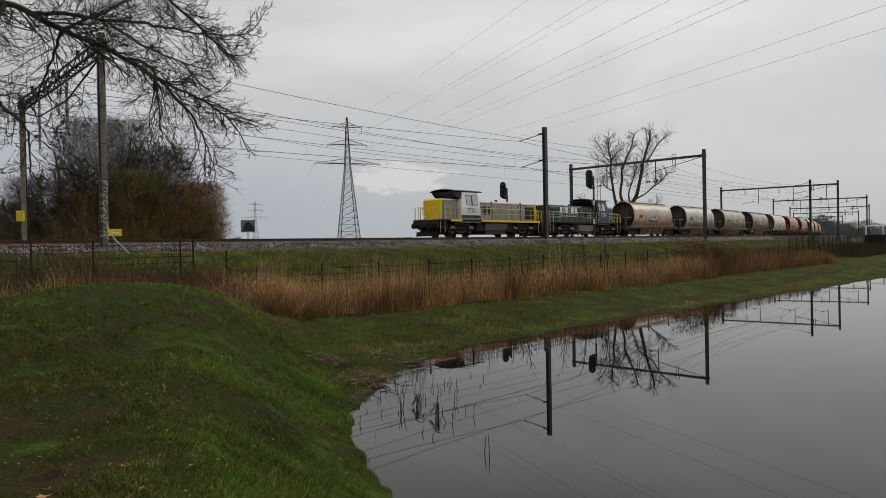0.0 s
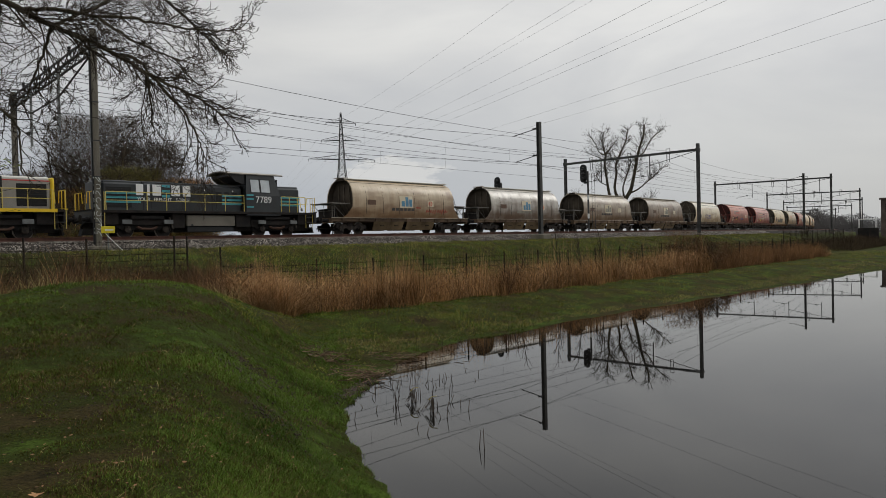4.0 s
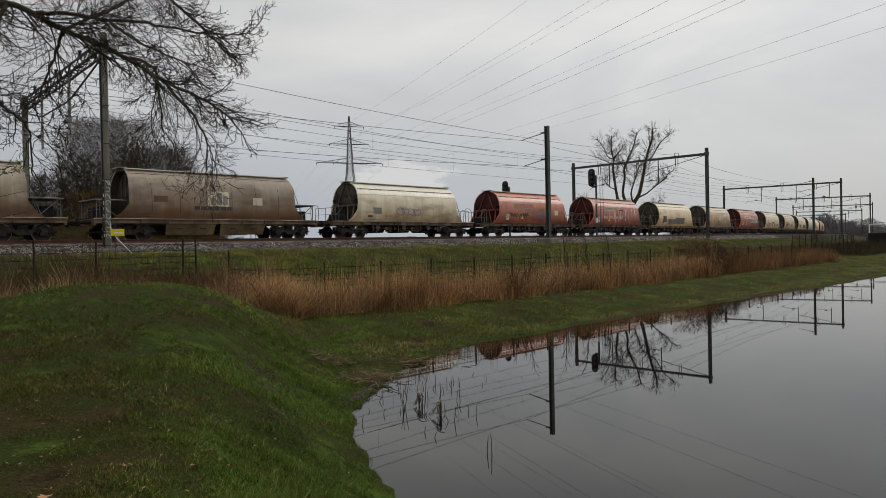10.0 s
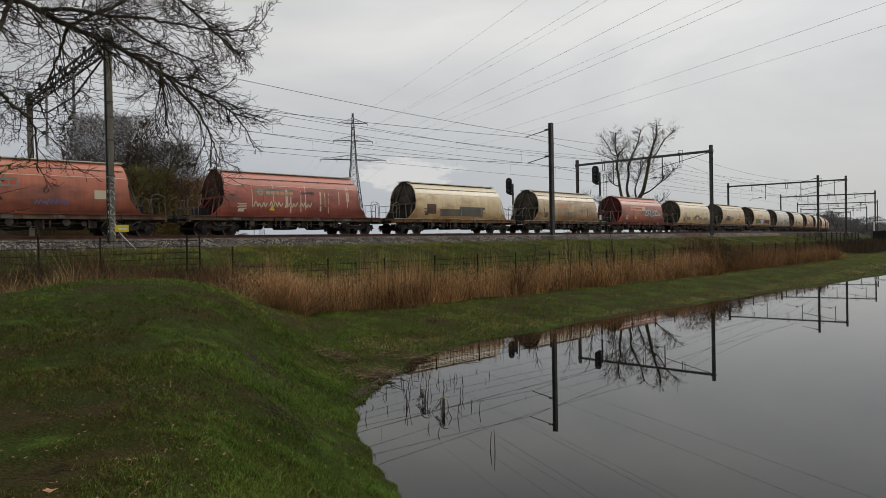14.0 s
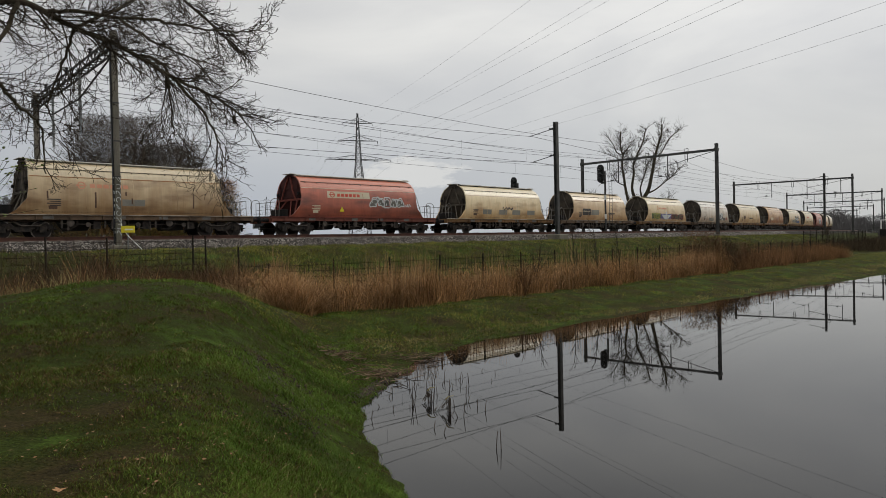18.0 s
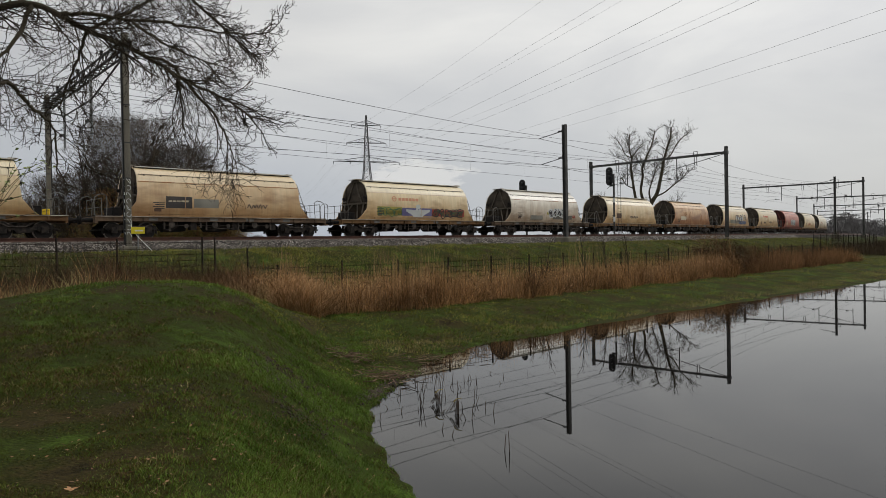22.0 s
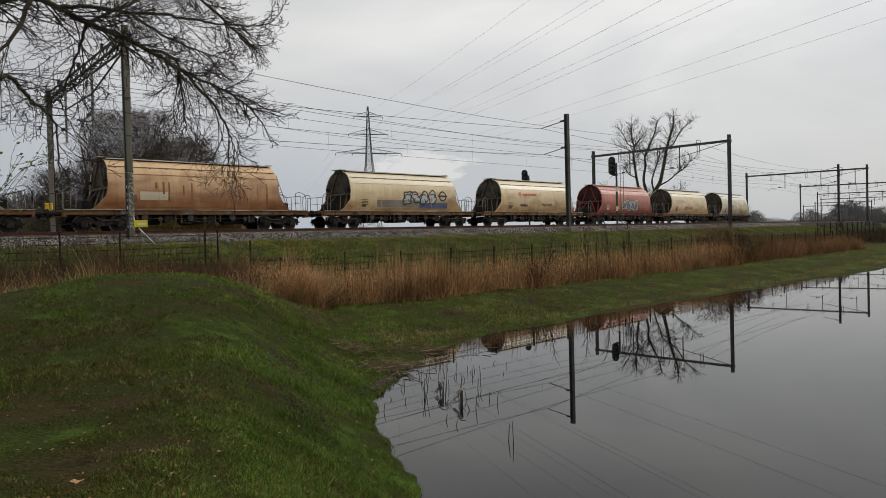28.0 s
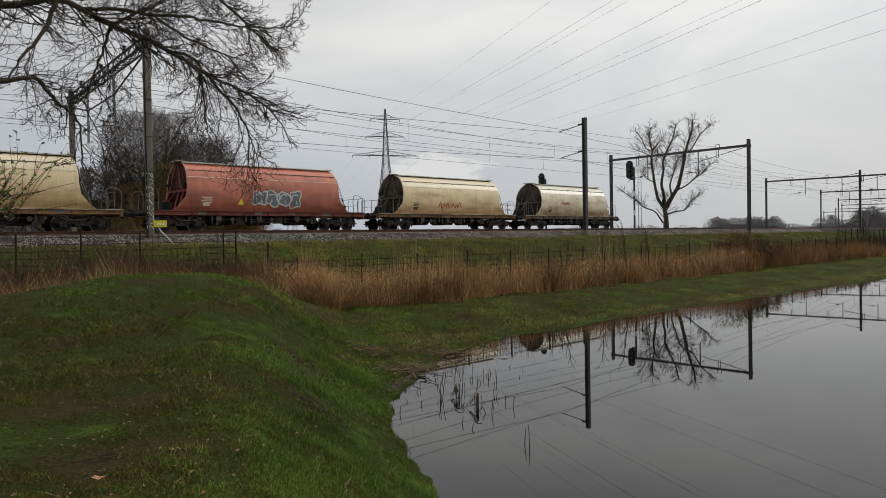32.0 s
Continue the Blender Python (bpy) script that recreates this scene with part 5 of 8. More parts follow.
def locomotive(dark, flip):
    """A centre-cab-forward diesel: short hood, cab, long hood. flip runs it long hood first."""
    label = "anthracite diesel locomotive with teal stripes and white lettering" if dark else "grey and yellow diesel locomotive with cream cab"
    th = tagged(new("diesel_locomotive"), label, "locomotive", "locomotives of the train")
    half = 7.55
    body = M_loco_dark if dark else M_loco_grey
    top_m = M_loco_dark if dark else M_loco_cream
    e = -1 if flip else 1

    def up(z):
        # heights above the running plate
        return z if z <= 1.52 else 1.52 + (z - 1.52) * 1.09

    def bx(x0, x1, y0, y1, z0, z1, bev=0.0):
        a, b = sorted((x0 * e, x1 * e))
        return Shape().box(a, b, y0, y1, up(z0), up(z1), bev)

    def tb(pts, r, n=5):
        return Shape().tube([(x * e, y, up(z)) for x, y, z in pts], r, n=n)

    part("underframe", bx(-6.95, 6.95, -1.42, 1.42, 1.38, 1.52, 0.02), M_frame, th)
    if not dark:
        for x0, x1 in ((1.8, -6.6), (5.6, 4.3)):
            for y in (1.42, -1.45):
                part("sill_stripe", bx(x1, x0, y, y + 0.03, 1.36, 1.53), M_loco_yellow, th, "yellow sill stripe")
    # short hood
    part("short_hood", bx(4.25, 6.05, -0.98, 0.98, 1.52, 2.98, 0.12), body, th)
    part("hood_roof", bx(4.25, 6.0, -0.86, 0.86, 2.98, 3.06, 0.05), top_m, th)
    if not dark:
        part("hood_nose", bx(6.05, 6.35, -1.0, 1.0, 1.5, 3.05, 0.12), M_loco_yellow, th, "yellow nose")
        for y in (-0.99, 0.985):
            part("red_line", bx(4.25, 6.0, y, y + 0.005, 2.86, 2.91), M_red_line, th)
    # long hood: two blocks with doors and a grille
    part("long_hood", bx(-6.45, 1.85, -0.98, 0.98, 1.52, 2.92, 0.1), body, th)
    part("hood_roof", bx(-6.4, 1.85, -0.88, 0.88, 2.92, 3.02, 0.05), top_m, th)
    part("hood_end", bx(-6.62, -6.45, -1.0, 1.0, 1.5, 3.0, 0.06), M_loco_yellow if not dark else body, th)
    for y in (-0.99, 0.98):
        for i, x in enumerate((0.85, -0.15, -1.25, -2.15, -3.05, -3.95)):
            part("hood_door", bx(x - 0.82, x, y, y + 0.012, 1.62, 2.74), body, th)
            part("door_handle", bx(x - 0.12, x - 0.06, y + (0.012 if y > 0 else -0.02), y + (0.03 if y > 0 else 0.0), 2.1, 2.24), M_black, th)
        part("radiator_grille", bx(-6.25, -4.3 - 0.6, y - 0.002, y + 0.016, 1.66, 2.68), M_grille, th, "black radiator grille")
        for x in (1.5, 0.98, 0.46):
            part("air_grille", bx(x - 0.36, x, y - 0.002, y + 0.018, 1.95, 2.6), M_grille, th, "dark louvred opening")
        for x in (0.02, -0.98, -1.99, -2.9, -3.8):
            part("door_gap", bx(x - 0.015, x + 0.015, y + (0.001 if y > 0 else -0.001), y + 0.014, 1.6, 2.76), M_black, th)
        for x in (1.2, -0.6, -1.6, -2.6, -3.5):
            part("lift_eye", bx(x - 0.04, x + 0.04, y - 0.004, y + 0.02, 2.62, 2.70), M_loco_cream, th)
        for i in range(5):
            part("grille_bar", bx(-6.22, -4.95, y, y + 0.02, 1.78 + 0.2 * i, 1.8 + 0.2 * i), M_black, th)
        if not dark:
            part("red_line", bx(-6.4, 1.83, y, y + 0.006, 2.80, 2.85), M_red_line, th)
    for x in (-0.15, -4.25):
        part("joint", bx(x - 0.04, x + 0.04, -1.0, 1.0, 1.55, 2.99), M_black, th)
    part("exhaust", Shape().ring([(0.1, 3.0), (0.13, 3.0), (0.13, 3.22), (0.1, 3.22)], "z", 10, (-1.7 * e, 0.2, 0.13)), M_black, th)
    for x in (-3.2, -5.2):
        part("roof_fan", Shape().ring([(0.5, 3.0), (0.52, 3.06), (0.45, 3.08)], "z", 16, (x * e, 0, 0.13)), M_black, th)
    # cab: sides lean in towards the roof
    c0, c1 = 1.88, 4.30
    cab = Shape()
    low_, mid_, up_ = 1.40, up(2.45), 1.18
    vs = []
    for x, rake in ((c0, 0.16), (c1, -0.34)):
        vs += [(x * e, -low_, 1.3), (x * e, low_, 1.3), (x * e, low_, mid_), ((x + rake) * e, up_, up(3.68)), ((x + rake) * e, -up_, up(3.68)), (x * e, -low_, mid_)]
    cab.add(vs, [(0, 1, 2, 3, 4, 5), (11, 10, 9, 8, 7, 6)] + [(i, (i + 1) % 6, 6 + (i + 1) % 6, 6 + i) for i in range(6)])
    cb = part("cab", cab, M_loco_cream if not dark else M_loco_dark, th)
    roof = Shape()
    prof = [(-1.27, 3.655), (-1.15, 3.71), (-0.6, 3.79), (0, 3.82), (0.6, 3.79), (1.15, 3.71), (1.27, 3.655)]
    a, b = sorted(((c0 - (1.2 if dark else 0.35)) * e, (c1 + (0.3 if dark else 0.84)) * e))
    k = len(prof)
    for x in (a, b):
        roof.v += [(x, y, up(z)) for y, z in prof] + [(x, y * 0.97, up(z) - 0.06) for y, z in prof]
    for j in range(k - 1):
        roof.f += [(j, j + 1, 2 * k + j + 1, 2 * k + j), (k + j, 3 * k + j, 3 * k + j + 1, k + j + 1), (j, k + j, k + j + 1, j + 1), (2 * k + j, 2 * k + j + 1, 3 * k + j + 1, 3 * k + j)]
    roof.f += [(0, 2 * k, 3 * k, k), (k - 1, 2 * k - 1, 4 * k - 1, 3 * k - 1)]
    part("cab_roof", roof, M_black if not dark else M_loco_grey, th, "dark overhanging cab roof", True)
    # the shade over the windscreen: a sloping canopy with side cheeks
    v0, v1 = (c0 + 0.05, c0 - 0.9) if dark else (c1 - 0.3, c1 + 0.72)
    shade = Shape()
    for y in (-1.16, 1.16):
        shade.v += [(v0 * e, y, up(3.68)), (v1 * e, y, up(3.60)), (v1 * e, y, up(3.50)), ((v0 * 0.35 + v1 * 0.65) * e, y, up(3.22)), (v0 * e, y, up(3.05))]
    shade.f += [(0, 1, 2, 3, 4), (9, 8, 7, 6, 5), (0, 5, 6, 1), (1, 6, 7, 2), (2, 7, 8, 3), (3, 8, 9, 4), (4, 9, 5, 0)]
    part("visor", shade, M_black, th, "black canopy over the windscreen")
    lean = (low_ - up_) / (up(3.68) - mid_)
    for sy in (-1, 1):
        for x0, x1 in ((c0 + 0.36, c0 + 0.98), (c0 + 1.06, c0 + 1.72)):
            pn = Shape()
            for z, lft in ((up(2.62), 0.01), (up(3.36), 0.01)):
                y = sy * (low_ - lean * (z - mid_) + lft)
                pn.v += [(x0 * e, y, z), (x1 * e, y, z), (x0 * e, y - sy * 0.012, z), (x1 * e, y - sy * 0.012, z)]
            pn.f += [(0, 1, 5, 4), (2, 6, 7, 3), (0, 4, 6, 2), (1, 3, 7, 5), (0, 2, 3, 1), (4, 5, 7, 6)]
            w = part("side_window", pn, M_pane, cb, "cab window, painted pale like reflected sky")
            frm = [(xx * e, sy * (low_ - lean * (z - mid_) + 0.014), z) for xx, z in ((x0, up(2.62)), (x1, up(2.62)), (x1, up(3.36)), (x0, up(3.36)), (x0, up(2.62)))]
            part("window_frame", Shape().tube(frm, 0.022, n=4), M_black, cb)
        if not dark:
            part("navy_band", bx(c0, c1, sy * 1.405 - 0.004, sy * 1.405 + 0.004, 1.62, 1.86), M_navy, cb)
            part("vent", bx(c0 + 0.3, c0 + 1.0, sy * 1.41 - 0.006, sy * 1.41 + 0.006, 1.66, 1.8), M_grille, cb)
            part("lower_panel", bx(c0, c1, sy * 1.405 - 0.003, sy * 1.405 + 0.003, 1.32, 1.6), M_tank, cb)
    for xx, nx_ in ((c0, -1), (c1, 1)):
        for y0, y1 in ((-1.05, -0.2), (0.2, 1.05)):
            part("end_window", bx(xx - 0.012, xx + 0.012, y0, y1, 3.05, 3.42), M_glass_dark, cb)
    # numbers and lettering on the side that faces the pond
    lettering("7789" if dark else "7776", 0.54 if not dark else 0.58, M_letter if dark else M_digit, cb, (c0 + c1) / 2 * e, 2.08, 1.416, name="running_number")
    if dark:
        # an operator's name becomes plain white shapes
        x0 = 4.65
        for dx, wide in ((0.0, 0.40), (0.62, 0.14), (0.92, 0.48), (2.0, 0.50), (2.68, 0.46)):
            part("name_shape", Shape().box(x0 - dx - wide, x0 - dx, 1.0, 1.012, up(2.3), up(2.86)), M_letter, th)
        for z in (2.22, 2.48, 2.74):
            part("teal_stripe", Shape().box(x0 - 1.92, x0 - 1.46, 1.0, 1.012, up(z), up(z + 0.12)), M_teal, th)
        for word, dx in (("YOUR", 0.42), ("FREIGHT", 1.5), ("FORCE", 2.66)):
            lettering(word, 0.27, M_letter, th, x0 - dx, 2.06, 1.004, name="slogan_word")
        for x0_, x1_ in ((-6.3, -4.4), (0.5, 1.8), (4.3, 6.0)):
            for z in (1.9, 2.12, 2.34):
                part("teal_stripe", bx(x0_, x1_, 0.988, 1.0, z, z + 0.1), M_teal, th)
        for z in (1.75, 2.2, 2.42):
            part("teal_stripe", bx(c0 + 0.02, c0 + 0.5, 1.402, 1.412, z, z + 0.08), M_teal, cb)
    # tank, steps, handrails
    # frame, traction gear and pipes fill the space behind the bogie sides
    part("gear_core", bx(-6.85, 6.85, -0.72, 0.72, 0.36, 1.38, 0.04), M_frame, th)
    for x in (4.15, -4.15):
        for y in (-1.0, 1.0):
            part("bogie_side", Shape().plate([((x - 1.75) * e, 0.62), ((x - 1.75) * e, 1.0), ((x - 0.5) * e, 1.14), ((x + 0.5) * e, 1.14), ((x + 1.75) * e, 1.0), ((x + 1.75) * e, 0.62), ((x + 0.6) * e, 0.46), ((x - 0.6) * e, 0.46)], y - 0.05, y + 0.05), M_frame, th)
            for dx in (-1.05, 1.05):
                part("axle_box", Shape().ring([(0.06, 0.0), (0.17, 0.0), (0.19, 0.06), (0.17, 0.14), (0.05, 0.16)], "y", 12, ((x + dx) * e, 1.06 if y > 0 else -1.22, 0.46)), M_bogie, th)
    for x0, x1 in ((6.9, 7.2), (-7.2, -6.9)):
        q0, q1 = min(x0, x1), max(x0, x1)
        out = q1 if q1 > 0 else q0
        back = q0 if q1 > 0 else q1
        blade = Shape()
        for y, lag in ((-1.15, 0.22), (0, 0.0), (1.15, 0.22)):
            tip = out - lag * (1 if out > 0 else -1)
            blade.v += [(tip * e, y, 0.2), (tip * 0.985 * e, y, 0.56), (tip * 0.975 * e, y, 0.56), (tip * 0.985 * e, y, 0.2)]
        for c in (0, 4):
            blade.f += [(c + k, c + (k + 1) % 4, c + 4 + (k + 1) % 4, c + 4 + k) for k in range(4)]
        blade.f += [(3, 2, 1, 0), (8, 9, 10, 11)]
        part("snow_plough", blade, M_frame, th)
        for y in (-0.6, 0.6):
            part("plough_bracket", tb([(back, y, 0.9), (out * 0.97, y, 0.5)], 0.05), M_frame, th)
            part("coupling_hose", tb([(out * 0.98, y * 0.6, 0.95), (out * 1.02, y * 0.62, 0.7), (out * 1.02, y * 0.5, 0.5)], 0.022), M_black, th)
    part("fuel_tank", bx(-1.9, 1.15, -1.3, 1.3, 0.66, 1.28, 0.05), M_tank if dark else M_tank_dark, th, "worn grey fuel tank")
    part("tank_sump", bx(-1.85, 1.1, -1.2, 1.2, 0.34, 0.66, 0.05), M_black, th)
    for y in (-1.32, 1.3):
        part("tank_print", bx(-1.2, -0.3, y, y + 0.02, 1.16, 1.21), M_handrail, th)
        for x in (5.3, 3.0, -3.0, -5.3):
            part("sand_box", bx(x - 0.26, x + 0.26, y - 0.05, y + 0.06, 0.78, 1.0, 0.03), M_steel, th, "grey sand box over the axle")
            part("sand_pipe", tb([(x, y, 0.8), (x + 0.1, y * 0.9, 0.5), (x + 0.3, y * 0.75, 0.25)], 0.025), M_bogie, th)
        for x in (4.15, -4.15):
            part("bogie_spring", tb([(x - 0.55, y * 0.9, 0.62), (x - 0.3, y * 0.9, 0.5), (x + 0.3, y * 0.9, 0.5), (x + 0.55, y * 0.9, 0.62)], 0.07), M_rust_gear, th)
            part("air_reservoir", tb([(x - 0.9, y * 0.93, 1.12), (x + 0.9, y * 0.93, 1.12)], 0.12, 10), M_frame, th)
            part("damper", tb([(x + 1.25, y * 0.92, 1.15), (x + 1.45, y * 0.92, 0.5)], 0.045), M_pipe, th)
    part("filler_cap", Shape().ring([(0.07, 1.3), (0.07, 1.33)], "y", 10, (-1.6 * e, 0, 0.7)), M_black, th)
    hr = M_rail_yellow
    for sy in (-1.36, 1.36):
        for xs in ([1.75, 0.5, -0.8, -2.0, -3.1, -4.2, -5.3, -6.4], [4.4, 5.0, 5.6, 6.2]):
            railing(th, [(x * e, sy, 2.5) for x in (xs[0], xs[-1])], [((x * e, sy, 1.52), (x * e, sy, 2.5)) for x in xs], 0.022, hr)
            part("mid_rail", tb([(xs[0], sy, 2.0), (xs[-1], sy, 2.0)], 0.018), hr, th)
        for x0 in (6.5, -6.75):
            for z in (0.5, 0.85, 1.2):
                part("step", bx(x0 - 0.25, x0 + 0.25, sy - 0.12, sy + 0.06, z, z + 0.03), M_dark_steel, th)
            for dx in (-0.27, 0.27):
                part("step_rail", tb([(x0 + dx, sy, 0.5), (x0 + dx, sy, 2.4)], 0.02), hr, th)
    for x0 in (7.0, -7.0):
        part("headstock", bx(x0 - 0.1, x0 + 0.1, -1.35, 1.35, 0.86, 1.5, 0.03), M_black, th)
        part("headstock_edge", bx(x0 - 0.12, x0 + 0.12, -1.37, 1.37, 1.5, 1.55), M_loco_yellow if not dark else M_frame, th)
        railing(th, [(x0 * e, -1.3, 1.5), (x0 * e, -1.3, 2.5), (x0 * e, -0.4, 2.5), (x0 * e, -0.3, 1.9)], [((x0 * e, -0.8, 1.5), (x0 * e, -0.8, 2.5))], 0.022, M_loco_yellow)
        railing(th, [(x0 * e, 1.3, 1.5), (x0 * e, 1.3, 2.5), (x0 * e, 0.4, 2.5), (x0 * e, 0.3, 1.9)], [((x0 * e, 0.8, 1.5), (x0 * e, 0.8, 2.5))], 0.022, M_loco_yellow)
    for y in (-0.7, 0.7):
        part("headlight", Shape().ring([(0.1, 6.36 * e), (0.12, 6.4 * e)] if e > 0 else [(0.12, -6.4), (0.1, -6.36)], "x", 12, (0, y, 1.75)), M_lamp, th)
    for x, w, z in ((1.75, 0.5, 0.6), (-2.35, 0.38, 0.55), (6.2, 0.5, 0.75), (-6.2, 0.5, 0.75)):
        part("equipment_box", bx(x - w, x + w, -1.22, 1.22, z, 1.38, 0.03), M_frame, th)
    buffers(th, half)
    running_gear(th, (-4.15, 4.15), True)
    return th, half


# paints, dirt with painted shade, and rust of the wagons
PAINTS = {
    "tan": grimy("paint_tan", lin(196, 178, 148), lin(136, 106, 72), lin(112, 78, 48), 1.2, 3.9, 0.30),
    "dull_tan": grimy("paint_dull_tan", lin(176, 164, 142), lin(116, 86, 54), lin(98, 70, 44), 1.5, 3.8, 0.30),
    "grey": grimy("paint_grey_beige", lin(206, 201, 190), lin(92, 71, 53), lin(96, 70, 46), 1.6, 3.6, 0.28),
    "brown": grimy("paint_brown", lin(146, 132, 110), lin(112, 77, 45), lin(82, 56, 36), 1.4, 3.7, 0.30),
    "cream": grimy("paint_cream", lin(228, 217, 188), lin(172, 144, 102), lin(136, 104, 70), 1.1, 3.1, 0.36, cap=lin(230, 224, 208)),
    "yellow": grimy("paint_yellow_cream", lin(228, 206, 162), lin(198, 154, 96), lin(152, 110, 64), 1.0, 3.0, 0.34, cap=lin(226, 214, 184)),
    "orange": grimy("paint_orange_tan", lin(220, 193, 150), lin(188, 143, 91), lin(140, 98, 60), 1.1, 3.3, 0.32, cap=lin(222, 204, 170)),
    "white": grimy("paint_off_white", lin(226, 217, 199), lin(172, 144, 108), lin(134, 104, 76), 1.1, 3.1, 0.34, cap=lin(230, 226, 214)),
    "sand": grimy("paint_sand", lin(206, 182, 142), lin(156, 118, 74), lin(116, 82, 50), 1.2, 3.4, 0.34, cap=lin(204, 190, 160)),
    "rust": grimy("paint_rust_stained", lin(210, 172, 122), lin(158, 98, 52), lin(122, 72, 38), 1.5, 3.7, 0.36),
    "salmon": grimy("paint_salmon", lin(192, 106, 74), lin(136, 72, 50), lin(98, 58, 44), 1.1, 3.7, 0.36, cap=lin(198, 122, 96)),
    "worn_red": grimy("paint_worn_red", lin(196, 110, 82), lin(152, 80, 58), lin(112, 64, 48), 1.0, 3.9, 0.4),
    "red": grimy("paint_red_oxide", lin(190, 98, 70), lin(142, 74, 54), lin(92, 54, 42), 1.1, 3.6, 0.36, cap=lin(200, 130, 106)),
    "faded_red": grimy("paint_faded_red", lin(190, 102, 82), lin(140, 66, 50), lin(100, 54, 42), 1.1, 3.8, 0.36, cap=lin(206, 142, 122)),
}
M_sole_red = mat("sole_bar_red", lin(100, 58, 48), lin(132, 78, 62), 1.2, 0.85, bump=0.3)
M_graf_line = mat("spray_white", lin(186, 190, 186), lin(206, 208, 204), 1, 0.6, bump=0)
M_graf_fill = mat("spray_grey", lin(92, 100, 102), lin(118, 126, 126), 1, 0.7, bump=0)
M_graf_black = mat("spray_black", lin(50, 46, 50), lin(68, 64, 66), 1, 0.7, bump=0)
M_graf_red = mat("spray_red", lin(150, 62, 50), lin(166, 78, 62), 1, 0.7, bump=0)
M_graf_green = mat("spray_green", lin(70, 104, 74), lin(92, 124, 88), 1, 0.7, bump=0)
M_graf_violet = mat("spray_violet", lin(96, 92, 130), lin(116, 112, 148), 1, 0.7, bump=0)
M_patch_grey = mat("patch_grey", lin(118, 116, 106), lin(142, 138, 126), 0.8, 0.7, bump=0.05)
M_patch_dark = mat("patch_dark", lin(84, 82, 76), lin(112, 106, 96), 0.8, 0.7, bump=0.05)
M_graf_yellow = mat("spray_yellow", lin(150, 140, 62), lin(178, 166, 84), 1, 0.7, bump=0)
M_graf_blue = mat("spray_blue", lin(70, 84, 116), lin(92, 106, 138), 1, 0.7, bump=0)
M_patch_light = mat("patch_light", lin(196, 184, 156), lin(210, 198, 172), 0.8, 0.7, bump=0.05)
M_blue_mark = mat("mark_blue", lin(70, 122, 152), lin(92, 142, 168), 1, 0.6, bump=0)
M_red_mark = mat("mark_red", lin(190, 70, 48), lin(204, 86, 62), 1, 0.6, bump=0)
M_faded_mark = mat("mark_faded_red", lin(204, 138, 104), lin(214, 152, 120), 1, 0.6, bump=0)
M_brown_plate = mat("plate_brown", lin(84, 62, 48), lin(104, 78, 62), 1, 0.7, bump=0)
M_letter_dark = mat("letter_dark", lin(62, 58, 56), lin(78, 72, 68), 1, 0.7, bump=0)


def panel(th, name, material, x0, x1, z0, z1, lift=0.006, label=""):
    part(name, on_side(min(x0, x1), max(x0, x1), z0, z1, lift), material, th, label)


def round_mark(th, x, z, r, material):
    ring = [(x + r * math.cos(a), z + r * math.sin(a)) for a in np.linspace(0, 2 * math.pi, 17)]
    part("emblem_ring", stroke_on_side(ring, r * 0.16), material, th)
    part("emblem_bar", stroke_on_side([(x - r * 1.45, z), (x + r * 1.45, z)], r * 0.2), material, th)


def blob(loop, lift=0.003):
    """A filled sprayed outline that follows the shell, in bands from its middle."""
    cx, cz = sum(a for a, b in loop) / len(loop), sum(b for a, b in loop) / len(loop)
    sh, n = Shape(), len(loop)
    for k in (0.0, 0.5, 1.0):
        for x, z in loop:
            x, z = cx + (x - cx) * k, cz + (z - cz) * k
            sh.v.append((x, side_at(z) + lift, z))
    for r in range(2):
        for i in range(n):
            a, b = r * n + i, r * n + (i + 1) % n
            sh.f.append((a, b, b + n, a + n))
    return sh


def scrawl(th, x, z, w, h, line, fill, seed, k=4, r=0.035):
    """Sprayed letters that cannot be read: swollen outlines, leaning and overlapping, with a fill."""
    rnd = random.Random(seed)
    for i in range(k):
        cx = x + w / 2 - w * (i + 0.5) / k + rnd.uniform(-0.06, 0.06)
        cz = z + rnd.uniform(-0.06, 0.06) * h
        rw, rh = w / k * rnd.uniform(0.52, 0.64), h * rnd.uniform(0.45, 0.56)
        a0, b0, tilt = rnd.uniform(0, 6), rnd.uniform(0, 6), rnd.uniform(-0.25, 0.25)
        loop = []
        for j in range(22):
            a = 2 * math.pi * j / 22
            # nearer a rounded box than a circle
            ca, sa = math.cos(a), math.sin(a)
            box_r = 1 / max(abs(ca), abs(sa)) ** 0.6
            bul = box_r * (0.86 + 0.16 * math.sin(2 * a + a0) + 0.13 * math.sin(4 * a + b0))
            loop.append((cx + rw * bul * ca + tilt * rh * sa, cz + rh * bul * sa))
        if fill is not None:
            part("spray_fill", blob(loop), fill, th)
        part("spray_line", stroke_on_side(loop + loop[:2], r), line, th)
        side = rnd.choice((-1, 1))
        hook = [(cx + side * rw * 0.55 * math.cos(q), cz + rh * (0.12 + 0.42 * math.sin(q))) for q in np.linspace(-0.6, 2.6, 8)]
        part("spray_line", stroke_on_side(hook, r * 0.8), line, th)
        part("spray_line", stroke_on_side([(cx - side * rw * 0.1, cz - rh * 0.15), (cx - side * rw * 0.35, cz - rh * 0.62)], r * 0.8), line, th)


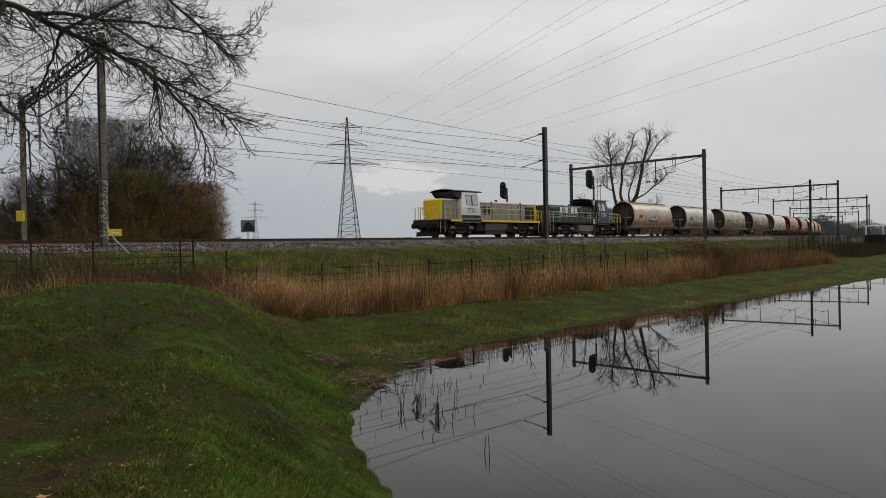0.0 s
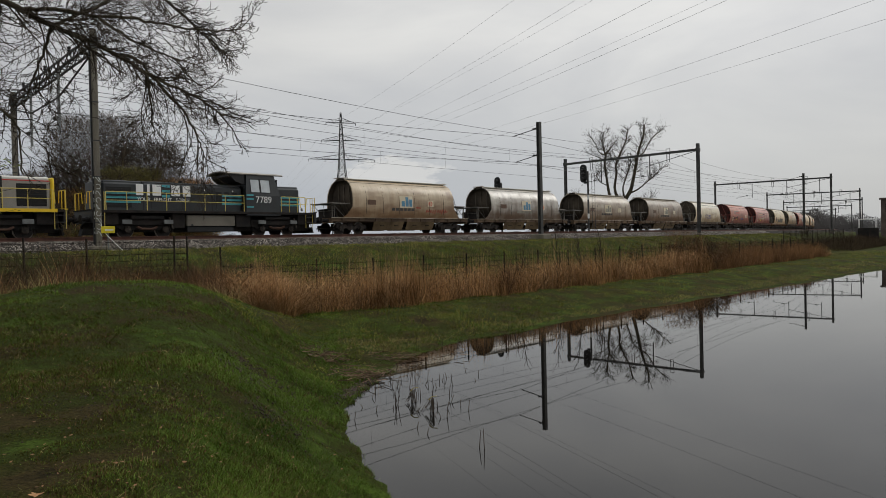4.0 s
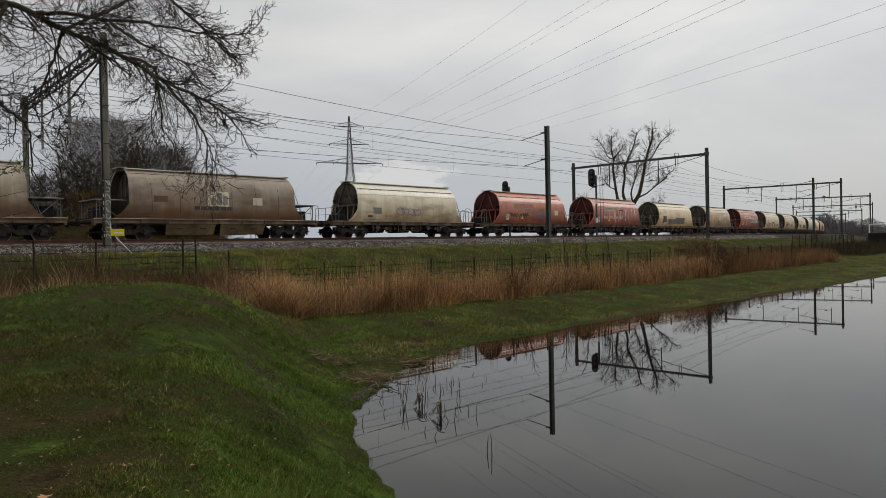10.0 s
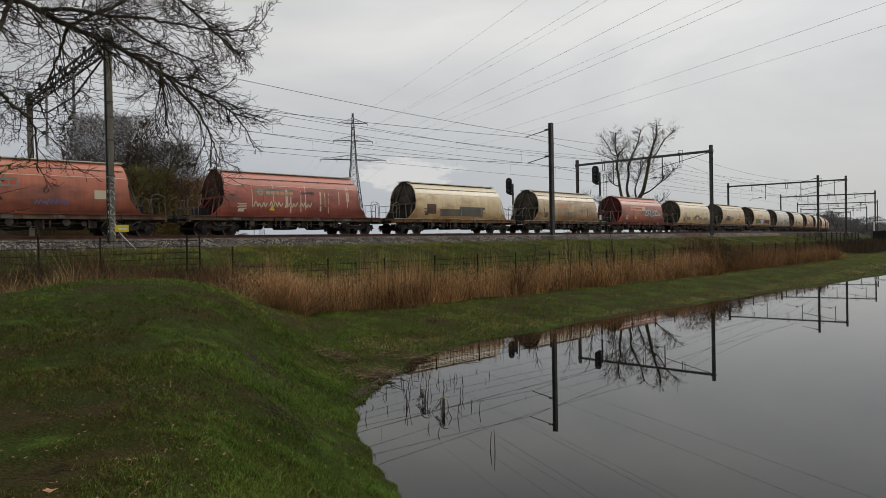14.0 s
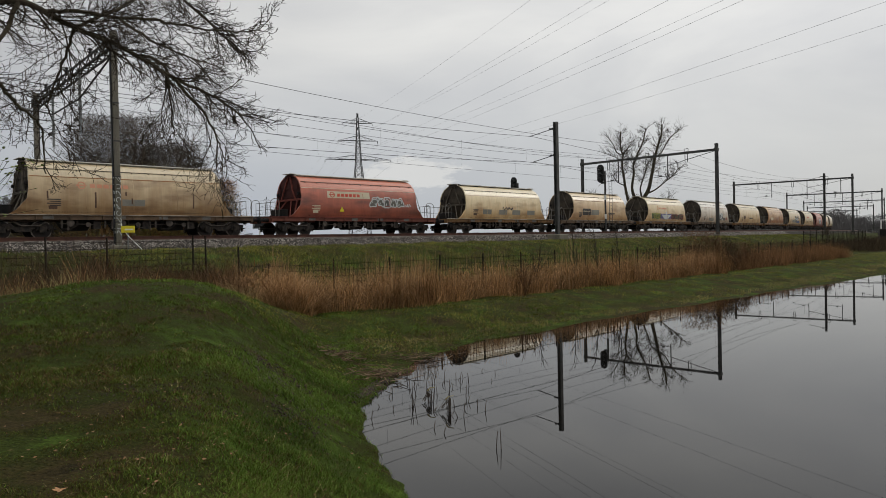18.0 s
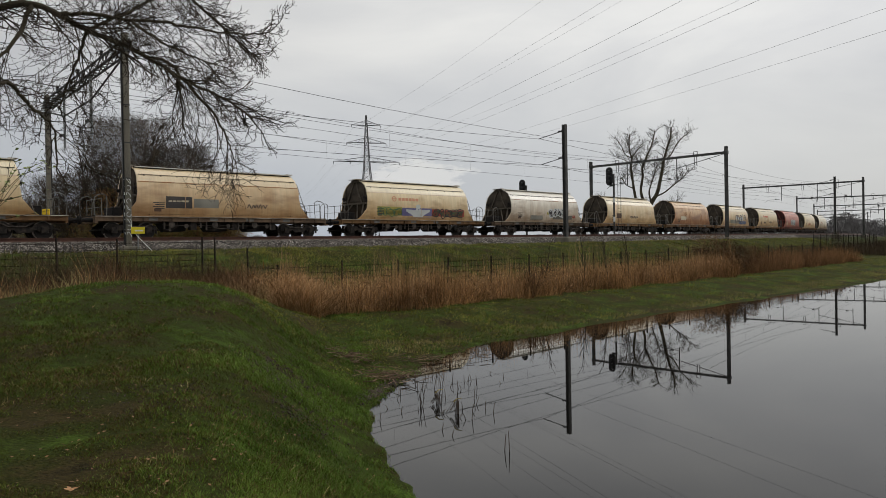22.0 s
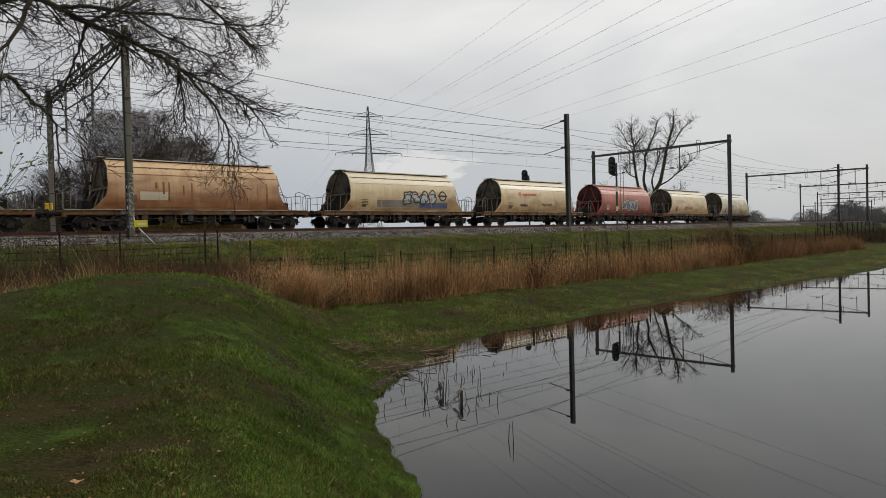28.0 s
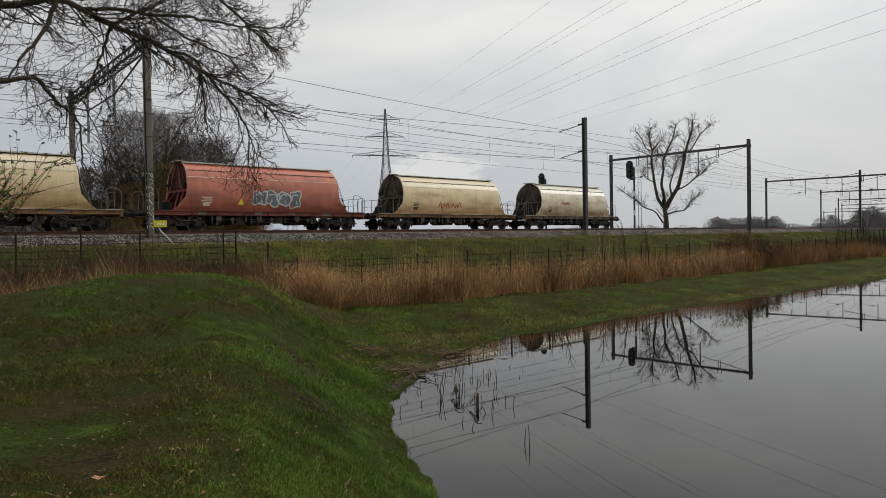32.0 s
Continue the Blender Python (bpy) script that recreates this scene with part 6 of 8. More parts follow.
def streaks(th, material, count, seed, z_top=3.3):
    """Pale washed runs down the side."""
    rnd = random.Random(seed)
    for i in range(count):
        x, w, z0 = rnd.uniform(-4.2, 4.2), rnd.uniform(0.02, 0.07), rnd.uniform(1.4, 2.4)
        part("washed_streak", on_side(x - w, x + w, z0, z_top - rnd.uniform(0, 0.5), 0.005), material, th)


def tag_line(th, x, z, w, h, line, seed, r=0.025):
    """Quick sprayed scribbles that cannot be read, each one joined-up run of uneven peaks."""
    rnd = random.Random(seed)
    runs = max(1, int(w / 1.1))
    for c in range(runs):
        cw = w / runs
        a, n = x + w / 2 - cw * c, max(5, int(cw * 0.86 / (h * 0.32)))
        pts = [Vector((a - cw * 0.86 * k / n + rnd.uniform(-0.03, 0.03), 0, z + h * (0.5 if k % 2 else -0.5) * rnd.uniform(0.35, 1.0))) for k in range(n + 1)]
        part("spray_line", stroke_on_side([(q.x, q.z) for q in smooth_run(pts, 3)], r), line, th)


def name_bars(th, x, z, w, h, material, count):
    """A name drawn as plain bars."""
    for i in range(count):
        a = x + w / 2 - w * i / count
        panel(th, "name_bar", material, a - w / count * 0.78, a, z - h / 2, z + h / 2)


def data_block(th, x, z, material=None):
    for i in range(4):
        panel(th, "data_bar", material or M_letter_dark, x - 0.32, x + 0.32 - 0.12 * (i % 2), z - 0.1 * i, z - 0.1 * i + 0.05)


WAGONS = [
    ("N", "tan", "tan bogie hopper wagon with blue emblem and rusty grime"),
    ("N", "grey", "grey-beige bogie hopper wagon with faded blue emblem"),
    ("N", "dull_tan", "dusty tan bogie hopper wagon with faint lettering"),
    ("N", "brown", "brown grimy bogie hopper wagon with white label"),
    ("E", "cream", "cream bogie hopper wagon with dusty lower sides"),
    ("E", "salmon", "faded orange-red bogie hopper wagon with sprayed tag"),
    ("E", "faded_red", "faded pinkish red bogie hopper wagon with streaked sides"),
    ("E", "yellow", "yellow-cream bogie hopper wagon with grey painted-over band"),
    ("E", "sand", "sandy tan bogie hopper wagon, plain sided"),
    ("E", "red", "red bogie hopper wagon with white graffiti"),
    ("E", "yellow", "pale yellow bogie hopper wagon with grey patches"),
    ("E", "orange", "sandy yellow bogie hopper wagon with dark label"),
    ("E", "yellow", "cream bogie hopper wagon with colourful graffiti along its foot"),
    ("E", "white", "off-white bogie hopper wagon with black and white graffiti"),
    ("E", "yellow", "pale sandy bogie hopper wagon, dusty"),
    ("E", "rust", "orange-stained bogie hopper wagon with rust bands"),
    ("E", "yellow", "cream bogie hopper wagon with grey band and graffiti"),
    ("E", "yellow", "pale yellow bogie hopper wagon with black tags"),
    ("E", "worn_red", "red bogie hopper wagon with grey-blue graffiti"),
    ("E", "yellow", "cream bogie hopper wagon with red scrawl"),
    ("E", "cream", "cream bogie hopper wagon at the train's tail"),
]


def dress(i, th, kind):
    """Marks on the side of wagon i that faces the pond; +x is its front."""
    if kind == "N":
        mark = {0: M_blue_mark, 1: M_blue_mark, 2: M_patch_grey, 3: M_patch_grey}[i]
        panel(th, "emblem_ground", M_patch_light, 0.75, -0.6, 1.98, 2.85, 0.005)
        for dx, zt in ((0.55, 2.48), (0.15, 2.78), (-0.22, 2.62)):
            panel(th, "emblem_block", mark, dx, dx - 0.30, 2.08, zt, 0.01)
        name_bars(th, 0.35, 1.86, 2.4, 0.2, M_letter_dark if i != 1 else M_patch_grey, 6)
        panel(th, "label_plate", M_brown_plate, 3.9, 3.1, 2.15, 2.5)
        panel(th, "label_plate", M_patch_light, -2.2, -2.85, 2.1, 2.55)
        if i in (0, 1):
            round_mark(th, -2.52, 2.33, 0.16, M_red_mark)
        if i == 0:
            tag_line(th, -3.3, 1.75, 2.6, 0.35, M_graf_red, 3, 0.03)
            tag_line(th, -1.2, 2.0, 0.6, 0.2, M_graf_red, 4)
        return
    red = i in (5, 6, 9, 18)
    data_block(th, 3.9, 1.95, M_patch_light if red or i == 4 else None)
    panel(th, "number_plate_bar", M_brown_plate if not red else M_patch_light, 4.15, 3.75, 1.5, 1.66)
    if i in (5, 6, 8, 9, 12, 17):
        ink = M_red_mark if i in (5, 9, 17) else M_faded_mark
        ground = {5: M_patch_grey, 6: M_patch_grey, 9: M_patch_light}.get(i)
        if ground:
            panel(th, "name_ground", ground, 3.0, -0.6 if i == 9 else 0.2, 2.5, 2.95, 0.004)
        round_mark(th, 2.6, 2.72, 0.17, ink)
        name_bars(th, 1.2, 2.7, 2.0, 0.2, ink, 6)
    if red:
        tri = [(1.62, 1.6), (2.02, 1.6), (1.82, 1.95)]
        part("warning_triangle", blob(tri, 0.008), M_yellow_sign, th, "small yellow warning triangle")
    if i == 4:
        scrawl(th, 0.2, 1.95, 2.4, 0.6, M_graf_violet, None, 14, 4, 0.022)
        panel(th, "data_panel", M_patch_grey, 3.7, 2.9, 1.75, 2.2, 0.004)
    elif i == 5:
        tag_line(th, 2.2, 1.95, 3.0, 0.5, M_graf_black, 8, 0.05)
        panel(th, "grid_plate", M_patch_light, -3.3, -3.9, 2.0, 2.45)
        tag_line(th, -1.4, 1.8, 1.8, 0.3, M_graf_violet, 18, 0.03)
    elif i == 6:
        streaks(th, M_seam_pale, 16, 9)
        tag_line(th, 0.9, 1.95, 4.4, 0.42, M_patch_light, 9, 0.035)
        tag_line(th, -0.9, 2.75, 1.2, 0.25, M_graf_black, 19, 0.03)
    elif i == 7:
        panel(th, "painted_over_band", M_patch_dark, 2.5, -2.6, 1.45, 2.0, 0.004, "dark painted-over band")
        panel(th, "painted_over_band", M_patch_dark, 0.2, -2.9, 2.0, 2.2, 0.004)
        panel(th, "painted_over_patch", M_brown_plate, 3.9, 2.9, 1.6, 2.35, 0.004)
    elif i == 8:
        panel(th, "data_panel", M_patch_grey, 0.6, -0.6, 1.7, 2.05, 0.004)
        streaks(th, M_brown_plate, 5, 29, 2.6)
    elif i == 9:
        scrawl(th, -2.2, 2.3, 3.0, 0.75, M_graf_line, M_patch_dark, 11, 5)
        tag_line(th, -4.2, 2.1, 0.7, 0.3, M_graf_line, 12)
    elif i == 10:
        for x in (3.0, 0.9, -0.9, -3.0):
            panel(th, "painted_over_patch", M_patch_grey, x, x - 1.1, 1.6, 2.0, 0.004)
        tag_line(th, -0.4, 2.1, 1.6, 0.3, M_graf_black, 101, 0.03)
    elif i == 11:
        panel(th, "label_plate", M_letter_dark, 3.5, 2.0, 1.7, 2.35)
        name_bars(th, 2.75, 2.1, 1.2, 0.1, M_patch_light, 5)
        panel(th, "painted_over_band", M_patch_grey, 1.9, 0.4, 1.75, 2.25, 0.004)
        tag_line(th, -2.2, 1.9, 1.5, 0.35, M_graf_black, 111, 0.03)
    elif i == 12:
        # a long sprayed piece: yellow-green, violet with a pale figure, then red and green
        panel(th, "spray_ground", M_graf_yellow, 4.2, 1.9, 1.42, 2.15, 0.003)
        panel(th, "spray_ground", M_graf_violet, 1.9, -1.1, 1.42, 2.1, 0.003)
        panel(th, "spray_ground", M_graf_red, -1.1, -4.6, 1.42, 2.05, 0.003)
        scrawl(th, 3.0, 1.8, 2.0, 0.6, M_graf_green, M_graf_yellow, 20, 3, 0.03)
        part("spray_fill", blob([(1.5, 2.0), (1.5, 1.85), (0.9, 1.6), (0.75, 1.45), (-0.15, 1.45), (-0.3, 1.6), (-0.9, 1.85), (-0.9, 2.0), (0.05, 1.95), (0.1, 2.3), (0.3, 2.38), (0.5, 2.3), (0.55, 1.95)], 0.006), M_graf_line, th)
        scrawl(th, -2.9, 1.75, 3.2, 0.65, M_graf_black, M_graf_green, 23, 5, 0.03)
    elif i == 13:
        panel(th, "painted_over_band", M_patch_grey, 2.4, 0.6, 1.4, 1.8, 0.004)
        panel(th, "painted_over_band", M_patch_dark, -1.0, -4.0, 1.42, 1.85, 0.003)
        scrawl(th, -1.6, 2.05, 2.6, 0.85, M_graf_line, M_graf_black, 31, 4, 0.05)
        panel(th, "spray_ground", M_graf_yellow, 0.0, -0.35, 1.9, 2.1, 0.003)
        tag_line(th, -4.35, 1.75, 0.5, 0.4, M_graf_red, 133, 0.03)
    elif i == 14:
        panel(th, "label_plate", M_brown_plate, 3.3, 2.3, 1.75, 2.25, 0.004)
        tag_line(th, -0.5, 1.9, 2.0, 0.3, M_graf_black, 141, 0.025)
    elif i == 15:
        panel(th, "faded_patch", M_patch_light, 3.4, 1.9, 1.75, 2.2, 0.004)
        streaks(th, M_rust_run, 9, 39, 2.9)
    elif i == 16:
        panel(th, "painted_over_band", M_patch_grey, 2.8, -1.6, 1.42, 2.0, 0.003, "grey painted-over band")
        panel(th, "spray_ground", M_graf_blue, -1.2, -4.1, 1.42, 1.85, 0.004)
        scrawl(th, -1.3, 2.2, 3.4, 0.9, M_graf_black, M_graf_line, 41, 4, 0.05)
        round_mark(th, -3.6, 2.35, 0.34, M_graf_black)
    elif i == 17:
        tag_line(th, 2.0, 1.8, 1.2, 0.3, M_graf_black, 51, 0.035)
        tag_line(th, -1.4, 1.85, 1.8, 0.45, M_graf_black, 52, 0.035)
    elif i == 18:
        scrawl(th, -0.6, 2.0, 3.2, 1.0, M_graf_line, M_graf_fill, 61)
    elif i == 19:
        tag_line(th, 0.4, 1.85, 2.6, 0.5, M_graf_red, 71, 0.04)
    elif i == 20:
        tag_line(th, 1.5, 2.3, 1.5, 0.3, M_graf_red, 81, 0.03)


GAP_NOSE = 0.0
for dark, flip in ((False, False), (True, True)):
    th, half = locomotive(dark, flip)
    MOVING.append((th, GAP_NOSE + half - (0.17 if dark else 0.42)))
    GAP_NOSE += 2 * half
for i, (kind, paint, label) in enumerate(WAGONS):
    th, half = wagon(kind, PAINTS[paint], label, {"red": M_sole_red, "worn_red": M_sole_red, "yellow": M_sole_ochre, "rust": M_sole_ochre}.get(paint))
    dress(i, th, kind)
    MOVING.append((th, GAP_NOSE + half))
    GAP_NOSE += 2 * half


def travel(t):
    """Metres run at time t, with the slight surge of the pull."""
    return -SPEED * t - GAIN * t * t + DRIFT[0] * t + DRIFT[1] * t * t + DRIFT[2] * t ** 3 + DRIFT[3] * t ** 4


def motions():
    """The train runs past from right to left, a little faster towards the end."""
    for th, behind in MOVING:
        rows = []
        for t in range(0, 33):
            s = NOSE + behind + travel(t)
            q = rail_point(s, 0, RAIL_Z)
            rows.append((t, pose(q.x, q.y, q.z, 0, 0, rail_turn(s))))
        walk(th, rows)
    # wheels roll: a row every 80 degrees of turn
    for w in WHEELS:
        x = w.location.x
        rows, k = [], 0
        while True:
            d = k * radians(80) * 0.46
            t = (-SPEED + math.sqrt(SPEED * SPEED + 4 * GAIN * d)) / (2 * GAIN)
            rows.append((min(t, 32.0), pose(x, 0, 0.46, 0, 80 * k, 0)))
            k += 1
            if t > 32:
                break
        walk(w, rows)


NOSE, SPEED, GAIN = 37.8, 10.233, 0.00777
DRIFT = (0.176134, -0.0152215, 0.000790404, -1.46138e-05)


# ---- plants ----
def grow(sh, fine, p, d, length, r, level, rnd, spec):
    """A branch that bends as it goes, with its side shoots; thin shoots go into fine."""
    kids, ratio, spread_, droop, wander, segs = spec[level]
    last = level == len(spec) - 1
    pts, q, way = [p.copy()], p.copy(), d.normalized()
    for i in range(segs):
        way = (way + Vector((rnd.uniform(-1, 1), rnd.uniform(-1, 1), rnd.uniform(-1, 1) - droop)) * wander).normalized()
        q = q + way * (length / segs)
        pts.append(q.copy())
    (fine if r < 0.012 * (1 + 0 * level) or last else sh).tube(pts, r, r * (0.6 if last else 0.5), n=3 if r < 0.02 else (4 if r < 0.06 else 7), cap=False)
    if last:
        return
    for k in range(kids):
        t = 0.25 + 0.75 * (k + rnd.random()) / kids
        x = t * segs
        i = min(int(x), segs - 1)
        base = pts[i].lerp(pts[i + 1], x - i)
        along = (pts[i + 1] - pts[i]).normalized()
        side = along.orthogonal().normalized()
        side.rotate(Matrix.Rotation(rnd.uniform(0, 2 * math.pi), 3, along))
        a = spread_ * rnd.uniform(0.7, 1.3)
        nd = along * math.cos(a) + side * math.sin(a)
        grow(sh, fine, base, nd, length * ratio * rnd.uniform(0.6, 1.25) * (1.15 - 0.5 * t), max(r * 0.55 * (1.1 - 0.5 * t), 0.0036), level + 1, rnd, spec)


def along_limb(pts, t):
    x = t * (len(pts) - 1)
    i = min(int(x), len(pts) - 2)
    return pts[i].lerp(pts[i + 1], x - i), (pts[i + 1] - pts[i]).normalized()


# the big bare tree on the dyke, whose limbs hang into view
OAK_BOUGHS = {
    "a": ([(-7.4, 6.9, 4.6), (-6.6, 7.5, 5.35), (-5.67, 8.23, 5.58), (-5.20, 8.54, 5.74), (-4.77, 9.02, 5.56), (-4.35, 9.45, 5.40), (-3.89, 9.86, 5.11), (-3.40, 10.25, 4.88), (-3.11, 10.55, 4.66)], 0.054),
    "b": ([(-7.2, 6.6, 3.9), (-6.0, 6.7, 4.25), (-4.89, 7.07, 4.42), (-4.73, 7.30, 4.50), (-4.68, 7.45, 4.41), (-4.65, 7.59, 4.29), (-4.56, 7.76, 4.17), (-4.55, 7.88, 3.98), (-4.60, 7.97, 3.60)], 0.032),
    "c": ([(-4.99, 8.78, 5.69), (-4.51, 8.81, 5.68), (-4.09, 8.80, 5.59), (-3.63, 8.89, 5.57), (-3.29, 8.91, 5.50), (-2.70, 9.01, 5.44), (-2.40, 9.02, 5.48)], 0.028),
    "d": ([(-4.77, 9.02, 5.56), (-4.52, 9.59, 5.96), (-4.20, 10.17, 6.42), (-3.78, 10.65, 6.91)], 0.026),
    "e": ([(-4.18, 9.63, 5.34), (-4.03, 10.02, 5.28), (-4.01, 10.14, 4.75), (-3.98, 10.15, 4.36)], 0.026),
    "f": ([(-3.89, 9.86, 5.11), (-3.51, 10.00, 4.65), (-3.29, 9.97, 4.24), (-3.22, 9.99, 3.99)], 0.024),
    "g": ([(-4.09, 8.80, 5.59), (-3.66, 8.66, 5.28), (-3.23, 8.62, 5.05), (-2.82, 8.58, 4.93)], 0.02),
    "h": ([(-5.20, 8.54, 5.74), (-5.23, 8.29, 5.26), (-5.32, 7.99, 4.86), (-5.38, 7.83, 4.56)], 0.03),
    "i": ([(-4.77, 9.02, 5.56), (-4.92, 9.05, 5.21), (-5.06, 9.08, 4.90), (-5.23, 9.10, 4.54)], 0.022),
    "j": ([(-6.2, 7.9, 5.5), (-5.27, 8.85, 6.21), (-4.70, 9.50, 6.66), (-4.05, 10.01, 6.48), (-3.54, 10.41, 6.03), (-3.16, 10.54, 5.64)], 0.04),
    "k": ([(-7.4, 6.9, 5.2), (-6.9, 7.6, 6.6), (-6.1, 8.6, 7.3), (-5.2, 9.4, 7.4)], 0.07),
}
oak = tagged(new("bare_tree"), "large leafless tree on the dyke with drooping grey-brown branches", "tree")
tz = float(ground_z(-7.6, 6.7))
part("trunk", Shape().tube(smooth_run([Vector((-7.7, 6.5, tz - 0.3)), Vector((-7.65, 6.6, tz + 1)), Vector((-7.5, 6.75, 4.0)), Vector((-7.4, 6.9, 5.2)), Vector((-7.6, 7.0, 7.5)), Vector((-7.3, 7.3, 9.5))]), 0.32, 0.14, n=12), M_bark, oak, smooth=True)
rnd = random.Random(12)
twigs = Shape()
for key, (raw, r) in OAK_BOUGHS.items():
    run = smooth_run([Vector(p) for p in raw], 5)
    run = [run[0]] + [p + Vector((rnd.uniform(-1, 1), rnd.uniform(-1, 1), rnd.uniform(-1, 1))) * 0.015 for p in run[1:]]
    limb = Shape().tube(run, r, r * 0.24, n=8, cap=False)
    n = int(sum((b - a).length for a, b in zip(run[:-1], run[1:])) / 0.076)
    thick = Shape()
    for i in range(n):
        t = (i + rnd.random()) / n
        if key in "ab" and t < 0.18 or key == "k" and t < 0.4 or key in "bh" and i % 3:
            continue
        p, way = along_limb(run, t)
        side = way.orthogonal().normalized()
        side.rotate(Matrix.Rotation(rnd.uniform(0, 6.28), 3, way))
        side.z = side.z * 0.7 - 0.12
        nd = way * rnd.uniform(0.6, 1.5) + side
        grow(thick, twigs, p, nd, rnd.uniform(0.38, 1.15) * ((0.95 - 0.5 * t) if key in "cdgj" else (1.1 - 0.5 * t)), max(0.0072, min(0.012, r * 0.22)), 0, rnd,
             [(6, 0.58, 0.75, 0.10, 0.24, 9), (4, 0.60, 0.75, -0.04, 0.30, 6), (0, 0, 0, -0.12, 0.32, 5)])
    limb.add(thick.v, thick.f)
    part("limb", limb, M_bark, oak, smooth=True)
# upper boughs out of view, added to shade the dyke below
for i in range(11):
    a = 2.0 + 0.42 * i + rnd.uniform(-0.15, 0.15)
    z0 = 6.4 + 0.35 * i
    run = smooth_run([Vector((-7.45, 7.0, z0))] + [Vector((-7.45 + d * math.cos(a), 7.0 + d * math.sin(a), z0 + 0.35 * d + 0.1 * math.sin(d))) for d in (1.2, 2.6, 4.0, 5.4)], 4)
    shade_bough = Shape().tube(run, 0.09, 0.03, n=7, cap=False)
    for k in range(44):
        q, way = along_limb(run, 0.15 + 0.85 * (k + rnd.random()) / 44)
        side = way.orthogonal().normalized()
        side.rotate(Matrix.Rotation(rnd.uniform(0, 6.28), 3, way))
        grow(shade_bough, shade_bough, q, way * 0.8 + side, rnd.uniform(0.6, 1.6), 0.014, 0, rnd, [(7, 0.5, 0.8, 0, 0.25, 5), (4, 0.5, 0.8, 0, 0.3, 4), (0, 0, 0, 0, 0.3, 3)])
    part("limb", shade_bough, M_bark, oak, smooth=True)
tagged(part("twig_growth", twigs, M_twig, oak), kind="stuff")
# young green leaves on thin shoots beside it
M_leaf = mat("young_leaf", lin(112, 126, 62), lin(142, 152, 84), 2, 0.7, bump=0, island=0.25)
shoot = tagged(new("leafing_shoot"), "thin shoots with small young green leaves", "shrub")
st = Shape()
for i in range(22):
    b = Vector((-6.1, 7.45 + rnd.uniform(-0.4, 0.4), 2.2))
    grow(st, st, b, Vector((0.62, 0.1, 1.0 + rnd.uniform(-0.3, 0.3))), rnd.uniform(1.2, 1.9), 0.006, 0, rnd, [(5, 0.4, 0.6, -0.02, 0.14, 7), (0, 0, 0, 0, 0.18, 4)])
high = [Vector(q) for q in st.v if q[2] > 3.05]
st.tube([(-6.1, 7.45, float(ground_z(-6.1, 7.45)) - 0.1), (-6.1, 7.45, 2.25)], 0.03, n=6)
lv = Shape()
for i in range(1000):
    b = rnd.choice(high) + Vector((rnd.uniform(-1, 1), rnd.uniform(-1, 1), rnd.uniform(-1, 1))) * 0.012
    a, w = rnd.uniform(0, 6.28), rnd.uniform(0.013, 0.026)
    u = Vector((math.cos(a), math.sin(a), rnd.uniform(-0.5, 0.5))) * w * 1.9
    v = Vector((-math.sin(a), math.cos(a), rnd.uniform(-0.8, 0.8))) * w * 0.8
    lv.add([b, b + u * 0.5 + v, b + u, b + u * 0.5 - v], [(0, 1, 2, 3)])
tagged(part("leaf_growth", lv, M_leaf, shoot), kind="stuff")
tagged(part("stem_growth", st, M_twig, shoot), kind="stuff")


def stem_tree(base, stems, spec, seed, label, bark, twig, trunk_r):
    """A bare tree from its forking stems."""
    th = tagged(new("bare_tree"), label, "tree")
    rn = random.Random(seed)
    tw, wood = Shape(), Shape()
    for raw, r in stems:
        run = smooth_run([Vector(base) + Vector(p) for p in raw], 4)
        wood.tube(run, r, r * 0.3, n=8, cap=False)
        n = int(len(run) * 2.0)
        for i in range(n):
            t = 0.42 + 0.58 * (i + rn.random()) / n
            p, way = along_limb(run, t)
            side = way.orthogonal().normalized()
            side.rotate(Matrix.Rotation(rn.uniform(0, 6.28), 3, way))
            side.z = abs(side.z) * 0.6 + 0.1
            ln0 = rn.uniform(1.0, 2.7) * (1.15 - 0.5 * t)
            grow(wood, tw, p, way * rn.uniform(0.3, 0.9) + side, ln0, max(0.016, min(0.035, r * 0.2)), 0, rn, spec)
    part("trunk", wood, bark, th, smooth=True)
    tagged(part("twig_growth", tw, twig, th), kind="stuff")
    return th


SPEC_TREE = [(5, 0.55, 0.65, -0.12, 0.24, 6), (4, 0.55, 0.6, -0.1, 0.24, 4), (0, 0, 0, 0, 0.2, 3)]
bt = (27.76, 108.5, 0.55)
# stems as (metres sideways, metres up), from the ground or from their fork
MAIN_STEMS = (
    (0.52, [(0.0, 0), (0.0, 3.0), (-0.05, 4.8), (-0.2, 6.6), (-0.3, 8.0)]),
    (0.25, [(-0.1, 6.0), (-1.0, 7.3), (-1.46, 9.3), (-1.78, 11.0), (-1.94, 13.1), (-1.86, 14.6), (-2.1, 16.1), (-2.19, 18.2)]),
    (0.24, [(-0.15, 6.6), (-0.3, 8.0), (-0.5, 9.7), (-0.25, 11.8), (-0.25, 13.1), (0.3, 14.8), (1.1, 16.5), (1.5, 18.4)]),
    (0.34, [(0.05, 6.0), (1.0, 7.8), (1.7, 9.1), (2.1, 10.6), (2.5, 12.7), (2.8, 14.2), (3.4, 16.1), (3.8, 17.4), (4.0, 19.0)]),
)
